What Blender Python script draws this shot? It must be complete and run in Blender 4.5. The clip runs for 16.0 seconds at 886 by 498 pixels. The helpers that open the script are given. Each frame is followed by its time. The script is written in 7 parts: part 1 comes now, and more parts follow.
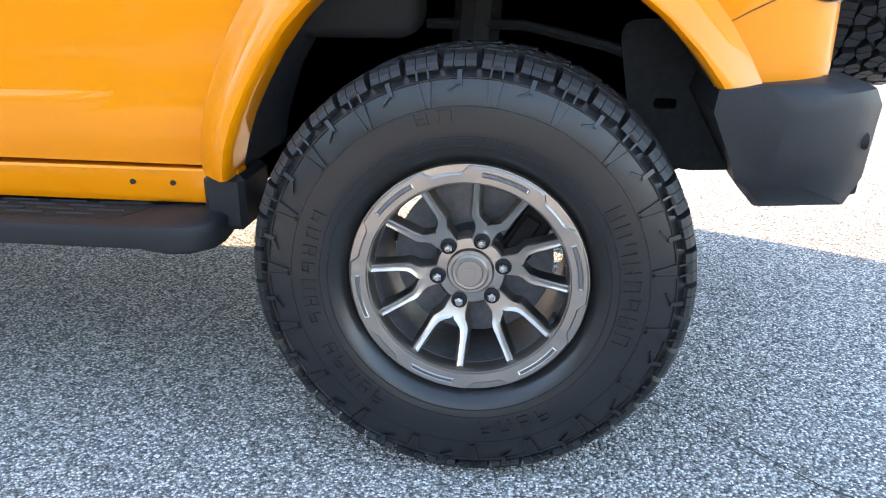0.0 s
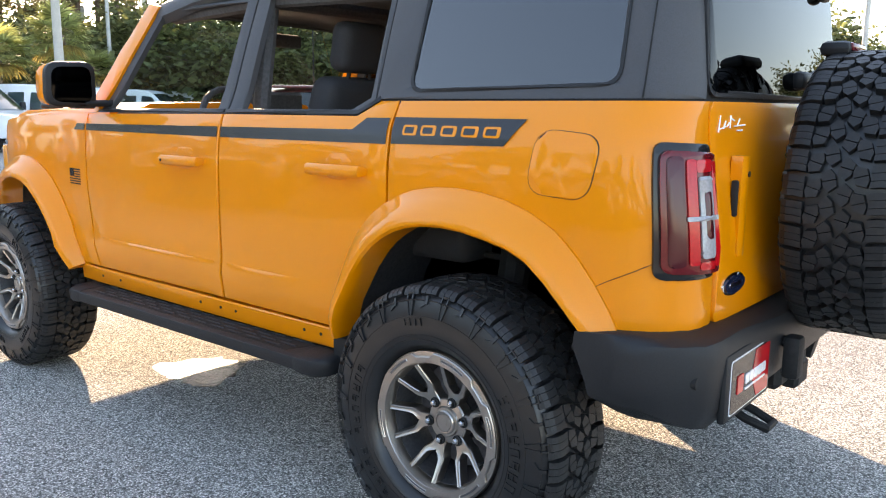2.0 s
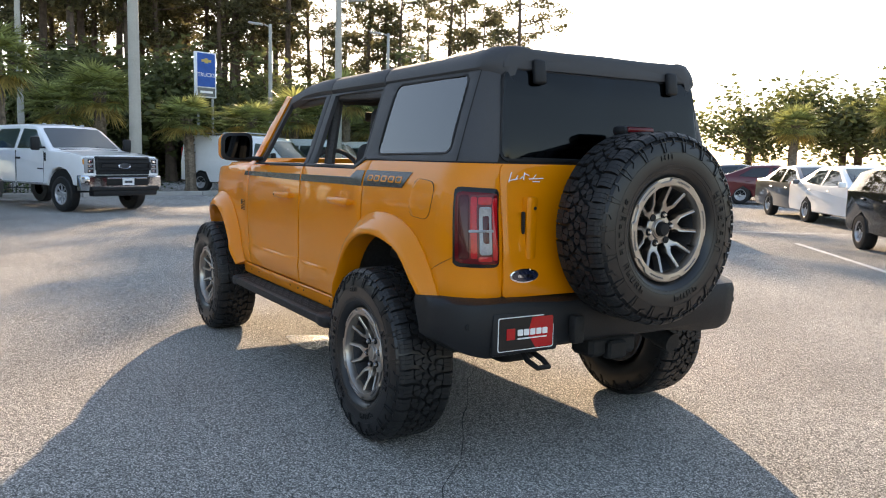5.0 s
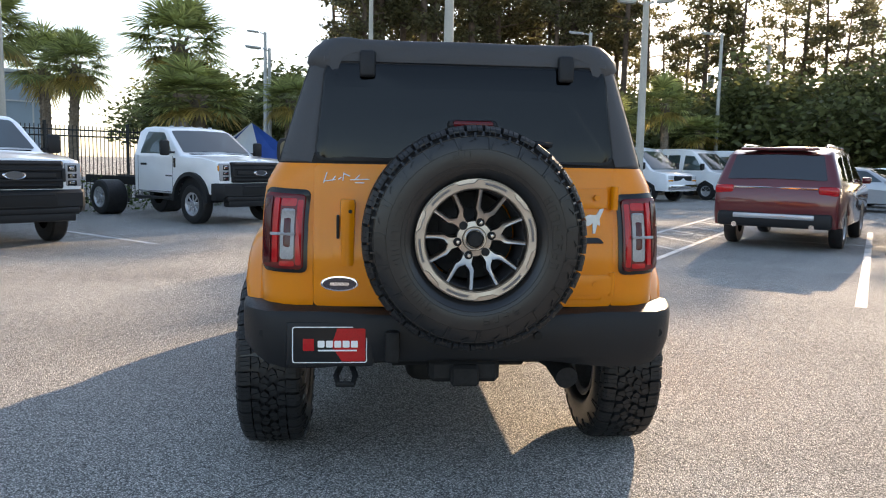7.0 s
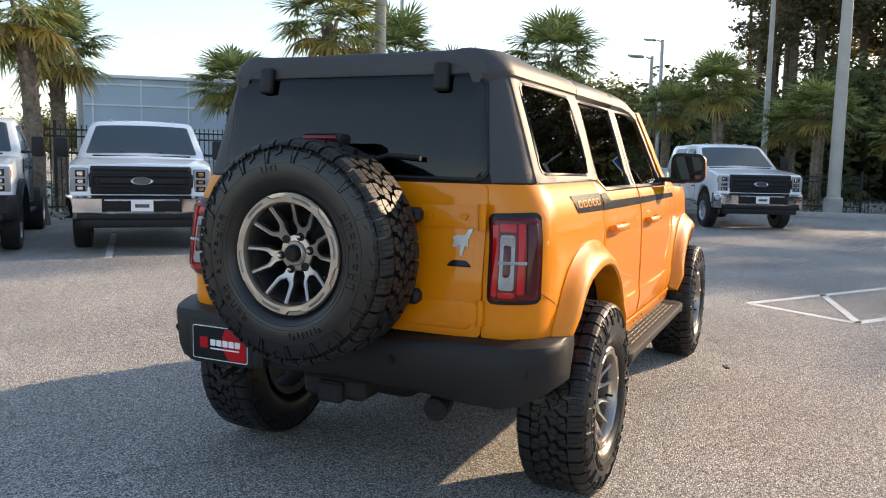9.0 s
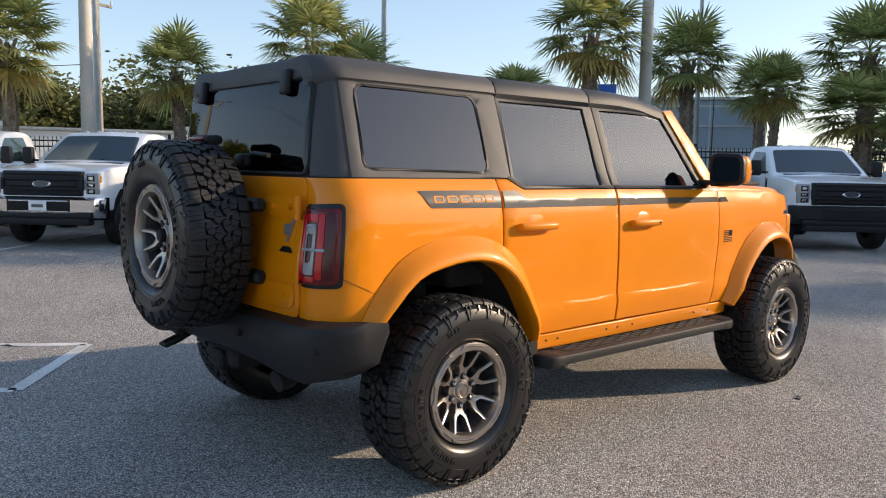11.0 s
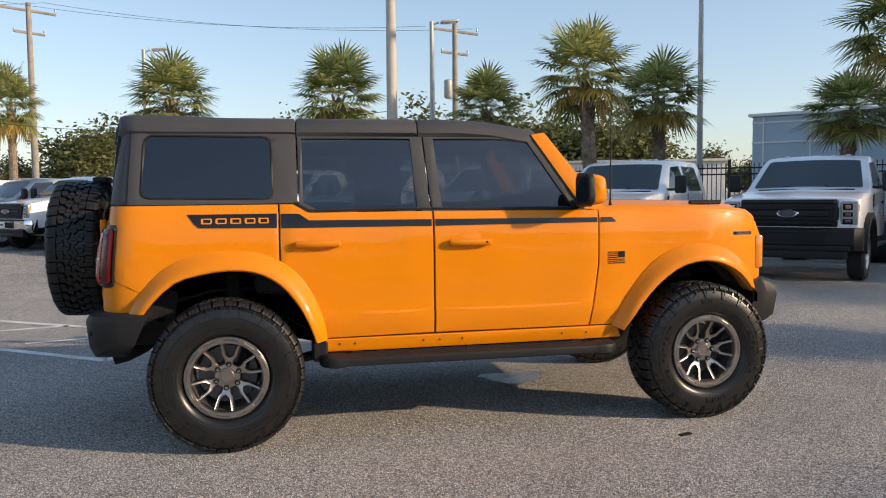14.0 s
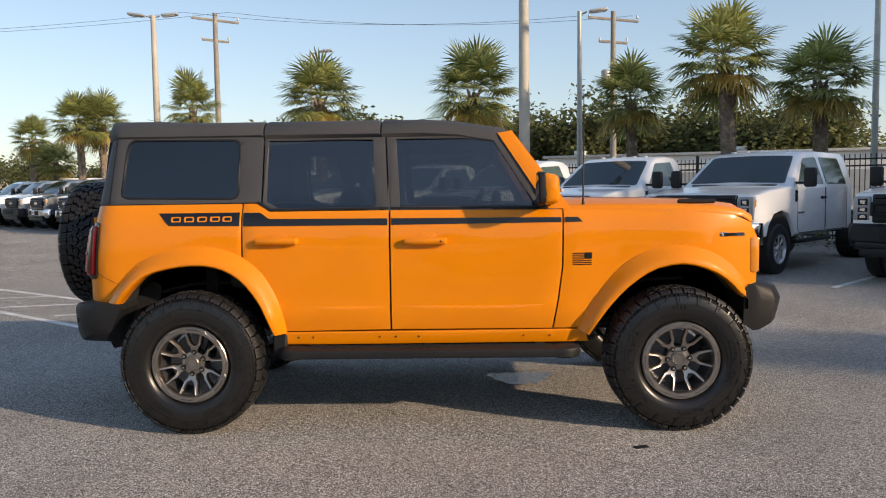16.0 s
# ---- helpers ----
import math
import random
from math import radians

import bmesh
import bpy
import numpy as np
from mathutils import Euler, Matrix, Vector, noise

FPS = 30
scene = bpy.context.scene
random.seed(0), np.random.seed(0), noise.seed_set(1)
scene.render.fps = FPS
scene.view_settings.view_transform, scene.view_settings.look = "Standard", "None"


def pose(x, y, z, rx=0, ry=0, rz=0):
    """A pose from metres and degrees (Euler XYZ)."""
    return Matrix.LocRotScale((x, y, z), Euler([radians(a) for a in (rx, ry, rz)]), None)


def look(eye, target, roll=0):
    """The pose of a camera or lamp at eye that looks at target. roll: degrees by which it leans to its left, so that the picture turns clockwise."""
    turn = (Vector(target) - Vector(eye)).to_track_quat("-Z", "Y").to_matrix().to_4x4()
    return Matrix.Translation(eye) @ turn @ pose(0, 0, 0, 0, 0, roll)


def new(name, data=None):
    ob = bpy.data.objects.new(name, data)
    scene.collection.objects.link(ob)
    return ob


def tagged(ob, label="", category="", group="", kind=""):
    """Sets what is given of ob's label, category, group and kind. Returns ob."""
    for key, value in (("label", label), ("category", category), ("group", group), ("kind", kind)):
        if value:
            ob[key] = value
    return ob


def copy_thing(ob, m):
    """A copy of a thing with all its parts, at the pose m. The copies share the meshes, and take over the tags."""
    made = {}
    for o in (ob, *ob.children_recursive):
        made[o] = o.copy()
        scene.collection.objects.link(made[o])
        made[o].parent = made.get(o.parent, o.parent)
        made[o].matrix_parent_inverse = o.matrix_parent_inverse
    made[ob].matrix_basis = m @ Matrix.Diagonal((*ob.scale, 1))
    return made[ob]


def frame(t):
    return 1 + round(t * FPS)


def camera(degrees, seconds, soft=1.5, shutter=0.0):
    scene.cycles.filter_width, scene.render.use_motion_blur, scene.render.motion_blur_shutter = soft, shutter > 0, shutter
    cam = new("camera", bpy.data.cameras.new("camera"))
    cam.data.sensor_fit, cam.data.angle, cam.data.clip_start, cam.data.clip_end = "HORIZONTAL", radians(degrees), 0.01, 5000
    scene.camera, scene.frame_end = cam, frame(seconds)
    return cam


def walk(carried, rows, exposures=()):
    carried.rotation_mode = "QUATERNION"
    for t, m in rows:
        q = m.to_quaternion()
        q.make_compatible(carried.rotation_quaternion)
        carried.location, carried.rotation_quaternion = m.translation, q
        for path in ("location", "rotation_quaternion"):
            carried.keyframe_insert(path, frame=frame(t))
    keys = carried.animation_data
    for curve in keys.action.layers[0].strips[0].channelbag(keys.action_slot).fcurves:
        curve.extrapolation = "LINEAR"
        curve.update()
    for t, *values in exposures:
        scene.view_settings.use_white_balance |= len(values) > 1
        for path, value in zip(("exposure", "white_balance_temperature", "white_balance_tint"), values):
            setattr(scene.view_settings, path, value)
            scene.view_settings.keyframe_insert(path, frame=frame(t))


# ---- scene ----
cam = camera(58.1, 16.0, soft=1.1)
PATH = [
    (0, (-0.158, 2.411, 1.013), (0.086, 0.546, 0.334), -0.0),
    (0.5, (-0.191, 2.383, 1.055), (0.17, 0.57, 0.291), 1.5),
    (1, (-0.515, 2.431, 1.124), (0.238, 0.723, 0.405), 0.8),
    (1.5, (-0.978, 2.534, 1.268), (0.091, 0.951, 0.673), -0.8),
    (2, (-1.471, 2.731, 1.373), (-0.224, 1.207, 1.026), 0.4),
    (2.5, (-1.972, 2.834, 1.412), (-0.614, 1.393, 1.128), 1.0),
    (3, (-2.408, 2.957, 1.419), (-0.969, 1.594, 1.153), 2.0),
    (3.5, (-2.799, 2.93, 1.427), (-1.303, 1.626, 1.175), 2.1),
    (4, (-3.075, 3.035, 1.397), (-1.528, 1.791, 1.156), 1.9),
    (4.2, (-3.152, 3.056, 1.399), (-1.582, 1.84, 1.162), 1.8),
    (6.3, (-4.064, 1.231, 1.423), (-2.146, 0.706, 1.211), 0.9),
    (6.5, (-4.052, 0.995, 1.421), (-2.112, 0.561, 1.209), 1.0),
    (7, (-4.043, 0.409, 1.418), (-2.064, 0.224, 1.197), 1.1),
    (7.5, (-3.958, -0.146, 1.427), (-1.973, -0.062, 1.197), 1.1),
    (8, (-3.835, -0.693, 1.446), (-1.88, -0.34, 1.212), 1.1),
    (8.5, (-3.733, -1.253, 1.467), (-1.842, -0.646, 1.236), 1.1),
    (9, (-3.525, -1.782, 1.484), (-1.722, -0.945, 1.263), 1.2),
    (9.2, (-3.469, -2.013, 1.47), (-1.707, -1.092, 1.249), 1.3),
    (11.3, (-2.22, -3.823, 1.43), (-1.001, -2.25, 1.237), 0.8),
    (11.5, (-2.073, -4.005, 1.417), (-0.912, -2.387, 1.229), 0.7),
    (12, (-1.664, -4.36, 1.421), (-0.65, -2.644, 1.25), 0.3),
    (12.5, (-1.231, -4.705, 1.424), (-0.363, -2.91, 1.27), 0.2),
    (13, (-0.786, -5.085, 1.434), (-0.068, -3.224, 1.29), -0.1),
    (13.5, (-0.257, -5.321, 1.451), (0.306, -3.407, 1.31), -0.3),
    (14, (0.263, -5.537, 1.45), (0.674, -3.584, 1.311), -0.6),
    (14.5, (0.776, -5.612, 1.449), (1.04, -3.634, 1.306), -0.9),
    (15, (1.227, -5.727, 1.447), (1.363, -3.737, 1.3), -1.0),
    (15.5, (1.502, -5.716, 1.465), (1.533, -3.722, 1.313), -1.0),
    (16, (1.625, -5.697, 1.478), (1.58, -3.703, 1.325), -0.8),
]
# stops, kelvin, tint
EXPOSURES = [
    (0, 3.35, 6900, 14), (1, 3.15, 6900, 15), (2, 2.7, 7300, 15), (3, 2.25, 8200, 15), (4.2, 1.85, 7600, 14), (6.5, 1.65, 6900, 13),
    (8, 1.6, 7000, 13), (9.2, 1.42, 6900, 13), (11.5, 0.86, 6400, 13), (13, 0.8, 6500, 13), (16, 0.66, 6700, 14),
]
walk(cam, [(t, look(eye, target, roll)) for t, eye, target, roll in PATH], EXPOSURES)

# ---- light ----
SUN_AZ, SUN_EL = radians(-30), radians(19)
world = bpy.data.worlds.new("sky")
scene.world = world
world.use_nodes = True
wn = world.node_tree.nodes
sky = wn.new("ShaderNodeTexSky")
sky.sky_type = "NISHITA"
sky.sun_disc = False
sky.sun_elevation = SUN_EL
sky.sun_rotation = radians(90) - SUN_AZ
sky.air_density, sky.dust_density, sky.ozone_density = 1.0, 0.8, 2.6
wn["Background"].inputs["Strength"].default_value = 0.172
# gamma evens the sky out: dimmer near the sun, more fill from above
sky_gamma = wn.new("ShaderNodeGamma")
sky_gamma.inputs["Gamma"].default_value = 0.74
world.node_tree.links.new(sky.outputs[0], sky_gamma.inputs["Color"])
world.node_tree.links.new(sky_gamma.outputs[0], wn["Background"].inputs["Color"])
sun_data = bpy.data.lights.new("sun", "SUN")
sun_data.energy, sun_data.angle, sun_data.color = 3.2, radians(0.8), (1.0, 0.785, 0.545)
sun = new("sun", sun_data)
sun_dir = Vector((math.cos(SUN_AZ) * math.cos(SUN_EL), math.sin(SUN_AZ) * math.cos(SUN_EL), math.sin(SUN_EL)))
sun.matrix_world = look(sun_dir * 60, (0, 0, 0))


# ---- materials ----
def material(name, color, rough=0.5, metal=0.0, coat=0.0, grain=0.0, scale=40.0, bump=0.0, bump_scale=200.0, stain=0.0,
             stain_scale=3.0, alpha=None, spec=0.5, island=0.0, per_object=0.0):
    """A node material: a base colour broken by fine grain and broad stains, with a fine relief."""
    m = bpy.data.materials.new(name)
    m.use_nodes = True
    nt = m.node_tree
    b = nt.nodes["Principled BSDF"]
    b.inputs["Roughness"].default_value = rough
    b.inputs["Metallic"].default_value = metal
    b.inputs["Coat Weight"].default_value = coat
    b.inputs["Coat Roughness"].default_value = 0.03
    b.inputs["Specular IOR Level"].default_value = spec
    co = nt.nodes.new("ShaderNodeTexCoord")
    col = nt.nodes.new("ShaderNodeRGB")
    col.outputs[0].default_value = (*color, 1)
    out = col.outputs[0]

    def vary(out, sc, amount, detail):
        n = nt.nodes.new("ShaderNodeTexNoise")
        n.inputs["Scale"].default_value, n.inputs["Detail"].default_value = sc, detail
        nt.links.new(co.outputs["Object"], n.inputs["Vector"])
        r = nt.nodes.new("ShaderNodeMapRange")
        r.inputs["From Min"].default_value, r.inputs["From Max"].default_value = 0.3, 0.7
        r.inputs["To Min"].default_value, r.inputs["To Max"].default_value = 1 - amount, 1 + amount
        nt.links.new(n.outputs["Fac"], r.inputs["Value"])
        mul = nt.nodes.new("ShaderNodeVectorMath")
        mul.operation = "SCALE"
        nt.links.new(out, mul.inputs[0])
        nt.links.new(r.outputs[0], mul.inputs["Scale"])
        return mul.outputs[0]
    if grain:
        out = vary(out, scale, grain, 3)
    if stain:
        out = vary(out, stain_scale, stain, 4)
    for amount, socket in ((island, "Random Per Island"), (per_object, "Random")):
        if amount:
            g = nt.nodes.new("ShaderNodeNewGeometry" if socket != "Random" else "ShaderNodeObjectInfo")
            r = nt.nodes.new("ShaderNodeMapRange")
            r.inputs["To Min"].default_value, r.inputs["To Max"].default_value = 1 - amount, 1 + amount
            nt.links.new(g.outputs[socket], r.inputs["Value"])
            mul = nt.nodes.new("ShaderNodeVectorMath")
            mul.operation = "SCALE"
            nt.links.new(out, mul.inputs[0])
            nt.links.new(r.outputs[0], mul.inputs["Scale"])
            out = mul.outputs[0]
    nt.links.new(out, b.inputs["Base Color"])
    if bump:
        n = nt.nodes.new("ShaderNodeTexNoise")
        n.inputs["Scale"].default_value, n.inputs["Detail"].default_value = bump_scale, 3
        nt.links.new(co.outputs["Object"], n.inputs["Vector"])
        k = nt.nodes.new("ShaderNodeBump")
        k.inputs["Strength"].default_value, k.inputs["Distance"].default_value = bump, 0.004
        nt.links.new(n.outputs["Fac"], k.inputs["Height"])
        nt.links.new(k.outputs[0], b.inputs["Normal"])
    return m


def glass(name, tint, rough=0.0, ior=1.6):
    """Tinted car glass: a see-through sheet with a mirror coat that grows at grazing angles."""
    m = bpy.data.materials.new(name)
    m.use_nodes = True
    nt = m.node_tree
    nt.nodes.remove(nt.nodes["Principled BSDF"])
    tr = nt.nodes.new("ShaderNodeBsdfTransparent")
    tr.inputs["Color"].default_value = (*tint, 1)
    gl = nt.nodes.new("ShaderNodeBsdfGlossy")
    gl.inputs["Roughness"].default_value = rough
    fr = nt.nodes.new("ShaderNodeFresnel")
    fr.inputs["IOR"].default_value = ior
    mix = nt.nodes.new("ShaderNodeMixShader")
    nt.links.new(fr.outputs[0], mix.inputs[0])
    nt.links.new(tr.outputs[0], mix.inputs[1])
    nt.links.new(gl.outputs[0], mix.inputs[2])
    nt.links.new(mix.outputs[0], nt.nodes["Material Output"].inputs[0])
    return m


ORANGE = material("orange_paint", (0.74, 0.228, 0.001), 0.40, coat=0.6, grain=0.03, scale=900, stain=0.02, spec=0.12)
HARDTOP = material("hardtop_grey", (0.058, 0.059, 0.063), 0.55, grain=0.1, scale=300, bump=0.12, bump_scale=700, stain=0.06, spec=0.26)
PLASTIC = material("black_plastic", (0.014, 0.0145, 0.016), 0.5, grain=0.15, scale=250, bump=0.15, bump_scale=900, stain=0.1, spec=0.28)
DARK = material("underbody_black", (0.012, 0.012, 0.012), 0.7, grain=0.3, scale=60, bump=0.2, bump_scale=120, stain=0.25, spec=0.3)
LINER = material("liner_black", (0.075, 0.075, 0.078), 0.7, grain=0.2, scale=80, bump=0.1, bump_scale=300, spec=0.2)
RUBBER = material("tyre_rubber", (0.010, 0.010, 0.0105), 0.32, grain=0.12, scale=90, bump=0.06, bump_scale=400, stain=0.15, stain_scale=9, spec=0.5)
TREAD = material("tread_rubber", (0.017, 0.017, 0.0175), 0.48, grain=0.25, scale=120, bump=0.2, bump_scale=300, stain=0.2, stain_scale=12, spec=0.3)
GUN = material("gunmetal_alloy", (0.42, 0.385, 0.35), 0.30, metal=1.0, grain=0.04, scale=300, bump=0.03, bump_scale=500)
STEEL = material("bright_steel", (0.6, 0.6, 0.6), 0.18, metal=1.0, grain=0.05)
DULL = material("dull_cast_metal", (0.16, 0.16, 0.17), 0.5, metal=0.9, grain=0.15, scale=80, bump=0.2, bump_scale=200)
SEAT = material("seat_fabric", (0.022, 0.022, 0.024), 0.8, grain=0.2, scale=200, bump=0.2, bump_scale=600)
VINYL = material("stripe_vinyl", (0.009, 0.009, 0.011), 0.24, grain=0.05, spec=0.5)
TINT = glass("tinted_glass", (0.27, 0.29, 0.29), ior=2.2)
DEEP = glass("privacy_glass", (0.06, 0.075, 0.085), ior=1.45)
QUARTER = glass("quarter_glass", (0.14, 0.16, 0.17), ior=2.1)
CLEAR = glass("windscreen_glass", (0.62, 0.70, 0.68))
SHADED = glass("shaded_windscreen", (0.30, 0.39, 0.40), ior=2.0)
RED_LENS = material("red_lens", (0.45, 0.006, 0.010), 0.15, coat=0.4, spec=0.3, grain=0.1, scale=120)
DARK_LENS = material("smoked_red_lens", (0.06, 0.004, 0.006), 0.15, coat=0.3, spec=0.3)
MID_LENS = material("deep_red_lens", (0.11, 0.003, 0.005), 0.15, coat=0.3, spec=0.3, grain=0.1, scale=150)
CLEAR_LENS = material("clear_lens", (0.55, 0.56, 0.57), 0.12, coat=1.0, grain=0.1, scale=150)
GREY_LENS = material("greyed_lens", (0.30, 0.30, 0.31), 0.2, coat=0.4, grain=0.15, scale=150)
AMBER = material("amber_lens", (0.75, 0.28, 0.02), 0.15, coat=1.0)
WHITE = material("white_paint", (0.85, 0.86, 0.87), 0.3, coat=1.0, grain=0.02, stain=0.03)
BLACK_GLOSS = material("black_gloss", (0.012, 0.013, 0.014), 0.12, spec=0.35)
RED_PAINT = material("maroon_paint", (0.11, 0.005, 0.009), 0.3, metal=0.2, coat=1.0, grain=0.05, scale=500)
GREY_PAINT = material("slate_grey_paint", (0.07, 0.08, 0.095), 0.3, metal=0.4, coat=1.0)
SILVER = material("silver_paint", (0.45, 0.46, 0.48), 0.3, metal=0.5, coat=1.0)
BLUE_GREY = material("blue_grey_paint", (0.12, 0.17, 0.23), 0.3, metal=0.4, coat=1.0)
# colour darkened to stand in for the dark surroundings a door mirror reflects
MIRROR = material("mirror_coating", (0.055, 0.06, 0.065), 0.03, metal=1.0)
CHROME = material("chrome", (0.75, 0.75, 0.76), 0.08, metal=1.0)
LINE_WHITE = material("road_paint", (0.62, 0.62, 0.60), 0.75, grain=0.25, scale=90, stain=0.25, stain_scale=2.5, bump=0.4, bump_scale=250)
CONCRETE = material("concrete", (0.42, 0.40, 0.37), 0.85, grain=0.12, scale=60, bump=0.2, bump_scale=150, stain=0.15)
GALV = material("galvanised_steel", (0.42, 0.42, 0.40), 0.55, metal=0.5, grain=0.1, scale=20, stain=0.12)
POLE_PAINT = material("pale_concrete_pole", (0.46, 0.43, 0.37), 0.7, grain=0.08, scale=30, stain=0.12, stain_scale=1.2)
WOOD_POLE = material("weathered_wood", (0.27, 0.245, 0.21), 0.85, grain=0.3, scale=30, stain=0.2, bump=0.3, bump_scale=60)
IRON = material("black_iron", (0.015, 0.015, 0.016), 0.5, grain=0.1)
SCREEN_BLUE = material("blue_sheet", (0.015, 0.10, 0.42), 0.5, grain=0.08, stain=0.12)
WALL_BLUE = material("pale_blue_cladding", (0.36, 0.44, 0.50), 0.6, grain=0.05, stain=0.06, stain_scale=0.6)
WALL_WHITE = material("white_cladding", (0.66, 0.66, 0.63), 0.65, grain=0.05, stain=0.08, stain_scale=0.6)
WIRE = material("cable_black", (0.02, 0.02, 0.02), 0.7)


# ---- building helpers ----
def part(name, bm, mat, parent, label="", sharp=35, smooth=True):
    """Links a bmesh as one mesh object under a thing or a part."""
    bmesh.ops.recalc_face_normals(bm, faces=bm.faces)
    me = bpy.data.meshes.new(name)
    bm.to_mesh(me)
    bm.free()
    if smooth:
        me.shade_smooth()
        me.set_sharp_from_angle(angle=radians(sharp))
    me.materials.append(mat)
    ob = new(name, me)
    ob.parent = parent
    if label:
        tagged(ob, label)
    return ob


def again(ob, m, parent=None):
    """Another part on the same mesh."""
    o = new(ob.name.split(".")[0], ob.data)
    o.parent = parent or ob.parent
    o.matrix_basis = m
    return o


def thing(name, m, label, category, group="", kind=""):
    return_ob = new(name)
    return_ob.matrix_basis = m
    return tagged(return_ob, label, category, group, kind)


def box(bm, c, s, rot=None, bevel=0.0, segs=1, taper=(1, 1)):
    """A box of size s round c; taper shrinks its top in x and y."""
    made = bmesh.ops.create_cube(bm, size=1)["verts"]
    for v in made:
        k = taper if v.co.z > 0 else (1, 1)
        v.co = Vector((v.co.x * s[0] * k[0], v.co.y * s[1] * k[1], v.co.z * s[2]))
    if bevel:
        es = list({e for v in made for e in v.link_edges})
        out = bmesh.ops.bevel(bm, geom=es, offset=bevel, segments=segs, affect="EDGES", profile=0.5)
        made = list({v for f in out["faces"] for v in f.verts} | {v for v in made if v.is_valid})
    m = Matrix.Translation(c) @ (rot.to_4x4() if rot else Matrix())
    bmesh.ops.transform(bm, matrix=m, verts=made)
    return made


def tube(bm, pts, r, segs=8, caps=True):
    """A round bar along points; r may be one radius or one a point."""
    pts = [Vector(p) for p in pts]
    rs = r if isinstance(r, (list, tuple)) else [r] * len(pts)
    rings = []
    for i, p in enumerate(pts):
        d = (pts[min(i + 1, len(pts) - 1)] - pts[max(i - 1, 0)]).normalized()
        a = d.cross(Vector((0, 0, 1)) if abs(d.z) < 0.9 else Vector((1, 0, 0))).normalized()
        b = d.cross(a)
        rings.append([bm.verts.new(p + (a * math.cos(2 * math.pi * k / segs) + b * math.sin(2 * math.pi * k / segs)) * rs[i]) for k in range(segs)])
    for q, w in zip(rings, rings[1:]):
        for k in range(segs):
            bm.faces.new((q[k], q[(k + 1) % segs], w[(k + 1) % segs], w[k]))
    if caps:
        bm.faces.new(rings[0])
        bm.faces.new(rings[-1])
    return bm


def lathe(bm, profile, segs=48, closed=False):
    """Turns (radius, y) pairs round the y axis."""
    rings = []
    for k in range(segs):
        a = 2 * math.pi * k / segs
        rings.append([bm.verts.new((r * math.sin(a), y, r * math.cos(a))) for r, y in profile])
    n = len(profile)
    for k in range(segs):
        q, w = rings[k], rings[(k + 1) % segs]
        for i in range(n if closed else n - 1):
            bm.faces.new((q[i], q[(i + 1) % n], w[(i + 1) % n], w[i]))
    return bm


def prism(bm, outline, to3d, depth):
    """A closed block: an outline in two axes, swept from depth[0] to depth[1] by to3d(u, v, d)."""
    a = [bm.verts.new(to3d(u, v, depth[0])) for u, v in outline]
    b = [bm.verts.new(to3d(u, v, depth[1])) for u, v in outline]
    bm.faces.new(a)
    bm.faces.new(b)
    for i in range(len(a)):
        j = (i + 1) % len(a)
        bm.faces.new((a[i], a[j], b[j], b[i]))
    return bm


def rounded(outline, r=0.04, n=4):
    """The outline with its corners rounded."""
    out = []
    for i, p in enumerate(outline):
        p = Vector(p)
        a, b = Vector(outline[i - 1]) - p, Vector(outline[(i + 1) % len(outline)]) - p
        k = min(r, a.length * 0.45, b.length * 0.45)
        p0, p1 = p + a.normalized() * k, p + b.normalized() * k
        for t in range(n + 1):
            t /= n
            out.append(tuple(p0 * (1 - t) ** 2 + p * 2 * t * (1 - t) + p1 * t * t))
    return out


def sheet(outline, fmap, thick=0.018, holes=(), du=0.1, dv=0.06, bm=None, edge=0.004):
    """A curved panel of some thickness: an outline with holes in (u, v), laid into space by fmap(u, v, depth). Its rim is eased over."""
    flat = bmesh.new()
    loops = [outline, *holes]
    for lp in loops:
        vs = [flat.verts.new((u, v, 0)) for u, v in lp]
        for i in range(len(vs)):
            flat.edges.new((vs[i], vs[(i + 1) % len(vs)]))
    bmesh.ops.triangle_fill(flat, edges=flat.edges[:], use_beauty=True)
    us, vs_ = [p[0] for p in outline], [p[1] for p in outline]
    for lo, hi, step, no in ((min(us), max(us), du, (1, 0, 0)), (min(vs_), max(vs_), dv, (0, 1, 0))):
        k = math.ceil(lo / step + 1e-6)
        while k * step < hi - 1e-6:
            co = Vector(no) * (k * step)
            bmesh.ops.bisect_plane(flat, geom=flat.verts[:] + flat.edges[:] + flat.faces[:], dist=1e-6, plane_co=co, plane_no=no)
            k += 1
    bm = bm or bmesh.new()
    flat.verts.index_update()
    rim = {v for v in flat.verts if any(len(e.link_faces) == 1 for e in v.link_edges)}
    top = {v: bm.verts.new(fmap(v.co.x, v.co.y, edge if v in rim else 0.0)) for v in flat.verts}
    low = {v: bm.verts.new(fmap(v.co.x, v.co.y, thick)) for v in flat.verts}
    for f in flat.faces:
        try:
            bm.faces.new([top[v] for v in f.verts])
            bm.faces.new([low[v] for v in reversed(f.verts)])
        except ValueError:
            pass
    for e in flat.edges:
        if len(e.link_faces) == 1:
            a, b = e.verts
            bm.faces.new((top[a], top[b], low[b], low[a]))
    flat.free()
    return bm


def loft(bm, rings, closed=True, caps=True):
    vs = [[bm.verts.new(p) for p in ring] for ring in rings]
    n = len(vs[0])
    for q, w in zip(vs, vs[1:]):
        for i in range(n if closed else n - 1):
            bm.faces.new((q[i], q[(i + 1) % n], w[(i + 1) % n], w[i]))
    if caps and closed:
        bm.faces.new(vs[0])
        bm.faces.new(vs[-1])
    return bm


def smoothstep(a, b, t):
    t = min(max((t - a) / (b - a), 0), 1)
    return t * t * (3 - 2 * t)


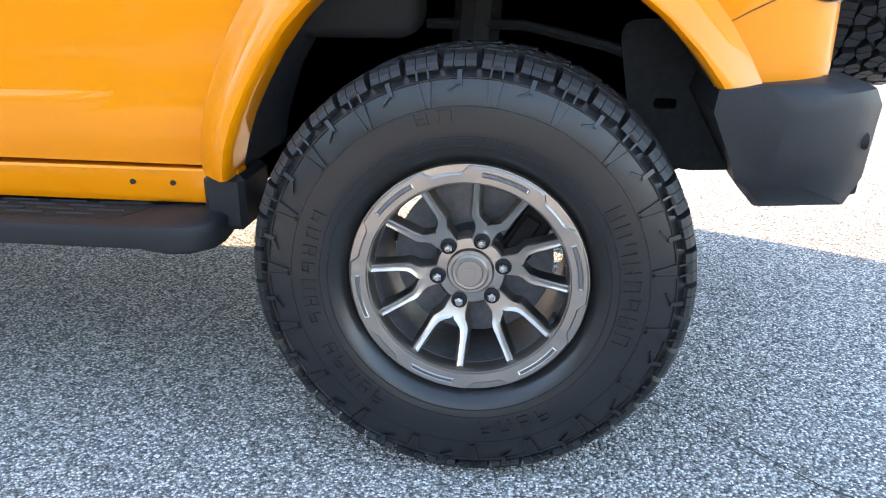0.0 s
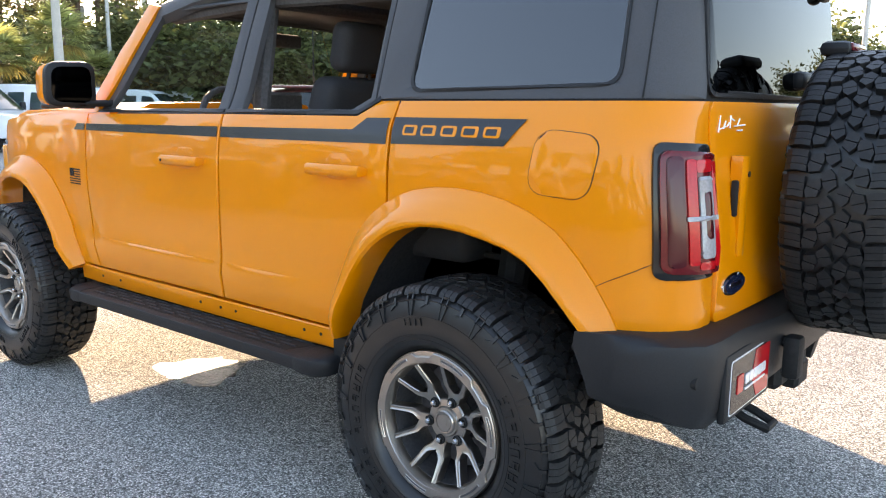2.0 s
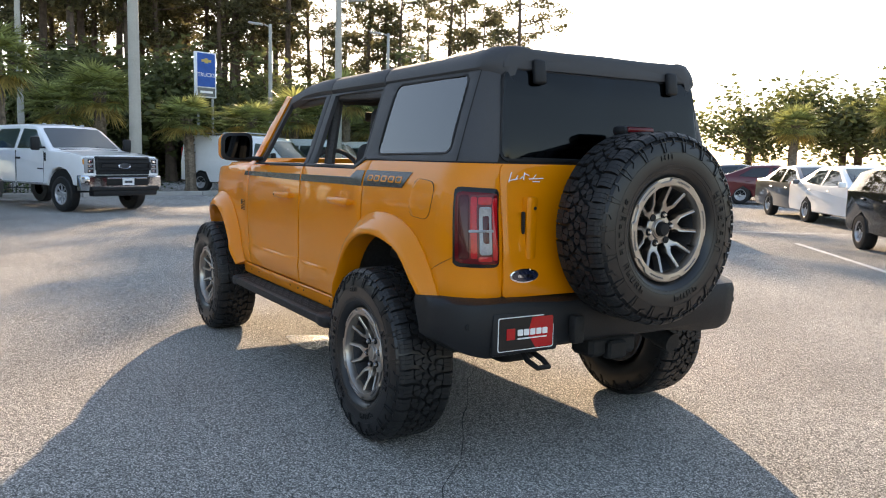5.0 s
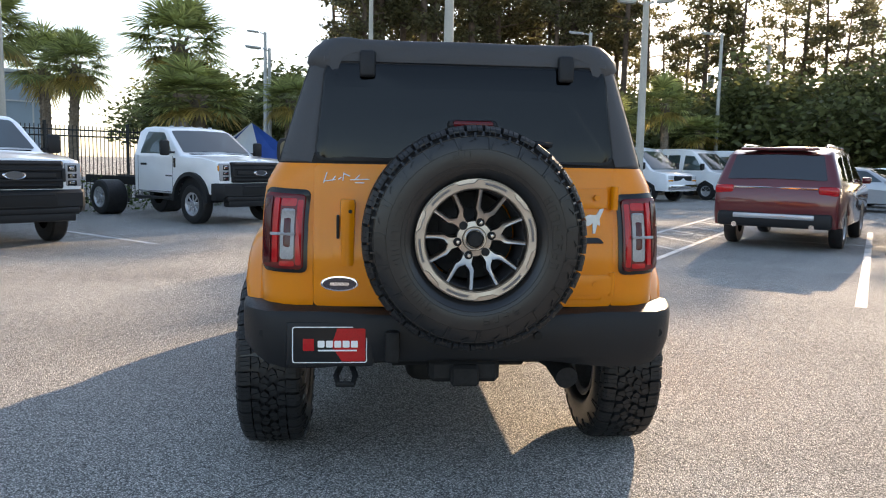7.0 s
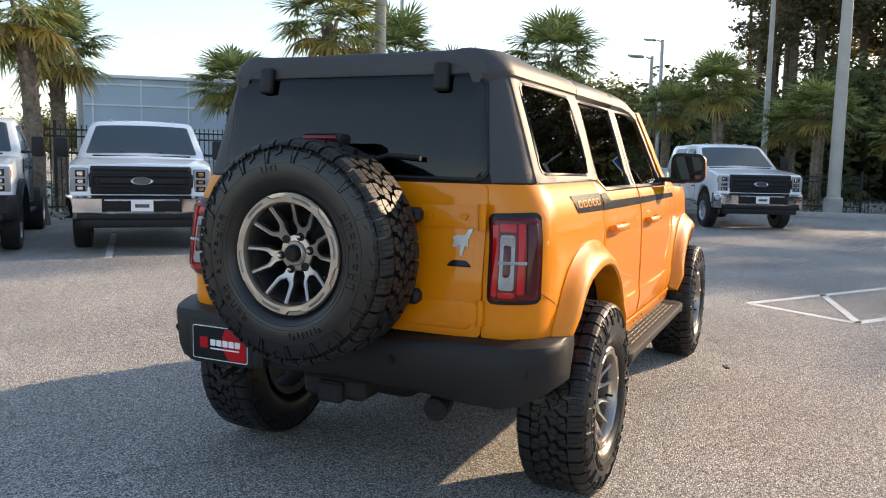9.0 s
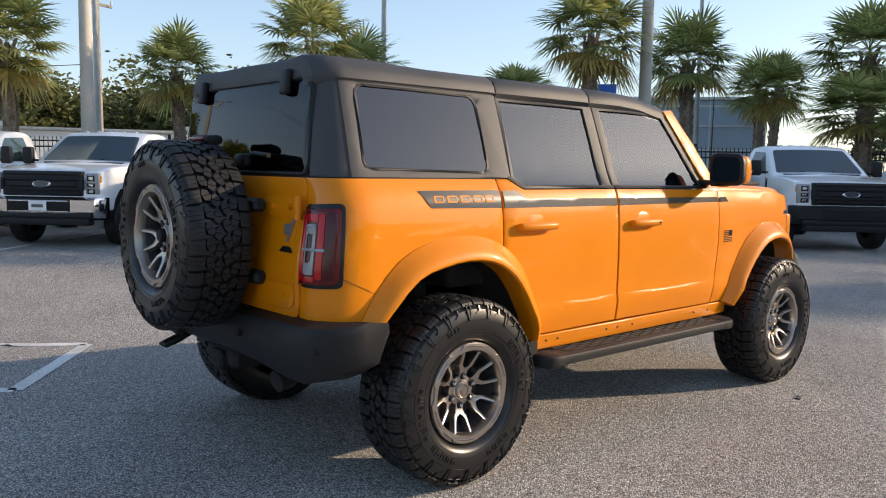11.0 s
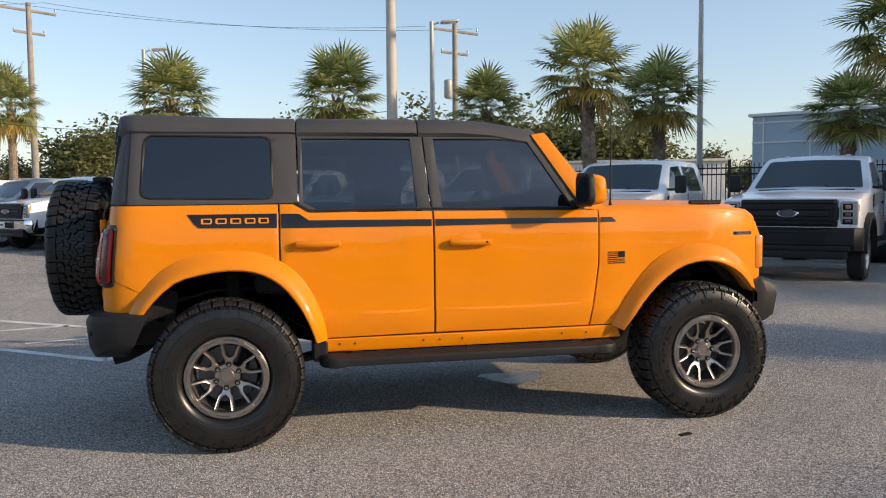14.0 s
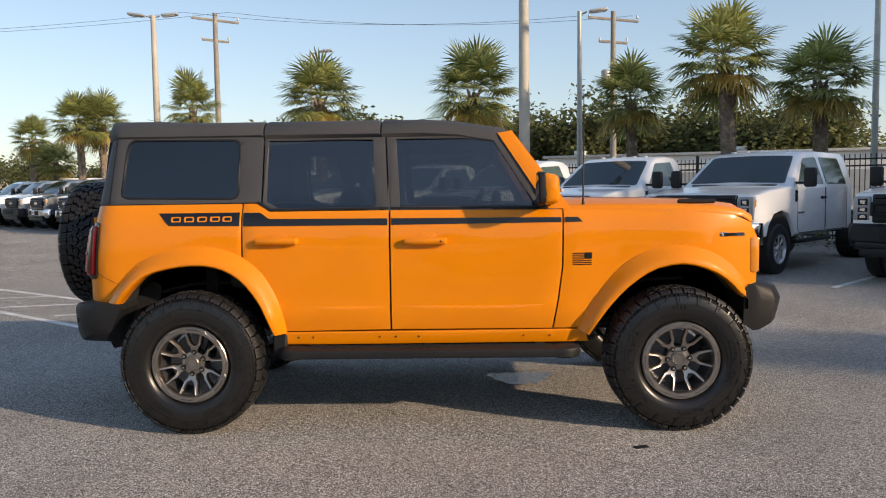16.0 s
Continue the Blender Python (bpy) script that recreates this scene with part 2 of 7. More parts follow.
# ---- wheel: a tyre on a six-spoke alloy, turning about y, its face towards +y ----
def build_wheel(name, m, label, cap=True):
    w = thing(name, m, label, "wheel", "wheels of the off-roader")
    C = -0.082
    bm = bmesh.new()
    side = [(0.228, 0.108), (0.238, 0.124), (0.247, 0.134), (0.255, 0.146), (0.275, 0.155), (0.30, 0.159), (0.335, 0.159), (0.365, 0.155),
            (0.388, 0.147), (0.3895, 0.1495), (0.3915, 0.1495), (0.393, 0.1455), (0.402, 0.138), (0.409, 0.124)]
    prof = side + [(0.4135, 0.06), (0.4145, 0.0)]
    prof = prof + [(r, -y) for r, y in reversed(prof[:-1])]
    lathe(bm, [(r, C + y) for r, y in prof], 120)
    tyre = part("tyre", bm, RUBBER, w)
    rnd = random.Random(5)

    def slab(bm, turn, lo_q, hi_q):
        lo = [bm.verts.new(turn @ Vector(p)) for p in lo_q]
        hi = [bm.verts.new(turn @ Vector(p)) for p in hi_q]
        bm.faces.new(hi)
        for i in range(len(lo)):
            j = (i + 1) % len(lo)
            bm.faces.new((lo[i], lo[j], hi[j], hi[i]))

    pitch = 38
    bm = bmesh.new()
    for k in range(pitch):
        for s in (1, -1):
            turn = Matrix.Rotation(2 * math.pi * (k + (0.25 if s > 0 else 0.75)) / pitch, 3, "Y")
            # shoulder lug in three sipe-parted strips that folds over onto the sidewall
            long = k % 2
            outline = [(0.080, 0.410), (0.081, 0.4320), (0.104, 0.4318), (0.124, 0.4285), (0.138, 0.419), (0.1445, 0.406 if long else 0.4095), (0.134, 0.399), (0.116, 0.408)]
            for x0, x1 in ((-0.0295, -0.0108), (-0.0092, 0.0098), (0.0114, 0.0285)):
                v0 = [bm.verts.new(turn @ Vector((x0 + (0.004 if y < 0.1 else 0), C + s * y, r))) for y, r in outline]
                v1 = [bm.verts.new(turn @ Vector((x1 + (0.004 if y < 0.1 else 0), C + s * y, r))) for y, r in outline]
                bm.faces.new(v0), bm.faces.new(v1)
                for i in range(len(v0)):
                    j = (i + 1) % len(v0)
                    bm.faces.new((v0[i], v0[j], v1[j], v1[i]))
            # two rows of six-sided blocks a side, each parted by a sipe
            for y0, sy, lx, sk, off in ((0.0575, 0.0365, 0.0625, 0.30, 0.32), (0.0195, 0.0355, 0.0620, -0.26, 0.0)):
                t2 = Matrix.Rotation(2 * math.pi * (k + off + (0.0 if s > 0 else 0.5) + rnd.uniform(-0.03, 0.03)) / pitch, 3, "Y")
                q = [(-lx / 2, -sy * 0.22), (-lx * 0.22, -sy / 2), (lx * 0.30, -sy / 2), (lx / 2, sy * 0.20), (lx * 0.22, sy / 2), (-lx * 0.30, sy / 2)]
                ca, sa = math.cos(sk), math.sin(sk)
                for half in ((q[0], q[1], (-0.0008, -sy / 2), (-0.0008, sy / 2), q[5]), ((0.0008, -sy / 2), q[2], q[3], q[4], (0.0008, sy / 2))):
                    h = [(x * ca - y * sa, x * sa + y * ca) for x, y in half]
                    cx, cy = sum(x for x, y in h) / 5, sum(y for x, y in h) / 5
                    slab(bm, t2, [(x, C + s * (y0 + y), 0.411) for x, y in h], [(cx + (x - cx) * 0.95, C + s * (y0 + cy + (y - cy) * 0.95), 0.4335) for x, y in h])
    part("tread", bm, TREAD, w, "blocky all-terrain tread", sharp=20)

    def wall(r):
        return float(np.interp(r, [0.255, 0.275, 0.30, 0.335, 0.365, 0.388, 0.393, 0.408], [0.146, 0.155, 0.159, 0.159, 0.155, 0.147, 0.1465, 0.138]))

    # fangs and hooks below the ring, bridges above it, on both sidewalls
    bm = bmesh.new()
    for k in range(pitch):
        turn = Matrix.Rotation(2 * math.pi * (k + 0.25) / pitch, 3, "Y")
        if k % 2:
            shapes = [([(-0.014, 0.3885), (-0.0085, 0.3885), (-0.002, 0.347), (-0.0060, 0.345)], 0.0032), ([(0.0085, 0.3885), (0.014, 0.3885), (0.0075, 0.345), (0.0035, 0.347)], 0.0032),
                      ([(-0.009, 0.3885), (0.009, 0.3885), (0.004, 0.349), (-0.003, 0.349)], 0.0018),
                      ([(-0.013, 0.409), (-0.009, 0.409), (-0.009, 0.393), (-0.013, 0.393)], 0.003), ([(0.009, 0.409), (0.013, 0.409), (0.013, 0.393), (0.009, 0.393)], 0.003), ([(-0.013, 0.412), (0.013, 0.412), (0.013, 0.408), (-0.013, 0.408)], 0.003)]
        else:
            shapes = [([(-0.005, 0.404), (0.004, 0.404), (0.004, 0.382), (-0.005, 0.379)], 0.0030), ([(0.002, 0.3835), (0.002, 0.3805), (0.021, 0.369), (0.0215, 0.371)], 0.0024)]
        for q, d in shapes:
            for s in (1, -1):
                slab(bm, turn, [(x, C + s * (wall(r) - 0.003), r) for x, r in q], [(x * 0.94, C + s * (wall(r) + d * 2.3), r) for x, r in q])
    tagged(part("sidewall_ridge", bm, RUBBER, tyre, "raised ridge", sharp=15), kind="stuff")
    # unreadable raised marks in rings on the sidewall
    bm = bmesh.new()
    for base, count, step, r0, r1, wx in ((215, 13, 6.6, 0.295, 0.322, 0.0105), (345, 2, 7.6, 0.315, 0.337, 0.0125), (60, 8, 6.8, 0.293, 0.325, 0.0115), (150, 4, 7.4, 0.295, 0.322, 0.0115)):
        for k in range(count):
            if k == 5 and count == 13:
                continue
            turn = Matrix.Rotation(radians(-base - k * step), 3, "Y")
            kind = (k * 7 + count) % 3
            bars = [(-wx, -wx + 0.0036, r0, r1), (wx - 0.0036, wx, r0 + (0.012 if kind == 1 else 0), r1)]
            bars += [(-wx, wx, r1 - 0.0026, r1)] if kind != 2 else [(-wx, wx, r0, r0 + 0.0026)]
            bars += [(-wx, wx, (r0 + r1) / 2, (r0 + r1) / 2 + 0.0026)] if kind else []
            for x0, x1, ra, rb in bars:
                q = ((x0, ra), (x1, ra), (x1, rb), (x0, rb))
                slab(bm, turn, [(x, C + wall(r) - 0.002, r) for x, r in q], [(x, C + wall(r) + 0.0042, r) for x, r in q])
    for r in (0.272, 0.287, 0.342):
        lathe(bm, [(r - 0.0014, C + wall(r) - 0.001), (r - 0.0006, C + wall(r) + 0.0014), (r + 0.0006, C + wall(r) + 0.0014), (r + 0.0014, C + wall(r) - 0.001)], 96)
    tagged(part("raised_mark", bm, RUBBER, tyre, "raised bars and rings", sharp=15), kind="stuff")
    # rim
    TH = -19.0
    bm = bmesh.new()
    ring = [(0.2435, 0.026), (0.2435, 0.046), (0.2405, 0.051), (0.222, 0.052), (0.203, 0.051), (0.1975, 0.036), (0.1965, 0.016), (0.204, 0.010), (0.22, 0.010)]
    lathe(bm, ring, 120, closed=True)
    rim = part("rim", bm, GUN, w, "gunmetal six-spoke alloy rim")
    rim.matrix_basis = Matrix.Diagonal((0.965, 1, 0.965, 1))
    # barrel darker than the rim: the depth behind the spokes is put into colour
    bm = bmesh.new()
    lathe(bm, [(0.1955, 0.018), (0.190, -0.10), (0.196, -0.21), (0.226, -0.225), (0.232, -0.22), (0.204, -0.2), (0.202, -0.06), (0.204, 0.014)], 64, closed=True)
    part("barrel", bm, DULL, rim, "inner barrel, darkened behind the spokes")
    # raised band on the lip, notched between the spokes
    bm = bmesh.new()
    rows = []
    for i in range(180):
        a = i * 2.0
        off = abs((a - TH - 30 + 30) % 60 - 30)
        ro = 0.2255 + 0.0135 * smoothstep(7.5, 11.0, off)
        ca, sa = math.cos(radians(a)), math.sin(radians(a))
        rows.append([bm.verts.new((r * sa, y, r * ca)) for r, y in ((0.2035, 0.046), (0.2045, 0.0545), (0.2065, 0.0575), (ro - 0.0035, 0.0590), (ro - 0.0005, 0.0565), (ro, 0.049))])
    for p_, q_ in zip(rows, rows[1:] + rows[:1]):
        for i in range(5):
            bm.faces.new((p_[i], p_[i + 1], q_[i + 1], q_[i]))
    part("lip_band", bm, GUN, rim, sharp=30)

    def arc_shape(k, half, r0, r1):
        a = [radians(k * 60 + TH - half + 2 * half * i / 10) for i in range(11)]
        return [(t, r1) for t in a] + [(t, r0) for t in reversed(a)]
    polar = lambda a, r, d: Vector((r * math.sin(a), d, r * math.cos(a)))
    for k in range(6):
        bm = bmesh.new()
        o, n = arc_shape(k, 12.5, 0.2175, 0.2295), arc_shape(k, 11.8, 0.2195, 0.2275)
        lo = [bm.verts.new(polar(a, r, 0.0575)) for a, r in o]
        hi = [bm.verts.new(polar(a, r, 0.0602)) for a, r in n]
        n2 = [bm.verts.new(polar(a, r, 0.0588)) for a, r in arc_shape(k, 11.3, 0.2206, 0.2264)]
        for i in range(len(lo)):
            j = (i + 1) % len(lo)
            bm.faces.new((lo[i], lo[j], hi[j], hi[i])), bm.faces.new((hi[i], hi[j], n2[j], n2[i]))
        slot = part("lip_slot", bm, GUN, rim, sharp=20)
        # flat dull face: the slot's inner shade is put into its colour
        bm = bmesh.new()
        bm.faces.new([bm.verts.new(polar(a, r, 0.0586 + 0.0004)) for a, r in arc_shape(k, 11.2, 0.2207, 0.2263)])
        part("slot_floor", bm, DULL, slot, "slot floor, darkened in place of its shade")
    # hub and forked spokes
    bm = bmesh.new()
    lathe(bm, [(0.0, -0.05), (0.074, -0.05), (0.0765, -0.03), (0.074, -0.014), (0.070, -0.009), (0.050, -0.007), (0.046, -0.001), (0.0, -0.001)], 48)
    hub = part("hub", bm, GUN, rim, sharp=25)
    stations = [(0.060, 0.0, 0.0200, -0.008), (0.080, 0.0, 0.0220, -0.006), (0.096, 0.0, 0.0245, -0.003), (0.106, 0.0, 0.0300, 0.001), (0.112, 0.002, 0.0360, 0.004),
                (0.118, 0.0125, 0.0405, 0.007), (0.126, 0.0215, 0.0430, 0.011), (0.140, 0.0275, 0.0455, 0.017), (0.172, 0.0362, 0.0530, 0.031), (0.204, 0.0440, 0.0612, 0.044)]
    bm = bmesh.new()
    for s in (1, -1):
        rings = []
        for r, xi, xo, y in stations:
            b = 0.0026 if xi > 0.001 else 0.0
            m_ = 0.4 * (xo - xi)
            dip = 0.0022 if xi > 0.001 else 0.0
            rings.append([Vector(p) for p in ((s * (xi - 2 * b), y - 0.034, r), (s * xi, y - b * 1.3, r), (s * (xi + b), y, r), (s * (xi + m_), y - dip, r), (s * (xo - m_), y - dip, r), (s * (xo - 0.0026), y, r), (s * xo, y - 0.0034, r), (s * (xo + 0.004), y - 0.034, r))])
        loft(bm, rings)
    spoke = part("spoke", bm, GUN, rim, sharp=22)
    spoke.matrix_basis = Matrix.Rotation(radians(TH), 4, "Y")
    for k in range(1, 6):
        again(spoke, Matrix.Rotation(radians(k * 60 + TH), 4, "Y"))
    for k in range(6):
        a = radians(k * 60 + TH)
        # black disc on the hub in place of the shaded lug recess
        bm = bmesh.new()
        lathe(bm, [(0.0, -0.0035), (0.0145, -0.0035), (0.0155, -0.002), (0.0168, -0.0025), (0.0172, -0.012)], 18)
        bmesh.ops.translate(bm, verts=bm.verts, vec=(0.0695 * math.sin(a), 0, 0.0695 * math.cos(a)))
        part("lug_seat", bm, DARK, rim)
        if not cap and k % 3 == 1:
            continue
        bm = bmesh.new()
        lathe(bm, [(0.0, 0.012), (0.006, 0.0115), (0.0095, 0.008), (0.0112, -0.002), (0.0115, -0.008)], 6)
        bmesh.ops.translate(bm, verts=bm.verts, vec=(0.0695 * math.sin(a), 0, 0.0695 * math.cos(a)))
        part("lug_nut", bm, STEEL, rim, "bright lug nut", sharp=25)
    bm = bmesh.new()
    if cap:
        lathe(bm, [(0.0, 0.006), (0.026, 0.006), (0.0275, 0.0035), (0.030, 0.0035), (0.031, 0.007), (0.035, 0.0075), (0.0385, 0.004), (0.041, -0.008)], 40)
        box(bm, (0, 0.0065, 0), (0.022, 0.003, 0.022), Matrix.Rotation(radians(8), 3, "Y"))
        part("centre_cap", bm, GUN, rim, "round grey centre cap", sharp=25)
    else:
        lathe(bm, [(0.0, 0.0), (0.034, 0.0), (0.034, 0.004), (0.037, 0.006), (0.041, 0.004), (0.042, -0.008)], 40)
        bore = part("bore_ring", bm, GUN, rim, sharp=25)
        bm = bmesh.new()
        lathe(bm, [(0.0, 0.03), (0.026, 0.03), (0.031, 0.024), (0.0325, 0.0005)], 32)
        part("carrier_cap", bm, DARK, rim, "black carrier cap in the bore", sharp=25)
    bm = bmesh.new()
    tube(bm, [(0.194 * math.sin(-2.0), 0.01, 0.194 * math.cos(-2.0)), (0.186 * math.sin(-2.0), 0.045, 0.186 * math.cos(-2.0))], 0.006)
    part("valve", bm, DARK, rim, "black valve stem")
    # inside: disc brake or carrier plate
    bm = bmesh.new()
    if cap:
        lathe(bm, [(0.05, -0.085), (0.165, -0.085), (0.165, -0.108), (0.05, -0.108)], 40, closed=True)
        lathe(bm, [(0.0, -0.06), (0.07, -0.06), (0.08, -0.09), (0.0, -0.09)], 32)
        part("brake_disc", bm, DULL, w, "grey steel brake disc")
        bm = bmesh.new()
        box(bm, (-0.115, -0.10, 0.07), (0.07, 0.07, 0.15), Matrix.Rotation(radians(-32), 3, "Y"), 0.015, 2)
        box(bm, (-0.10, -0.07, 0.06), (0.04, 0.02, 0.09), Matrix.Rotation(radians(-32), 3, "Y"), 0.006)
        part("brake_caliper", bm, DARK, w, "black brake caliper")
    else:
        # carrier plate widened as a dark backing that hides the orange tailgate
        lathe(bm, [(0.0, -0.16), (0.175, -0.16), (0.182, -0.2), (0.0, -0.2)], 32)
        part("carrier_plate", bm, DARK, w)
    return w


# ---- the orange off-roader: x forward from the rear axle, y to its left, z up from the ground ----
SIDE_Z = [0.50, 0.60, 0.70, 0.745, 0.76, 0.95, 1.12, 1.22, 1.30, 1.345, 1.385, 1.42, 1.60, 1.80, 1.90]
SIDE_Y = [0.845, 0.865, 0.880, 0.882, 0.874, 0.876, 0.874, 0.868, 0.856, 0.838, 0.812, 0.797, 0.742, 0.676, 0.64]


def side_y(x, z):
    y = float(np.interp(z, SIDE_Z, SIDE_Y))
    if x > 2.2:
        y -= 0.02 * smoothstep(2.2, 2.6, x)
    if x > 2.95:
        y -= 0.13 * ((x - 2.95) / 0.5) ** 2
    return y


def skin(s, out=0.0, R=0.16):
    """Maps (u, z, depth) onto the body's side s (1: left), round the rear corner and onto the back."""
    def at(u, z, d):
        back = 0.045 * smoothstep(1.38, 0.95, z) if z < 1.38 else -0.13 * (z - 1.41) if z > 1.41 else 0.0
        d = d - out
        y = side_y(u, z)
        if u >= -0.5:
            return Vector((u, s * (y - d), z))
        y = side_y(-0.5, z)
        arc, yc = (-0.5 - u), y - R
        a = min(arc / R, math.pi / 2)
        x, yy = -0.5 - (R - d) * math.sin(a), yc + (R - d) * math.cos(a)
        if arc > R * math.pi / 2:
            yy -= arc - R * math.pi / 2
        return Vector((x - back * math.sin(a), s * yy, z))
    return at


def back_skin(out=0.0):
    """Maps (y, z, depth) onto the tailgate's face."""
    def at(y, z, d):
        back = 0.045 * smoothstep(1.38, 0.95, z) if z < 1.38 else -0.13 * (z - 1.41) if z > 1.41 else 0.0
        return Vector((-0.66 - back + d - out - 0.012 * (1 - (y / 0.65) ** 2), y, z))
    return at


REAR_ARCH = [(-0.525, 0.79), (-0.455, 0.895), (-0.33, 1.018), (-0.175, 1.08), (0.0, 1.102), (0.155, 1.086), (0.276, 1.035), (0.38, 0.946), (0.464, 0.807), (0.510, 0.68), (0.525, 0.60)]
FRONT_ARCH = [(2.352, 0.60), (2.414, 0.715), (2.518, 0.853), (2.639, 0.973), (2.777, 1.049), (2.949, 1.077), (3.12, 1.04), (3.26, 0.956), (3.345, 0.865), (3.40, 0.80)]


def inset(arch, c, k):
    return [(c[0] + (x - c[0]) * k, c[1] + (z - c[1]) * k) for x, z in arch]


def build_flare(car, arch, c, s):
    """A bolt-on wheel-arch flare: a swept lip that stands out from the side."""
    bm = bmesh.new()
    # denser arch
    pts = []
    for i in range(len(arch) - 1):
        for t in (0, 0.5):
            p0, p1 = Vector(arch[max(i - 1, 0)]), Vector(arch[i])
            p2, p3 = Vector(arch[i + 1]), Vector(arch[min(i + 2, len(arch) - 1)])
            pts.append(0.5 * (2 * p1 + (p2 - p0) * t + (2 * p0 - 5 * p1 + 4 * p2 - p3) * t * t + (3 * p1 - p0 - 3 * p2 + p3) * t ** 3))
    pts.append(Vector(arch[-1]))
    rings = []
    for i, p in enumerate(pts):
        d = (pts[min(i + 1, len(pts) - 1)] - pts[max(i - 1, 0)]).normalized()
        n = Vector((-d.y, d.x))
        if n.dot(p - Vector(c)) < 0:
            n = -n
        end = min(1, 0.75 + 0.5 * min(i, len(pts) - 1 - i) / 4)
        slim = 0.62 + 0.38 * min(1, min(i, len(pts) - 1 - i) / 6)
        y0 = side_y(p.x, p.y)
        ring = []
        for off, y in ((0.038, -0.03), (0.038, 0.006), (0.029, 0.013), (0.008, 0.034), (-0.022, 0.066 * end), (-0.052, 0.082 * end), (-0.066, 0.082 * end), (-0.074, 0.073 * end), (-0.076, 0.03), (-0.072, -0.05)):
            q = p + n * (off * slim)
            ring.append(Vector((q.x, s * (y0 + y), q.y)))
        rings.append(ring)
    loft(bm, rings)
    return part("wheel_flare", bm, ORANGE, car, sharp=38)


def build_arch_liner(car, arch, c, s):
    bm = bmesh.new()
    inner = inset(arch, c, 0.93)
    ys = (side_y(c[0], 1.0) - 0.01, 0.50)
    prof = [(inner[0][0], inner[0][1] - 0.02)] + inner + [(inner[-1][0], inner[-1][1] - 0.06)]
    a = [bm.verts.new((x, s * ys[0], z)) for x, z in prof]
    b = [bm.verts.new((x, s * ys[1], z)) for x, z in prof]
    for i in range(len(a) - 1):
        bm.faces.new((a[i], a[i + 1], b[i + 1], b[i]))
    bm.faces.new(b)
    out = bmesh.ops.solidify(bm, geom=bm.faces[:], thickness=0.012)
    liner = part("arch_liner", bm, LINER, car, "black plastic wheel-arch liner", sharp=40)
    for x in (0.03, -0.23):
        bm = bmesh.new()
        tube(bm, [(c[0] + x, s * 0.60, 0.985), (c[0] + x, s * 0.60, 1.0), (c[0] + x, s * 0.60, 1.03), (c[0] + x, s * 0.59, 1.05), (c[0] + x, s * 0.58, 1.12)], [0.03, 0.055, 0.05, 0.024, 0.02], 16)
        part("shock_mount", bm, DARK, liner)
    bm = bmesh.new()
    tube(bm, [(c[0] - 0.42, s * 0.62, 0.80), (c[0] - 0.30, s * 0.60, 0.84), (c[0] - 0.12, s * 0.58, 0.88), (c[0] + 0.1, s * 0.55, 0.88)], 0.012)
    part("brake_hose", bm, DARK, liner)
    return liner


def build_taillight(car, s):
    at = skin(s, 0.012)
    u0, u1 = -0.612, -0.782
    def put(name, outline, out, thick, mat, parent, label="", r=0.015):
        return part(name, sheet(rounded(outline, r), skin(s, out), thick, du=0.03, dv=0.06), mat, parent, label)
    lamp = put("taillight", [(u0, 0.965), (u1 - 0.005, 0.955), (u1 - 0.005, 1.265), (u0, 1.275)], 0.028, 0.03, MID_LENS, car, "smoked red tail lamp in a black frame", 0.025)
    put("lamp_frame", [(u0 + 0.014, 0.945), (u1 - 0.02, 0.94), (u1 - 0.02, 1.285), (u0 + 0.014, 1.295)], 0.012, 0.02, BLACK_GLOSS, lamp, "gloss black frame", 0.03)
    put("dark_band", [(u0 - 0.012, 0.98), (u0 - 0.05, 0.98), (u0 - 0.05, 1.26), (u0 - 0.012, 1.26)], 0.033, 0.01, DARK_LENS, lamp, "smoked outer lens")
    put("red_band", [(u0 - 0.056, 0.985), (u0 - 0.080, 0.985), (u0 - 0.080, 1.252), (u0 - 0.056, 1.252)], 0.036, 0.01, RED_LENS, lamp, "bright red lens", 0.008)
    put("red_band", [(u1 + 0.028, 0.975), (u1 + 0.004, 0.975), (u1 + 0.004, 1.245), (u1 + 0.028, 1.245)], 0.034, 0.01, RED_LENS, lamp, "bright red lens", 0.008)
    put("red_band", [(u0 - 0.084, 1.218), (u1 + 0.032, 1.218), (u1 + 0.032, 1.25), (u0 - 0.084, 1.25)], 0.034, 0.01, RED_LENS, lamp, "bright red lens", 0.008)
    put("red_band", [(u0 - 0.084, 0.972), (u1 + 0.032, 0.970), (u1 + 0.032, 0.992), (u0 - 0.084, 0.992)], 0.034, 0.01, RED_LENS, lamp, "bright red lens", 0.008)
    put("reverse_lens", [(u0 - 0.088, 1.0), (u1 + 0.034, 1.0), (u1 + 0.034, 1.208), (u0 - 0.088, 1.208)], 0.036, 0.01, GREY_LENS, lamp, "clear reversing lens", 0.012)
    put("lens_core", [(u0 - 0.100, 1.05), (u1 + 0.046, 1.05), (u1 + 0.046, 1.17), (u0 - 0.100, 1.17)], 0.039, 0.008, DARK_LENS, lamp, "dark lens core", 0.008)
    put("lens_bar", [(u0 - 0.05, 1.098), (u1 + 0.03, 1.098), (u1 + 0.03, 1.11), (u0 - 0.05, 1.11)], 0.042, 0.008, GREY_LENS, lamp, r=0.004)
    return lamp


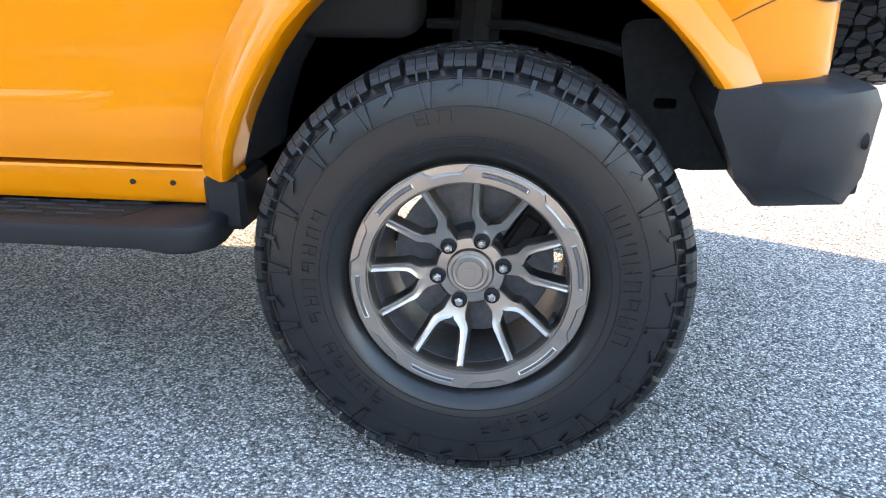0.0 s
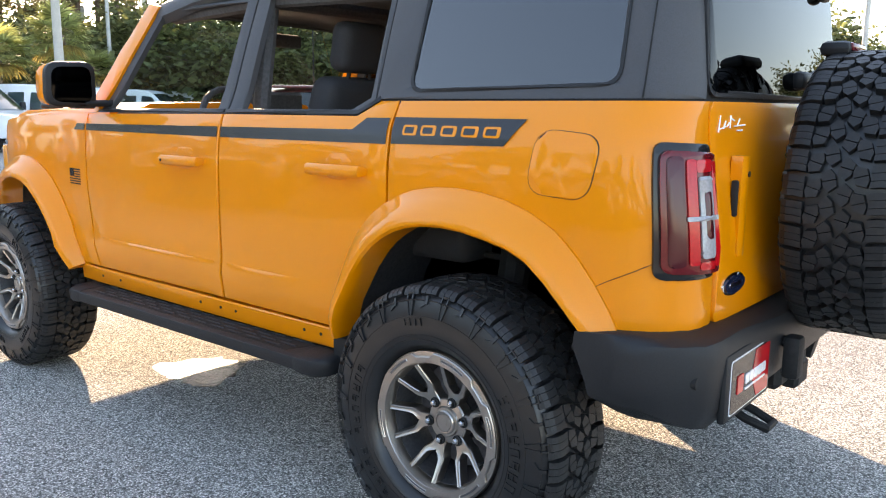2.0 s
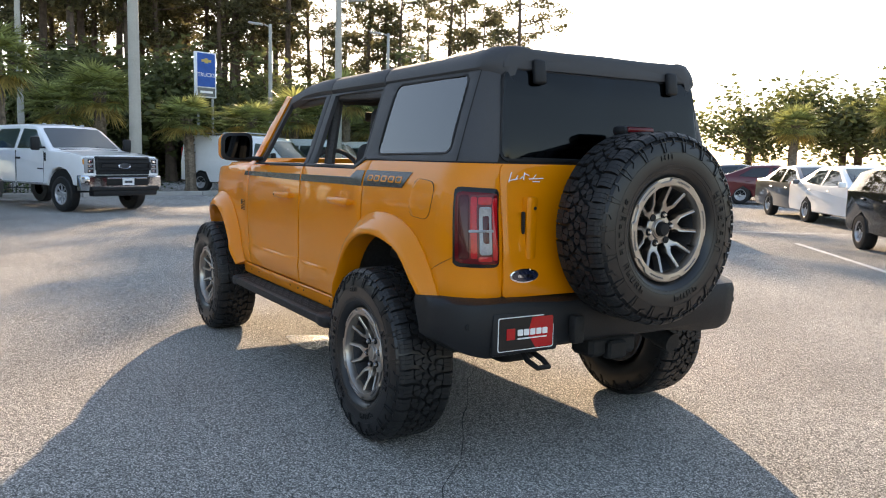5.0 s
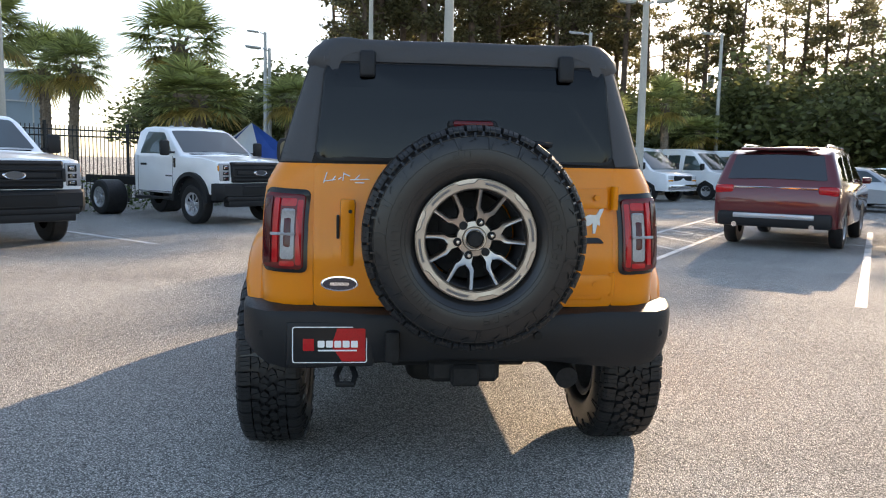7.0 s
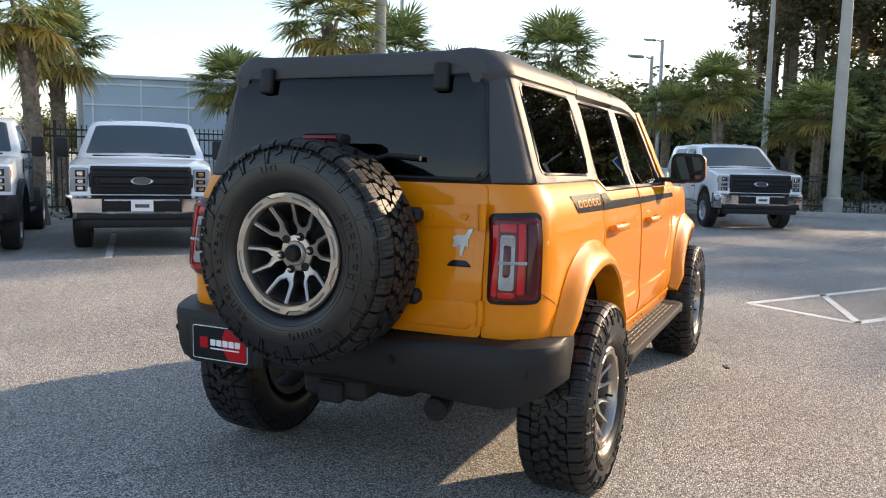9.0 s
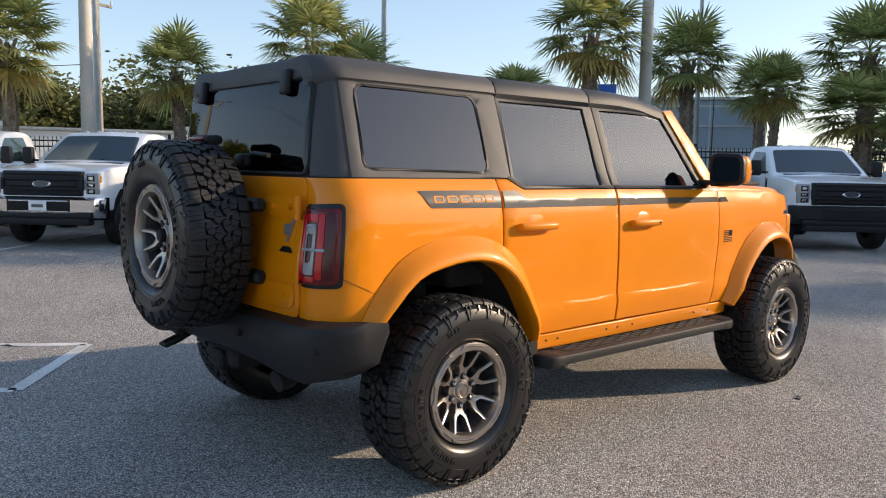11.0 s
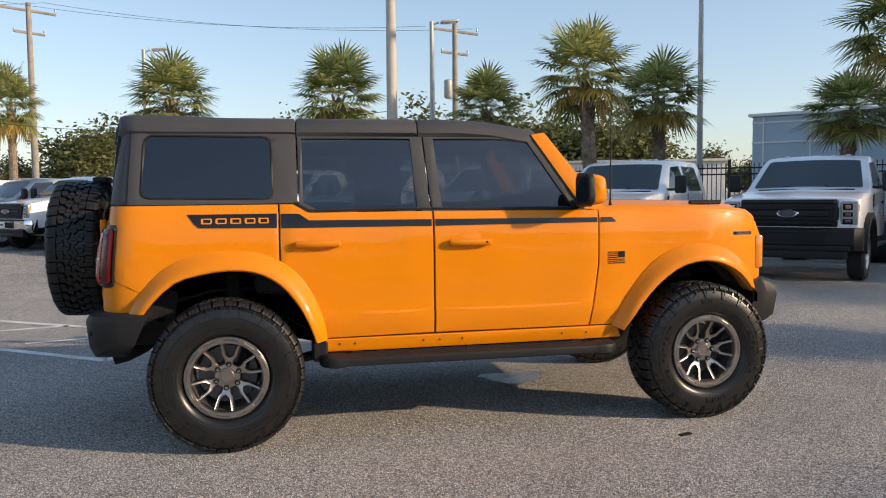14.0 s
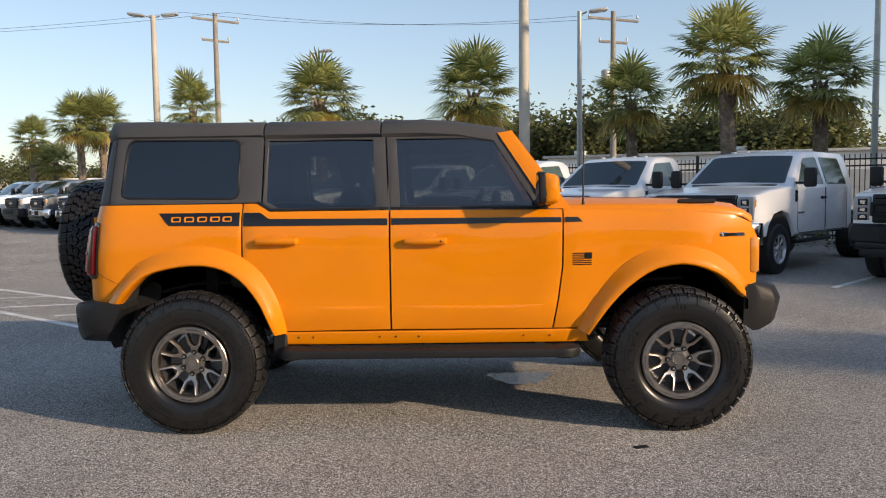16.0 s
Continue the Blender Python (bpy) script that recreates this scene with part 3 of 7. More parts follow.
def build_handle(door, s, x, z):
    bm = bmesh.new()
    y = side_y(x, z)
    rings = []
    for k, (dx, hw, hy, oy) in enumerate(((-0.13, 0.012, 0.006, 0.004), (-0.125, 0.018, 0.012, 0.03), (-0.09, 0.020, 0.014, 0.042), (0.05, 0.020, 0.014, 0.044), (0.12, 0.020, 0.014, 0.038), (0.132, 0.015, 0.01, 0.01))):
        rings.append([Vector((x + dx, s * (y + oy + hy * math.cos(a)), z + hw * math.sin(a))) for a in [2 * math.pi * i / 8 for i in range(8)]])
    loft(bm, rings)
    h = part("handle", bm, ORANGE, door, sharp=50)
    # dished cup behind the grip, as a raised rounded rim over a shallow dark hollow
    bm = bmesh.new()
    o = rounded([(x - 0.06, z - 0.035), (x + 0.07, z - 0.035), (x + 0.07, z + 0.055), (x - 0.06, z + 0.055)], 0.04)
    sheet(o, lambda u, v, d: Vector((u, s * (side_y(u, v) + 0.003 - d), v)), 0.01, bm=bm)
    part("handle_cup", bm, ORANGE, door, "dished cup behind the grip")
    if x > 1:
        bm = bmesh.new()
        box(bm, (x + 0.095, s * (y + 0.056), z), (0.012, 0.006, 0.012), None, 0.003)
        part("lock_button", bm, BLACK_GLOSS, h, "small black lock button")
    return h


def window_pane(parent, outline, s, mat, out=-0.012):
    ob = part("pane", sheet(outline, skin(s, out), 0.004, du=0.2, dv=0.1, edge=0.0), mat, parent, "tinted glass pane")
    ob.visible_shadow = False
    return ob


def build_car():
    car = thing("off_road_vehicle", Matrix(), "bright orange lifted four-door off-roader with a dark grey hardtop", "car")
    for s in (1, -1):
        side = skin(s)
        # rear quarter, wrapped round the corner to the tailgate seam
        arch = inset(REAR_ARCH, (0.02, 0.55), 0.955)
        q = [(0.282, 1.396), (-0.825, 1.396), (-0.825, 0.80), (-0.52, 0.775), (-0.47, 0.775)] + arch[1:7] + [(0.282, 1.0)]
        part("quarter_panel", sheet(q, side, 0.02, du=0.05), ORANGE, car)
        d = [(0.292, 1.396), (0.37, 1.396), (0.455, 1.346), (1.187, 1.346), (1.187, 0.618), (0.54, 0.612)] + list(reversed(arch[7:10])) + [(0.292, 1.0)]
        rear_door = part("rear_door", sheet(d, side, 0.03), ORANGE, car)
        d = [(1.197, 1.346), (2.242, 1.338), (2.236, 1.0), (2.21, 0.80), (2.175, 0.618), (1.197, 0.618)]
        front_door = part("front_door", sheet(d, side, 0.03), ORANGE, car)
        build_handle(rear_door, s, 0.505, 1.168)
        build_handle(front_door, s, 1.41, 1.158)
        farch = inset(FRONT_ARCH, (2.949, 0.55), 0.955)
        d = [(2.252, 1.338), (2.5, 1.336), (3.0, 1.318), (3.3, 1.29), (3.42, 1.24), (3.465, 1.15), (3.46, 0.86)] + list(reversed(farch[1:9])) + [(2.37, 0.618), (2.185, 0.618), (2.22, 0.80), (2.246, 1.0)]
        part("front_fender", sheet(d, side, 0.02), ORANGE, car)
        d = [(0.474, 0.604), (2.37, 0.610), (2.40, 0.53), (0.482, 0.525)]
        rocker = part("rocker_panel", sheet(d, skin(s, 0.004), 0.05), ORANGE, car)
        for x in (0.62, 0.71, 1.12, 1.22, 1.36, 2.0, 2.16):
            bm = bmesh.new()
            tube(bm, [(x, s * 0.83, 0.572), (x, s * 0.8668, 0.572)], 0.006, 12)
            part("plug", bm, PLASTIC, rocker, "small black plug")
        build_flare(car, REAR_ARCH, (0.02, 0.55), s)
        for a, b in (((-0.475, 0.91), (-0.60, 0.985)),):
            d_ = (Vector(b) - Vector(a)).normalized() * 0.0008
            part("panel_gap", sheet([(a[0] - d_.y, a[1] + d_.x), (a[0] + d_.y, a[1] - d_.x), (b[0] + d_.y, b[1] - d_.x), (b[0] - d_.y, b[1] + d_.x)], skin(s, 0.0008), 0.002, du=0.03, dv=0.03, edge=0.0), DARK, car, "dark panel gap")
        build_flare(car, FRONT_ARCH, (2.949, 0.55), s)
        build_arch_liner(car, REAR_ARCH, (0.02, 0.45), s)
        build_arch_liner(car, FRONT_ARCH, (2.949, 0.45), s)
        build_taillight(car, s)
        # raised crease low on the doors
        for x0, x1 in ((0.72, 1.15), (1.24, 2.12)):
            bm = bmesh.new()
            rings = []
            for k in range(13):
                x = x0 + (x1 - x0) * k / 12
                h = 0.007 * math.sin(math.pi * k / 12) ** 0.35 if 0 < k < 12 else 0.0005
                y = side_y(x, 0.755)
                rings.append([Vector((x, s * (y + dy), z)) for dy, z in ((-0.01, 0.765), (0.001, 0.764), (h, 0.752), (h, 0.738), (0.003, 0.70), (-0.01, 0.70))])
            loft(bm, rings)
            part("door_crease", bm, ORANGE, rear_door if x0 < 1 else front_door, sharp=60)
        # stripe: a tapered band along the belt and a block behind it
        def decal(name, outline, out=0.0022, mat=VINYL, label="dark grey vinyl stripe"):
            return part(name, sheet(outline, skin(s, out), 0.0015, du=0.1, dv=0.02, edge=0.0), mat, car, label)
        block = decal("stripe", [(0.275, 1.345), (-0.225, 1.345), (-0.16, 1.268), (0.275, 1.262)])
        decal("stripe", [(0.298, 1.342), (0.40, 1.342), (0.455, 1.303), (1.18, 1.298), (1.18, 1.258), (0.298, 1.260)])
        decal("stripe", [(1.203, 1.298), (2.235, 1.292), (2.235, 1.262), (1.203, 1.258)])
        decal("stripe", [(2.257, 1.292), (2.335, 1.292), (2.365, 1.262), (2.257, 1.262)])
        for k, (x, w2) in enumerate(((-0.115, 0.06), (-0.035, 0.062), (0.045, 0.06), (0.125, 0.06), (0.20, 0.058))):
            o = rounded([(x - w2 / 2, 1.29), (x + w2 / 2, 1.29), (x + w2 / 2, 1.322), (x - w2 / 2, 1.322)], 0.008, 2)
            i = rounded([(x - w2 / 2 + 0.012, 1.2965), (x + w2 / 2 - 0.008, 1.2965), (x + w2 / 2 - 0.008, 1.3155), (x - w2 / 2 + 0.012, 1.3155)], 0.004, 2)
            part("mark", sheet(o, skin(s, 0.0036), 0.0012, holes=[i], du=0.1, dv=0.1, edge=0.0), ORANGE, block, "orange outlined mark")
        # small flag-like badge of bars on the fender
        for k in range(7):
            x0 = 2.30
            decal("badge_bar", [(x0, 1.075 - k * 0.0115), (x0 + (0.118 if k > 3 else 0.068), 1.075 - k * 0.0115), (x0 + (0.118 if k > 3 else 0.068), 1.0695 - k * 0.0115), (x0, 1.0695 - k * 0.0115)], 0.0028, VINYL, "dark badge bar")
        decal("badge_corner", [(2.372, 1.076), (2.418, 1.076), (2.418, 1.038), (2.372, 1.038)], 0.0028, VINYL, "dark badge corner")
        o = rounded([(3.20, 1.16), (3.37, 1.155), (3.37, 1.18), (3.20, 1.185)], 0.012, 3)
        part("fender_badge", sheet(o, skin(s, 0.006), 0.006, du=0.06, dv=0.02), CHROME, car, "narrow bright fender badge")
        # hardtop side with the quarter window, and its rear pillar
        h = [(0.395, 1.402), (-0.745, 1.402), (-0.735, 1.80), (-0.70, 1.845), (0.395, 1.845)]
        hole = rounded([(0.258, 1.426), (-0.478, 1.438), (-0.455, 1.802), (0.248, 1.796)], 0.05, 5)
        quarter = part("hardtop_side", sheet(h, skin(s, 0.0), 0.025, holes=[hole], du=0.05), HARDTOP, car, "dark grey moulded hardtop side")
        seal = rounded([(0.262, 1.422), (-0.482, 1.434), (-0.459, 1.806), (0.252, 1.800)], 0.055, 5)
        part("window_seal", sheet(seal, skin(s, 0.004), 0.012, holes=[rounded([(0.251, 1.433), (-0.471, 1.445), (-0.448, 1.795), (0.241, 1.789)], 0.046, 5)], du=0.1), PLASTIC, quarter, "black rubber seal")
        window_pane(quarter, rounded([(0.256, 1.428), (-0.476, 1.440), (-0.453, 1.800), (0.246, 1.794)], 0.05, 5), s, QUARTER, -0.004)
        # seams of the hardtop
        for seam in ([(0.39, 1.812), (-0.76, 1.812), (-0.76, 1.8175), (0.39, 1.8175)], [(-0.545, 1.404), (-0.550, 1.404), (-0.550, 1.812), (-0.545, 1.812)]):
            part("roof_seam", sheet(seam, skin(s, 0.0015), 0.004, du=0.03, edge=0.0), DARK, quarter, "dark seam")
        part("belt_seal", sheet([(0.39, 1.385), (-0.74, 1.385), (-0.74, 1.415), (0.39, 1.415)], skin(s, -0.008), 0.012, du=0.05, edge=0.0), DARK, quarter, "black seal under the hardtop")
        # door window frames
        fr = part("window_frame", sheet([(0.405, 1.40), (0.468, 1.352), (1.182, 1.352), (1.158, 1.80), (0.405, 1.80)], skin(s, -0.006), 0.03, holes=[[(0.428, 1.406), (0.50, 1.367), (1.10, 1.367), (1.085, 1.786), (0.428, 1.786)]], du=0.12), HARDTOP, rear_door, "dark grey window frame")
        if s < 0:
            window_pane(fr, [(0.426, 1.404), (0.50, 1.365), (1.102, 1.365), (1.087, 1.788), (0.426, 1.788)], s, TINT, -0.02)
        fr = part("window_frame", sheet([(1.192, 1.352), (2.165, 1.346), (1.868, 1.80), (1.168, 1.80)], skin(s, -0.006), 0.03, holes=[[(1.255, 1.367), (2.085, 1.363), (1.825, 1.786), (1.228, 1.786)]], du=0.12), HARDTOP, front_door, "dark grey window frame")
        if s < 0:
            window_pane(fr, [(1.253, 1.365), (2.087, 1.361), (1.827, 1.788), (1.226, 1.788)], s, TINT, -0.02)
        for o, pr in (([(0.37, 1.40), (0.455, 1.352), (1.187, 1.352), (1.187, 1.366), (0.46, 1.366), (0.38, 1.412)], rear_door), ([(1.197, 1.352), (2.2, 1.344), (2.2, 1.358), (1.197, 1.366)], front_door)):
            part("waist_seal", sheet(o, skin(s, 0.004), 0.02), PLASTIC, pr, "black waist seal")
        part("windscreen_pillar", sheet([(2.16, 1.345), (2.30, 1.342), (1.95, 1.83), (1.862, 1.815)], skin(s, 0.008), 0.05), ORANGE, car)
        # door mirror
        bm = bmesh.new()
        rings = []
        for dy, sx, sz in ((0.0, 0.5, 0.75), (0.02, 0.85, 0.95), (0.09, 1, 1), (0.16, 1, 1), (0.20, 0.9, 0.92), (0.215, 0.6, 0.7)):
            rings.append([Vector((2.15 + 0.055 * sx * p[0], s * (0.885 + dy), 1.465 + 0.098 * sz * p[1])) for p in rounded([(-1, -1), (1, -0.85), (0.9, 0.8), (-1, 1)], 0.5, 3)])
        loft(bm, rings)
        mir = part("door_mirror", bm, ORANGE, car, sharp=45)
        bm = bmesh.new()
        loft(bm, [[Vector((x, s * (0.9925 + k * u), 1.465 + k * v)) for u, v in rounded([(-0.112, -0.1), (0.112, -0.092), (0.106, 0.094), (-0.112, 0.102)], 0.055, 5)] for x, k in ((2.125, 0.97), (2.10, 1.03), (2.085, 1.01), (2.080, 0.94))])
        part("mirror_rim", bm, PLASTIC, mir, "black mirror rim")
        bm = bmesh.new()
        prism(bm, rounded([(-0.09, -0.08), (0.09, -0.074), (0.085, 0.075), (-0.09, 0.082)], 0.045, 5), lambda u, v, d: Vector((d, s * (0.9925 + u), 1.465 + v)), (2.077, 2.083))
        part("mirror_glass", bm, MIRROR, mir, "mirror glass, darkened for the surroundings it reflects")
        bm = bmesh.new()
        box(bm, (2.13, s * 0.86, 1.385), (0.11, 0.16, 0.03), None, 0.01)
        box(bm, (2.12, s * 0.93, 1.375), (0.08, 0.1, 0.028), None, 0.01)
        part("mirror_arm", bm, PLASTIC, mir, "black mirror arm")
        bm = bmesh.new()
        box(bm, (2.208, s * 1.02, 1.455), (0.012, 0.14, 0.022), None, 0.004)
        part("indicator", bm, CLEAR_LENS, mir, "clear turn lamp")
        # running board
        bm = bmesh.new()
        sec = [(0.80, 0.500), (0.80, 0.517), (0.955, 0.512), (0.972, 0.505), (0.976, 0.492), (0.972, 0.462), (0.960, 0.455), (0.83, 0.470)]
        loft(bm, [[Vector((x, s * y, z)) for y, z in sec] for x in (0.60, 0.9, 1.4, 1.9, 2.24)])
        step = part("running_board", bm, PLASTIC, car, "black running board", sharp=30)
        bm = bmesh.new()
        prism(bm, [(0.66, 0.83), (0.72, 0.945), (2.12, 0.945), (2.18, 0.83)], lambda x, y, d: Vector((x, s * y, d + 0.516 - (y - 0.80) * 0.032)), (-0.004, 0.0022))
        pad = part("tread_pad", bm, DARK, step, "flat rubber tread pad", sharp=20)
        bm = bmesh.new()
        for k in range(4):
            for j in range(12):
                x0, y0 = 0.76 + j * 0.115 + 0.055 * (k % 2), 0.846 + k * 0.026
                box(bm, (x0, s * y0, 0.5185 - (y0 - 0.80) * 0.032), (0.085, 0.009, 0.006), None, 0.002)
        tagged(part("tread_rib", bm, PLASTIC, pad, "raised rib"), kind="stuff")
        for x, e in ((0.60, -1), (2.24, 1)):
            bm = bmesh.new()
            rings = []
            for dx, ko, kz in ((-0.05, 1.0, 1.0), (0.0, 1.04, 1.1), (0.045, 1.0, 1.1), (0.085, 0.80, 1.0), (0.10, 0.62, 0.8)):
                rings.append([Vector((x + e * dx, s * (0.80 + (y - 0.80) * ko), 0.487 + (z - 0.487) * kz * 1.08)) for y, z in sec])
            loft(bm, rings)
            part("end_cap", bm, PLASTIC, step, sharp=40)
        bm = bmesh.new()
        box(bm, (0.505, s * 0.80, 0.535), (0.09, 0.16, 0.12), None, 0.012)
        part("mud_guard", bm, PLASTIC, step, "black guard before the wheel")
        for x in (0.72, 1.42, 2.1):
            bm = bmesh.new()
            box(bm, (x, s * 0.74, 0.50), (0.07, 0.22, 0.05), None, 0.008)
            part("bracket", bm, DARK, step)
    o = rounded([(-0.245, 1.145), (-0.440, 1.132), (-0.470, 1.305), (-0.270, 1.322)], 0.06, 6)
    part("fuel_flap", sheet(o, skin(1, 0.0055), 0.012, du=0.05, edge=0.0035), ORANGE, car)
    rim_o = rounded([(-0.243, 1.1435), (-0.442, 1.1305), (-0.472, 1.3065), (-0.269, 1.3235)], 0.062, 6)
    part("fuel_flap_gap", sheet(rim_o, skin(1, 0.0018), 0.004, du=0.05, edge=0.0), DARK, car, "dark gap round the fuel flap")
    # tailgate
    gate = part("tailgate", sheet(rounded([(-0.64, 0.80), (0.64, 0.80), (0.64, 1.396), (-0.64, 1.396)], 0.03), back_skin(0.008), 0.03, du=0.08), ORANGE, car)
    bm = sheet(rounded([(-0.60, 0.83), (-0.30, 0.83), (-0.26, 1.30), (-0.60, 1.30)], 0.03), back_skin(0.013), 0.01)
    part("raised_panel", bm, ORANGE, gate)
    bm = sheet(rounded([(0.455, 0.965), (0.565, 0.965), (0.575, 1.26), (0.465, 1.26)], 0.03), back_skin(0.010), 0.004)
    part("handle_recess", bm, ORANGE, gate)
    bm = bmesh.new()
    rings = [[Vector((-0.69 - ox, 0.498 + hy * a, z)) for ox, a in ((0.0, -1), (0.03, -0.9), (0.036, -0.4), (0.036, 0.4), (0.03, 0.9), (0.0, 1))] for z, hy in ((0.972, 0.024), (0.985, 0.029), (1.235, 0.032), (1.25, 0.027))]
    loft(bm, rings)
    hd = part("handle", bm, ORANGE, gate, sharp=50)
    # black block added for the shade in the orange hollow by the grip
    bm = bmesh.new()
    box(bm, (-0.708, 0.538, 1.135), (0.02, 0.012, 0.10), None, 0.005, 2)
    part("grip_hollow", bm, DARK, hd, "dark block for the shade in the hollow behind the grip")
    bm = bmesh.new()
    tube(bm, [(-0.72, 0.487, 1.20), (-0.729, 0.487, 1.20)], 0.008, 12)
    part("lock", bm, DARK, hd, "black key lock")
    for z in (1.27, 0.90):
        bm = sheet(rounded([(-0.63, z - 0.045), (-0.30, z - 0.045), (-0.32, z + 0.04), (-0.63, z + 0.04)], 0.02), back_skin(0.024), 0.02)
        hinge = part("gate_hinge", bm, ORANGE, gate)
        bm = bmesh.new()
        tube(bm, [(-0.705, -0.636, z - 0.05), (-0.705, -0.636, z + 0.05)], 0.017, 12)
        part("hinge_pin", bm, ORANGE, hinge)
        for y in (-0.56, -0.42):
            bm = bmesh.new()
            tube(bm, [(-0.68, y, z), (-0.735 if z < 1 else -0.713, y, z)], 0.014, 6)
            part("bolt", bm, ORANGE, hinge)
    # leaping badge, as a plain bright shape with a dark plate beneath
    o = [(-0.512, 1.15), (-0.52, 1.172), (-0.512, 1.188), (-0.53, 1.198), (-0.562, 1.197), (-0.578, 1.222), (-0.596, 1.226), (-0.588, 1.205), (-0.576, 1.18), (-0.578, 1.15), (-0.566, 1.158), (-0.556, 1.118), (-0.546, 1.118), (-0.546, 1.162), (-0.528, 1.15)]
    part("tailgate_badge", sheet(o, back_skin(0.02), 0.008, du=0.2, dv=0.2, edge=0.002), material("badge_silver", (0.48, 0.46, 0.43), 0.38, metal=0.8, grain=0.1), gate, "silver metal badge")
    o = rounded([(-0.49, 1.075), (-0.60, 1.075), (-0.575, 1.10), (-0.515, 1.10)], 0.012, 3)
    part("badge_plate", sheet(o, back_skin(0.018), 0.006), BLACK_GLOSS, gate, "small black badge plate")
    oval = [(0.53 + 0.078 * math.cos(a), 0.897 + 0.032 * math.sin(a)) for a in [2 * math.pi * k / 32 for k in range(32)]]
    part("oval_badge", sheet(oval, back_skin(0.014), 0.01, edge=0.003), CHROME, gate, "blue oval badge with a bright rim")
    oval = [(0.53 + 0.07 * math.cos(a), 0.897 + 0.026 * math.sin(a)) for a in [2 * math.pi * k / 32 for k in range(32)]]
    part("oval_face", sheet(oval, back_skin(0.0165), 0.004, edge=0.0), material("badge_navy", (0.008, 0.014, 0.04), 0.2, coat=1.0), gate, "navy oval face")
    part("oval_mark", sheet(rounded([(0.49, 0.890), (0.57, 0.890), (0.57, 0.903), (0.49, 0.903)], 0.006), back_skin(0.018), 0.003, edge=0.0), CHROME, gate, "bright mark")
    # written flourish on the tailgate: thin pale strokes
    for y0, y1, z0, z1 in ((0.60, 0.585, 1.315, 1.36), (0.60, 0.55, 1.322, 1.33), (0.565, 0.55, 1.325, 1.345), (0.54, 0.525, 1.33, 1.34), (0.52, 0.515, 1.325, 1.36), (0.515, 0.49, 1.355, 1.345), (0.49, 0.41, 1.33, 1.333), (0.47, 0.45, 1.33, 1.35), (0.47, 0.43, 1.318, 1.318)):
        bm = bmesh.new()
        tube(bm, [back_skin(0.0105)(y0, z0, 0), back_skin(0.0105)(y1, z1, 0)], 0.0022, 5)
        part("flourish_stroke", bm, WHITE, gate, "thin white stroke")
    part("gate_seal", sheet([(-0.65, 1.38), (0.65, 1.38), (0.65, 1.43), (-0.65, 1.43)], back_skin(-0.010), 0.012, du=0.1, edge=0.0), DARK, gate, "black seal above the tailgate")
    # rear glass and its hinges
    glass_o = rounded([(-0.635, 1.42), (0.635, 1.42), (0.595, 1.815), (-0.595, 1.815)], 0.05, 5)
    rear_glass = part("rear_window", sheet(glass_o, back_skin(0.006), 0.006, du=0.2, dv=0.1), DEEP, car, "dark tinted lift-up rear glass")
    rear_glass.visible_shadow = False
    part("window_seal", sheet(rounded([(-0.642, 1.408), (0.642, 1.408), (0.601, 1.822), (-0.601, 1.822)], 0.055, 5), back_skin(0.003), 0.02, holes=[rounded([(-0.628, 1.427), (0.628, 1.427), (0.588, 1.808), (-0.588, 1.808)], 0.05, 5)]), PLASTIC, rear_glass, "black rubber seal")
    for y in (0.413, -0.413):
        bm = bmesh.new()
        box(bm, (-0.638, y * 1.02, 1.812), (0.034, 0.066, 0.112), Matrix.Rotation(radians(7), 3, "Y"), 0.013, 3)
        part("glass_hinge", bm, PLASTIC, rear_glass, "black glass hinge")
    bm = bmesh.new()
    tube(bm, [(-0.672, -0.12, 1.475), (-0.69, -0.22, 1.50), (-0.69, -0.36, 1.49)], 0.011, 8)
    box(bm, (-0.682, -0.10, 1.47), (0.05, 0.12, 0.06), None, 0.02, 2)
    part("rear_wiper", bm, PLASTIC, rear_glass, "black rear wiper")
    # spare carrier and high brake lamp
    bm = bmesh.new()
    box(bm, (-0.79, 0.02, 1.12), (0.16, 0.24, 0.24), None, 0.03, 2)
    box(bm, (-0.75, -0.15, 1.27), (0.06, 0.5, 0.06), None, 0.015)
    box(bm, (-0.75, -0.15, 0.95), (0.06, 0.5, 0.06), None, 0.015)
    part("spare_carrier", bm, PLASTIC, gate, "black spare-wheel carrier")
    bm = bmesh.new()
    tube(bm, [(-0.80, 0.0, 1.2), (-0.79, 0.0, 1.52), (-0.80, 0.0, 1.55)], 0.02)
    box(bm, (-0.82, 0.0, 1.558), (0.09, 0.20, 0.045), None, 0.02, 2)
    stop = part("brake_lamp_mount", bm, PLASTIC, gate, "black brake-lamp mount")
    bm = bmesh.new()
    box(bm, (-0.862, 0.0, 1.562), (0.018, 0.165, 0.028), None, 0.012, 2)
    part("brake_lamp", bm, MID_LENS, stop, "red high brake lamp")
    # roof panels
    prof = [(-0.678, 1.805), (-0.672, 1.838), (-0.652, 1.866), (-0.61, 1.888), (-0.55, 1.897), (-0.50, 1.890), (-0.25, 1.899), (0, 1.902)]
    prof = prof + [(-y, z) for y, z in reversed(prof[:-1])]
    low = [(y * 0.96, z - 0.03) for y, z in reversed(prof)]
    def roof_drop(x):
        return 0.018 - 0.064 * smoothstep(1.45, 1.98, x)
    def round_in(x):
        return 1.0 if x > -0.5 else (0.522 + 0.16 * math.sqrt(max(1 - ((-0.5 - x) / 0.126) ** 2, 0))) / 0.678
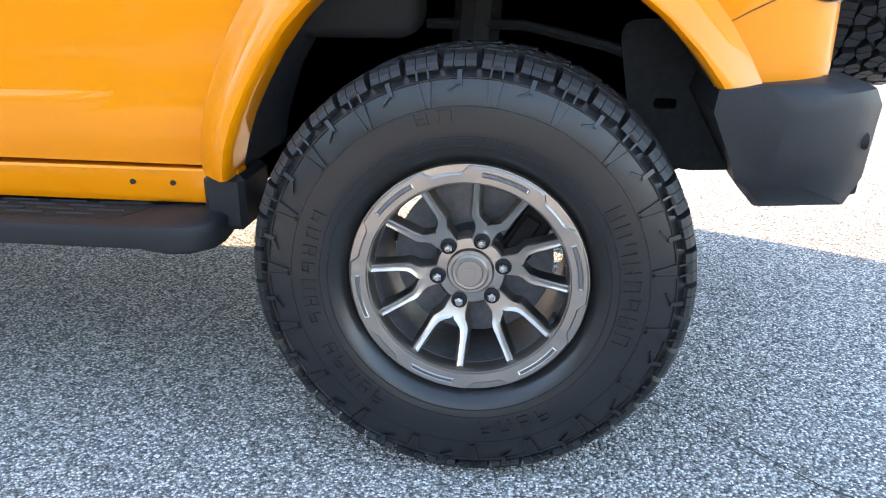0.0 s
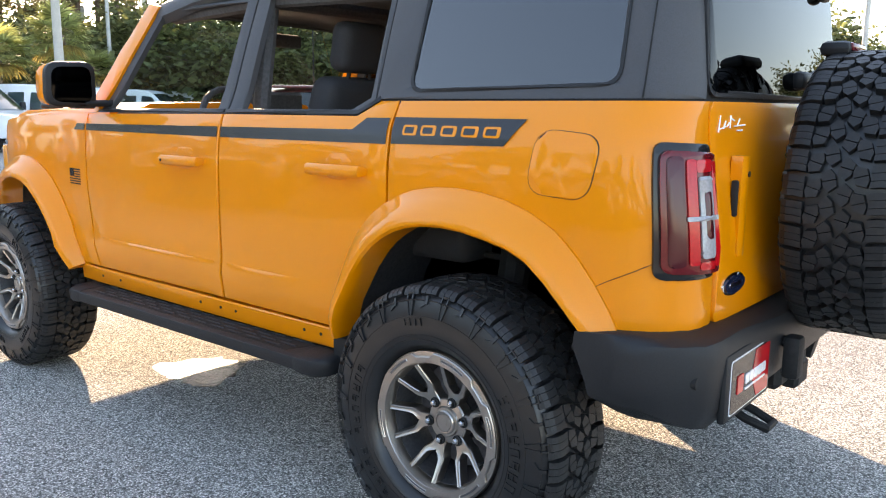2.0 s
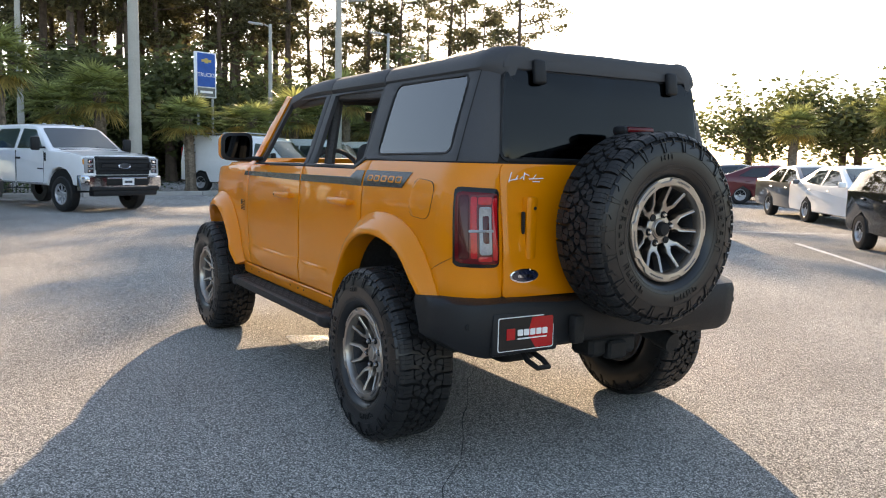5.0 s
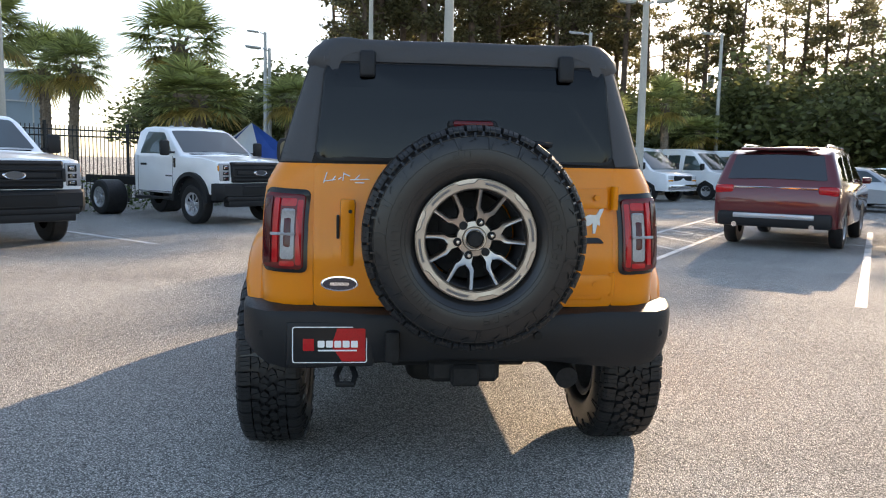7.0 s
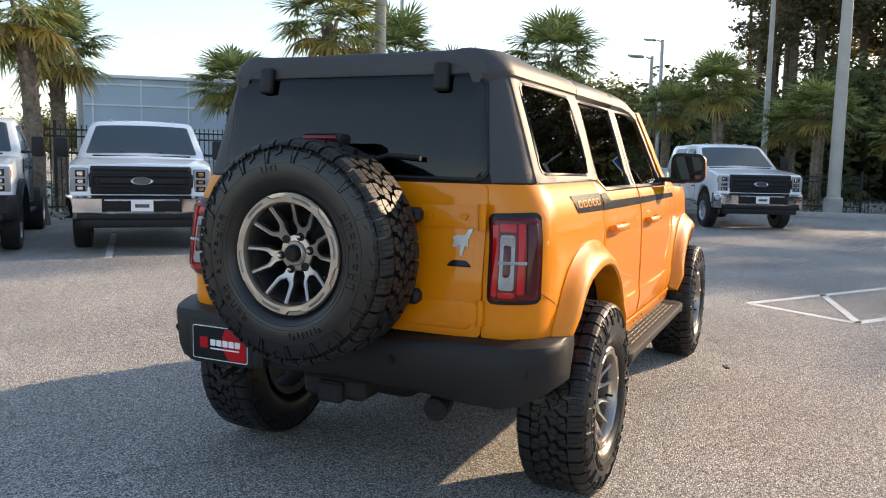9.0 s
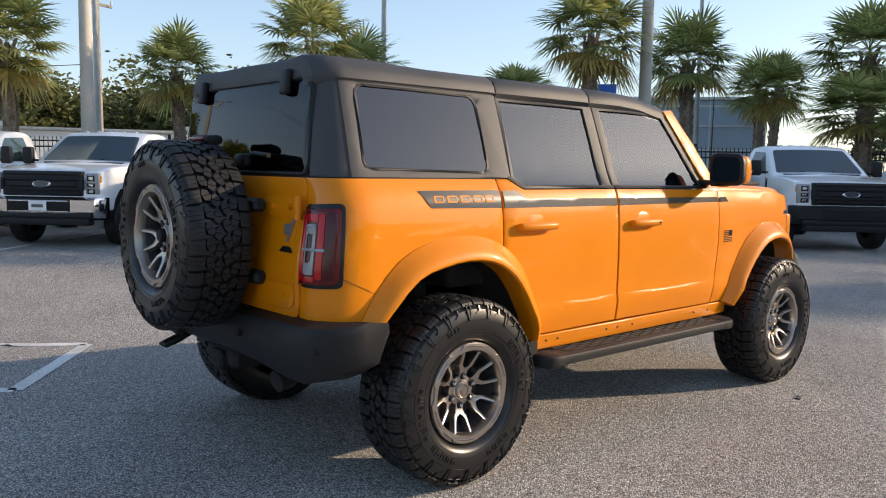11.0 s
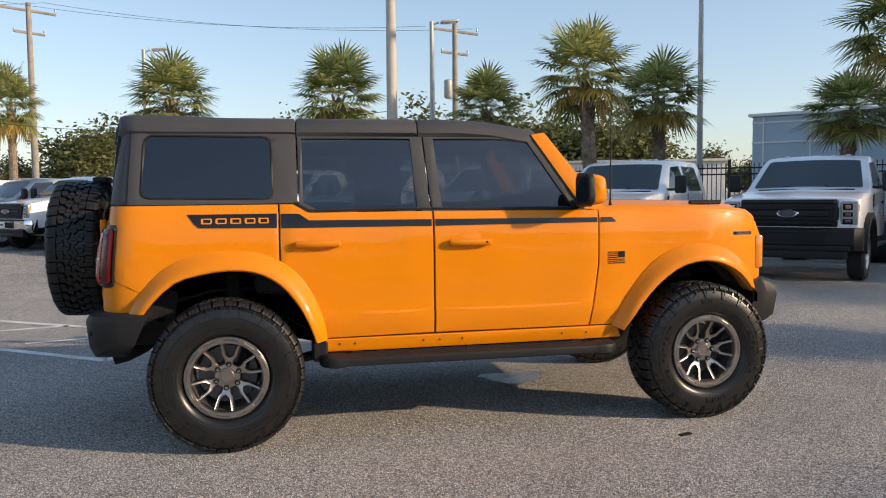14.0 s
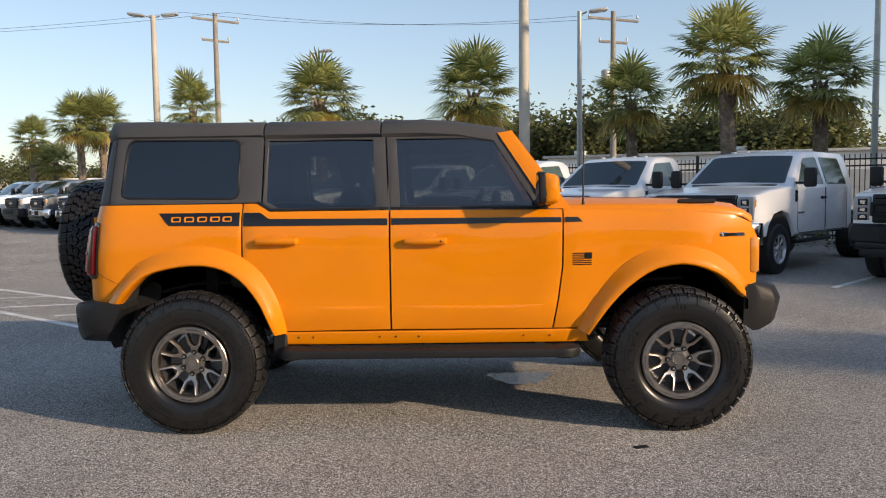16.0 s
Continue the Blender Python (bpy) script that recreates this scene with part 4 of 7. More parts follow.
    def roof(name, xs):
        bm = bmesh.new()
        loft(bm, [[Vector((x + (0.05 * (1 - (y / 0.68) ** 2) if x > 1.85 else 0), y * round_in(x), z + roof_drop(x) - e + (0.012 * smoothstep(0.25, 0.45, abs(y)) * smoothstep(-0.05, -0.3, x) if abs(y) < 0.64 else 0))) for y, z in prof + low] for x, e in xs])
        return part(name, bm, HARDTOP, car, sharp=50)
    roof("roof_panel", [(-0.620, 0.034), (-0.616, 0.016), (-0.605, 0.004), (-0.585, 0), (-0.545, 0), (-0.5, 0), (-0.3, 0), (-0.15, 0), (0, 0), (0.385, 0), (0.393, 0.006)])
    roof("roof_panel", [(0.402, 0.006), (0.41, 0), (0.7, 0), (1.12, 0), (1.128, 0.006)])
    roof("roof_panel", [(1.137, 0.006), (1.145, 0), (1.4, 0), (1.6, 0), (1.8, 0), (1.88, 0), (1.92, 0.03)])
    part("roof_rear_edge", sheet([(-0.604, 1.823), (0.604, 1.823), (0.598, 1.856), (0.575, 1.884), (0.53, 1.899), (0.45, 1.905), (-0.45, 1.905), (-0.53, 1.899), (-0.575, 1.884), (-0.598, 1.856)], back_skin(0.010), 0.05, du=0.06, dv=0.02), HARDTOP, car, sharp=40)
    # bonnet, windscreen, nose
    bm = bmesh.new()
    rings = []
    for x, zc, w2 in ((2.26, 1.372, 0.73), (2.5, 1.375, 0.745), (2.9, 1.368, 0.745), (3.2, 1.358, 0.725), (3.38, 1.335, 0.69), (3.45, 1.295, 0.665)):
        rings.append([Vector((x, y * w2, zc + dz)) for y, dz in ((-1, -0.06), (-1, -0.035), (-0.97, -0.012), (-0.75, -0.002), (-0.7, 0.016), (-0.4, 0.022), (0, 0.024), (0.4, 0.022), (0.7, 0.016), (0.75, -0.002), (0.97, -0.012), (1, -0.035), (1, -0.06))])
    loft(bm, rings)
    part("bonnet", bm, ORANGE, car, sharp=50)
    for s in (1, -1):
        bm = bmesh.new()
        box(bm, (3.12, s * 0.60, 1.372), (0.24, 0.03, 0.03), None, 0.01)
        part("bonnet_grip", bm, PLASTIC, car, "black bonnet grip")
    bm = bmesh.new()
    a = [(2.26, -0.74, 1.372), (2.30, 0, 1.372), (2.26, 0.74, 1.372), (1.93, 0.62, 1.83), (1.97, 0, 1.84), (1.93, -0.62, 1.83)]
    v = [bm.verts.new(p) for p in a]
    bm.faces.new((v[0], v[1], v[4], v[5])), bm.faces.new((v[1], v[2], v[3], v[4]))
    bmesh.ops.solidify(bm, geom=bm.faces[:], thickness=0.005)
    ws = part("windscreen", bm, CLEAR, car, "clear windscreen")
    ws.visible_shadow = False
    bm = bmesh.new()
    box(bm, (3.44, 0, 1.06), (0.06, 1.28, 0.34), None, 0.02, 2)
    grille = part("grille", bm, PLASTIC, car, "black grille")
    for s in (1, -1):
        bm = bmesh.new()
        lathe(bm, [(0.0, 0.03), (0.08, 0.022), (0.105, 0.0), (0.11, -0.05)], 32)
        bmesh.ops.transform(bm, matrix=pose(3.46, s * 0.52, 1.07, 0, 0, -90), verts=bm.verts)
        part("headlight", bm, CLEAR_LENS, grille, "round clear headlight")
        bm = bmesh.new()
        box(bm, (3.44, s * 0.725, 1.04), (0.06, 0.05, 0.22), None, 0.015, 2)
        part("indicator", bm, AMBER, grille, "amber corner lamp")
    # bumpers
    bm = bmesh.new()
    prof = [(-0.575, 0.565), (-0.455, 0.76), (-0.47, 0.80), (-0.70, 0.808), (-0.80, 0.79), (-0.815, 0.76), (-0.80, 0.60), (-0.77, 0.545), (-0.60, 0.535)]
    rings = []
    for y, kx, kz in ((-0.945, 0.35, 0.10), (-0.932, 0.52, 0.085), (-0.885, 0.74, 0.05), (-0.825, 0.90, 0.02), (-0.75, 0.93, 0.0), (-0.60, 0.93, 0.0), (-0.35, 0.98, 0.0), (0.35, 0.98, 0.0), (0.60, 0.93, 0.0), (0.75, 0.93, 0.0), (0.825, 0.90, 0.02), (0.885, 0.74, 0.05), (0.932, 0.52, 0.085), (0.945, 0.35, 0.10)):
        mid = abs(y) < 0.5
        rings.append([Vector((-0.45 + (x + 0.45) * kx, y, z + (kz if z < 0.62 else 0) + (0.03 if z < 0.6 and mid else 0) + (-0.012 if z > 0.78 and mid else 0))) for x, z in prof])
    loft(bm, rings)
    bumper = part("rear_bumper", bm, PLASTIC, car, "black textured rear bumper", sharp=40)
    bm = bmesh.new()
    box(bm, (-0.782, 0.565, 0.655), (0.025, 0.36, 0.19), None, 0.012, 2)
    part("plate_mount", bm, PLASTIC, bumper)
    def pl(name, y0, y1, z0, z1, x, mat, label, r=0.006, sk=0.0):
        o = [(y1, z0), (y0 + sk, z0), (y0, z1), (y1, z1)]
        return part(name, sheet(rounded(o, r, 3), lambda y, z, d: Vector((x + d, y, z)), 0.003, du=0.5, dv=0.5, edge=0.0), mat, plate or bumper, label)
    plate = None
    plate = pl("show_plate", 0.413, 0.719, 0.578, 0.730, -0.796, WHITE, "black and red show plate with a pale border", 0.012)
    pl("plate_face", 0.417, 0.715, 0.582, 0.726, -0.7975, BLACK_GLOSS, "black plate face", 0.01)
    part("plate_flash", sheet([(0.420, 0.585), (0.515, 0.585), (0.560, 0.650), (0.535, 0.723), (0.420, 0.723)], lambda y, z, d: Vector((-0.799 + d, y, z)), 0.002, du=0.5, dv=0.5, edge=0), RED_LENS, plate, "red flash")
    pl("plate_mark", 0.630, 0.675, 0.630, 0.680, -0.8002, RED_LENS, "red square mark", 0.002)
    for k in range(5):
        y = 0.615 - k * 0.034
        pl("plate_block", y - 0.028, y, 0.644, 0.672, -0.8006, WHITE, "white block", 0.004)
    pl("plate_bar", 0.455, 0.615, 0.628, 0.634, -0.8006, WHITE, "thin white bar", 0.002)
    for s in (1, -1):
        for y in (0.84, 0.30):
            bm = bmesh.new()
            xb = -0.755 if y > 0.8 else -0.822
            tube(bm, [(xb + 0.03, s * y, 0.695), (xb, s * y, 0.695)], 0.017, 16)
            part("parking_sensor", bm, DARK, bumper, "round black parking sensor")
        bm = bmesh.new()
        box(bm, (-0.835, s * 0.33 - 0.02, 0.655), (0.05, 0.06, 0.13), None, 0.012, 2)
        part("tow_mount", bm, DARK, bumper) if s > 0 else bm.free()
    bm = bmesh.new()
    tube(bm, [(-0.70, 0.52, 0.55), (-0.78, 0.54, 0.52), (-0.84, 0.53, 0.50), (-0.84, 0.47, 0.50), (-0.78, 0.46, 0.52), (-0.70, 0.48, 0.55)], 0.013)
    part("tow_loop", bm, DARK, bumper, "black steel recovery loop")
    bm = bmesh.new()
    prof = [(3.35, 0.62), (3.35, 0.84), (3.50, 0.87), (3.62, 0.84), (3.66, 0.76), (3.62, 0.62), (3.52, 0.58)]
    loft(bm, [[Vector((3.35 + (x - 3.35) * k, y, z)) for x, z in prof] for y, k in ((-0.82, 0.35), (-0.79, 0.65), (-0.66, 0.92), (-0.4, 1), (0.4, 1), (0.66, 0.92), (0.79, 0.65), (0.82, 0.35))])
    part("front_bumper", bm, PLASTIC, car, "black front bumper", sharp=40)
    # underbody
    bm = bmesh.new()
    box(bm, (1.45, 0, 0.60), (1.74, 1.5, 0.12), None, 0.02)
    floorpan = part("floor_pan", bm, DARK, car, "black underbody")
    bm = bmesh.new()
    box(bm, (2.86, 0, 0.86), (0.92, 0.94, 0.66), None, 0.05, 2)
    part("engine", bm, DARK, floorpan)
    bm = bmesh.new()
    box(bm, (1.75, 0, 0.50), (1.3, 0.42, 0.26), None, 0.06, 2)
    part("gearbox", bm, DARK, floorpan)
    bm = bmesh.new()
    box(bm, (0.95, -0.22, 0.50), (0.75, 0.40, 0.24), None, 0.06, 2)
    part("fuel_tank", bm, DARK, floorpan)
    bm = bmesh.new()
    box(bm, (-0.15, 0, 0.84), (0.95, 0.96, 0.16), None, 0.03)
    part("cargo_floor", bm, DARK, floorpan)
    for s in (1, -1):
        bm = bmesh.new()
        tube(bm, [(-0.70, s * 0.45, 0.62), (-0.3, s * 0.45, 0.72), (0.3, s * 0.45, 0.70), (0.6, s * 0.45, 0.52), (2.3, s * 0.45, 0.52), (2.7, s * 0.45, 0.66), (3.4, s * 0.42, 0.66)], 0.055, 6)
        part("frame_rail", bm, DARK, floorpan)
        bm = bmesh.new()
        tube(bm, [(0.06, s * 0.55, 0.45), (0.0, s * 0.52, 1.0)], 0.032, 10)
        tube(bm, [(0.03, s * 0.56, 0.62), (0.0, s * 0.52, 1.0)], 0.055, 10)
        part("shock_absorber", bm, DARK, floorpan)
        bm = bmesh.new()
        plate_o = rounded([(-0.30, 0.90), (-0.62, 0.90), (-0.62, 0.585), (-0.44, 0.575), (-0.34, 0.66)], 0.05, 4)
        eye_o = rounded([(-0.385, 0.735), (-0.435, 0.735), (-0.435, 0.712), (-0.385, 0.712)], 0.011, 3)
        sheet(plate_o, lambda u, v, d: Vector((u, s * (0.64 - d), v)), 0.02, holes=[eye_o], du=0.2, dv=0.2, bm=bm)
        part("frame_horn", bm, DARK, floorpan, "black steel frame end with a slot")
        bm = bmesh.new()
        tube(bm, [(2.95, s * 0.3, 0.45), (2.95, s * 0.68, 0.425)], 0.05, 8)
        part("half_shaft", bm, DARK, floorpan)
        bm = bmesh.new()
        tube(bm, [(0.08, s * 0.62, 0.38), (0.75, s * 0.5, 0.5)], 0.03, 8)
        part("control_arm", bm, DARK, floorpan)
    bm = bmesh.new()
    tube(bm, [(0, -0.70, 0.425), (0, 0.70, 0.425)], 0.05, 10)
    box(bm, (0, 0.08, 0.43), (0.26, 0.28, 0.26), None, 0.07, 3)
    part("rear_axle", bm, DARK, floorpan)
    bm = bmesh.new()
    tube(bm, [(-0.45, -0.30, 0.58), (-0.45, 0.30, 0.58)], 0.10, 14)
    part("silencer", bm, DARK, floorpan, "dark silencer")
    bm = bmesh.new()
    tube(bm, [(-0.45, -0.30, 0.58), (-0.55, -0.42, 0.53), (-0.64, -0.45, 0.50), (-0.71, -0.455, 0.485)], [0.035, 0.042, 0.050, 0.050], 18)
    part("exhaust_tip", bm, DARK, floorpan, "black exhaust tip")
    bm = bmesh.new()
    box(bm, (-0.68, 0, 0.53), (0.16, 0.30, 0.10), None, 0.02)
    box(bm, (-0.76, 0, 0.515), (0.06, 0.12, 0.09), None, 0.012)
    part("tow_receiver", bm, DARK, floorpan)
    # antenna
    bm = bmesh.new()
    tube(bm, [(2.39, -0.70, 1.36), (2.39, -0.70, 1.40), (2.395, -0.70, 2.05)], [0.012, 0.006, 0.0025], 6)
    part("antenna", bm, PLASTIC, car, "thin black antenna")
    # cabin
    bm = bmesh.new()
    box(bm, (1.38, 0, 0.70), (1.64, 1.55, 0.05), None, 0.01)
    box(bm, (-0.02, 0, 1.075), (1.14, 1.5, 0.03), None, 0.01)
    box(bm, (0.54, 0, 0.88), (0.03, 1.5, 0.40), None, 0.01)
    cabin = part("cabin_floor", bm, LINER, car, "black cabin floor")
    for s in (1, -1):
        bm = bmesh.new()
        box(bm, (1.38, s * 0.80, 1.05), (1.64, 0.05, 0.56), None, 0.02)
        part("door_card", bm, LINER, cabin, "black door lining")
    bm = bmesh.new()
    box(bm, (2.08, 0, 1.22), (0.36, 1.44, 0.28), None, 0.05, 2)
    box(bm, (1.88, 0.0, 1.36), (0.05, 0.30, 0.18), None, 0.015)
    part("dashboard", bm, LINER, cabin, "black dashboard")
    bm = bmesh.new()
    bmesh.ops.create_circle(bm, segments=24, radius=0.185)
    ring = [v.co.copy() for v in bm.verts]
    bm.clear()
    ring.append(ring[0])
    tube(bm, [pose(1.72, 0.38, 1.29, 0, -65, 0) @ p for p in ring], 0.016)
    tube(bm, [(1.72, 0.38, 1.29), (1.92, 0.38, 1.20)], 0.03)
    tube(bm, [(1.72, 0.20, 1.29), (1.72, 0.56, 1.29)], 0.018)
    part("steering_wheel", bm, LINER, cabin, "black steering wheel")
    for x, y, n in ((1.25, 0.38, 0), (1.25, -0.38, 0), (0.38, 0.40, 1), (0.38, -0.40, 1)):
        bm = bmesh.new()
        box(bm, (x, y, 0.93), (0.5, 0.50, 0.16), None, 0.05, 3)
        box(bm, (x - 0.27, y, 1.22), (0.15, 0.48, 0.56), Matrix.Rotation(radians(-14), 3, "Y"), 0.055, 3, (1, 0.8))
        seat = part("seat", bm, SEAT, cabin, "black cloth seat")
        bm = bmesh.new()
        box(bm, (x - 0.36, y, 1.61), (0.11, 0.27, 0.20), Matrix.Rotation(radians(-10), 3, "Y"), 0.045, 3)
        tube(bm, [(x - 0.34, y - 0.06, 1.44), (x - 0.36, y - 0.06, 1.56)], 0.008)
        tube(bm, [(x - 0.34, y + 0.06, 1.44), (x - 0.36, y + 0.06, 1.56)], 0.008)
        part("headrest", bm, SEAT, seat)
    bm = bmesh.new()
    for s in (1, -1):
        tube(bm, [(0.30, s * 0.70, 1.35), (0.33, s * 0.64, 1.76), (1.15, s * 0.62, 1.79), (1.85, s * 0.60, 1.77)], 0.03)
        tube(bm, [(1.15, s * 0.70, 0.9), (1.15, s * 0.68, 1.4), (1.15, s * 0.62, 1.79)], 0.035)
        tube(bm, [(0.33, s * 0.64, 1.76), (-0.5, s * 0.64, 1.42)], 0.03)
    tube(bm, [(0.33, -0.64, 1.77), (0.33, 0.64, 1.77)], 0.03)
    tube(bm, [(1.15, -0.62, 1.79), (1.15, 0.62, 1.79)], 0.03)
    part("roll_bar", bm, LINER, cabin, "black roll bar")
    bm = bmesh.new()
    box(bm, (1.86, -0.02, 1.71), (0.03, 0.24, 0.07), None, 0.015, 2)
    part("inside_mirror", bm, LINER, cabin)
    return car


car = build_car()
wheel = build_wheel("wheel", pose(-0.02, 0.942, 0.432), "black all-terrain tyre on a gunmetal six-spoke alloy")
copy_thing(wheel, pose(2.929, 0.942, 0.432, 0, 25, 0))
copy_thing(wheel, pose(-0.02, -0.93, 0.432, 0, 12, 180))
copy_thing(wheel, pose(2.929, -0.93, 0.432, 0, -8, 180))
build_wheel("spare_wheel", pose(-1.02, 0.005, 1.12, 0, 0, 90), "spare all-terrain tyre and alloy hung on the tailgate", cap=False)


# ---- ground ----
def ground_z(x, y):
    """The lot is level."""
    return 0.0


bm = bmesh.new()
xs = [-400, -120, -60, -30, -12, 0, 5, 10, 16, 25, 45, 60, 120, 400]
rows_ = [[bm.verts.new((x, y, ground_z(x, y))) for y in (-400, -100, -40, -10, 10, 40, 100, 400)] for x in xs]
for a, b in zip(rows_, rows_[1:]):
    for i in range(7):
        bm.faces.new((a[i], b[i], b[i + 1], a[i + 1]))
ASPHALT = bpy.data.materials.new("asphalt")
ASPHALT.use_nodes = True
nt = ASPHALT.node_tree
bsdf = nt.nodes["Principled BSDF"]
bsdf.inputs["Roughness"].default_value = 0.85
bsdf.inputs["Specular IOR Level"].default_value = 0.04
tc = nt.nodes.new("ShaderNodeTexCoord")
vor = nt.nodes.new("ShaderNodeTexVoronoi")
vor.inputs["Scale"].default_value = 165
nt.links.new(tc.outputs["Object"], vor.inputs["Vector"])
ramp = nt.nodes.new("ShaderNodeValToRGB")
ramp.color_ramp.elements[0].position, ramp.color_ramp.elements[0].color = 0.0, (0.13, 0.126, 0.118, 1)
ramp.color_ramp.elements[1].position, ramp.color_ramp.elements[1].color = 1.0, (0.95, 0.91, 0.85, 1)
e = ramp.color_ramp.elements.new(0.55)
e.color = (0.42, 0.40, 0.37, 1)
sep = nt.nodes.new("ShaderNodeSeparateColor")
nt.links.new(vor.outputs["Color"], sep.inputs[0])
nt.links.new(sep.outputs[0], ramp.inputs["Fac"])
big = nt.nodes.new("ShaderNodeTexNoise")
big.inputs["Scale"].default_value, big.inputs["Detail"].default_value = 0.5, 5
nt.links.new(tc.outputs["Object"], big.inputs["Vector"])
mr = nt.nodes.new("ShaderNodeMapRange")
mr.inputs["From Min"].default_value, mr.inputs["From Max"].default_value = 0.3, 0.7
mr.inputs["To Min"].default_value, mr.inputs["To Max"].default_value = 0.82, 1.14
nt.links.new(big.outputs["Fac"], mr.inputs["Value"])
mul = nt.nodes.new("ShaderNodeVectorMath")
mul.operation = "SCALE"
nt.links.new(ramp.outputs["Color"], mul.inputs[0])
nt.links.new(mr.outputs[0], mul.inputs["Scale"])
gap = nt.nodes.new("ShaderNodeMapRange")
gap.inputs["From Min"].default_value, gap.inputs["From Max"].default_value = 0.25, 0.75
gap.inputs["To Min"].default_value, gap.inputs["To Max"].default_value = 1.15, 0.45
nt.links.new(vor.outputs["Distance"], gap.inputs["Value"])
mul2 = nt.nodes.new("ShaderNodeVectorMath")
mul2.operation = "SCALE"
nt.links.new(mul.outputs[0], mul2.inputs[0])
nt.links.new(gap.outputs[0], mul2.inputs["Scale"])
nt.links.new(mul2.outputs[0], bsdf.inputs["Base Color"])
bump = nt.nodes.new("ShaderNodeBump")
bump.inputs["Strength"].default_value, bump.inputs["Distance"].default_value = 1.0, 0.006
nt.links.new(vor.outputs["Distance"], bump.inputs["Height"])
bump.invert = True
nt.links.new(bump.outputs[0], bsdf.inputs["Normal"])
ground = part("ground", bm, ASPHALT, None, smooth=False)
tagged(ground, "worn grey level asphalt with pale aggregate", "asphalt", kind="structure")


def on_ground(x, y, yaw=0.0, dz=0.0):
    return pose(x, y, ground_z(x, y) + dz, 0, 0, yaw)


def ribbon(bm, a, b, w, z=0.004):
    a, b = Vector(a), Vector(b)
    n = Vector((-(b - a).y, (b - a).x)).normalized() * w / 2
    k = max(1, int((b - a).length / 0.8))
    rows = []
    for i in range(k + 1):
        p = a.lerp(b, i / k)
        rows.append([bm.verts.new((q.x, q.y, ground_z(q.x, q.y) + z)) for q in (p - n, p + n)])
    for r, q in zip(rows, rows[1:]):
        bm.faces.new((r[0], q[0], q[1], r[1]))


def marking(name, lines, label):
    bm = bmesh.new()
    for a, b, w in lines:
        ribbon(bm, a, b, w)
    ob = part(name, bm, LINE_WHITE, None, smooth=False)
    return tagged(ob, label, "road marking", kind="structure")


# hatched triangle ahead and to the right, stall lines, and a second hatched strip to the left
lines = [((5.68, -1.2), (17.0, -8.98), 0.10), ((5.68, -1.2), (5.05, -2.22), 0.09), ((5.05, -2.22), (15.4, -9.24), 0.10)]
for k in range(8):
    a = Vector((6.81, -1.93)) + Vector((1.21, -0.835)) * k
    lines.append((tuple(a), tuple(a + Vector((-1.74, -0.31))), 0.08))
marking("road_marking", lines, "worn white hatched triangle painted on the asphalt")
marking("road_marking", [((12.77, -10.75), (3.58, -4.61), 0.11)], "single worn white stall line")
marking("road_marking", [((13.8, -3.05), (5.8, -14.2), 0.10)], "long worn white stall line")
marking("road_marking", [((5.6, -10.5), (1.85, -7.59), 0.10)], "short worn white stall line")
lines = [((-0.47, 3.02), (-6.9, 7.35), 0.10), ((-1.24, 1.93), (-7.0, 6.2), 0.10), ((-0.47, 3.02), (-1.24, 1.93), 0.10)]
for k in range(5):
    a = Vector((-0.95, 3.34)) + Vector((-1.1, 0.74)) * k
    lines.append((tuple(a), tuple(a + Vector((-1.25, -0.33))), 0.08))
marking("road_marking", lines, "white hatched strip painted on the asphalt")
for k in range(5):
    a = Vector((9.0 - 2.15 * k, 3.8 + 1.75 * k))
    marking("road_marking", [(tuple(a), tuple(a + Vector((2.6, 2.7))), 0.10)], "faded white stall line between trucks")

# crack, wet patch, drain spot
bm = bmesh.new()
rnd = random.Random(3)
p, prev = Vector((-3.6, 2.76)), None
while p.x < 9:
    q = p + Vector((0.10, -0.0695)) + Vector((rnd.uniform(-0.02, 0.02), rnd.uniform(-0.03, 0.03)))
    ribbon(bm, p, q, rnd.uniform(0.002, 0.006), 0.003)
    p = q
for a0, d, n in (((0.8, -0.35), (0.11, 0.02), 22), ((-1.0, -1.9), (0.1, -0.035), 40), ((-4, 0.3), (0.09, 0.06), 30)):
    p = Vector(a0)
    for k in range(n):
        q = p + Vector(d) + Vector((rnd.uniform(-0.02, 0.02), rnd.uniform(-0.03, 0.03)))
        ribbon(bm, p, q, rnd.uniform(0.0015, 0.004), 0.003)
        p = q
CRACK = material("crack_shadow", (0.05, 0.048, 0.045), 0.95, grain=0.3)
tagged(part("asphalt_crack", bm, CRACK, None, smooth=False), "thin dark crack wandering across the asphalt", "crack", kind="structure")
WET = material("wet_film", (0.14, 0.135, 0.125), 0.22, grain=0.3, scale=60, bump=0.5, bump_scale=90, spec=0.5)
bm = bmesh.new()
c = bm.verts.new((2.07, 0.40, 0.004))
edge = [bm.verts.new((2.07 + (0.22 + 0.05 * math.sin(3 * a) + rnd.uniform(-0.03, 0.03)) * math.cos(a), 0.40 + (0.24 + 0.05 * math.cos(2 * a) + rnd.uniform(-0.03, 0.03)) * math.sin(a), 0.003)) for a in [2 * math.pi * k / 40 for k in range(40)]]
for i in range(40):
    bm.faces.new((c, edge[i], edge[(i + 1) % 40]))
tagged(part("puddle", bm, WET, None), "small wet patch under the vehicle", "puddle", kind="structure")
bm = bmesh.new()
box(bm, (2.63, -1.265, 0.003), (0.085, 0.035, 0.008), Matrix.Rotation(0.3, 3, "Z"), 0.002)
tagged(part("debris", bm, RUBBER, None), "small flat dark scrap lying on asphalt", "debris")


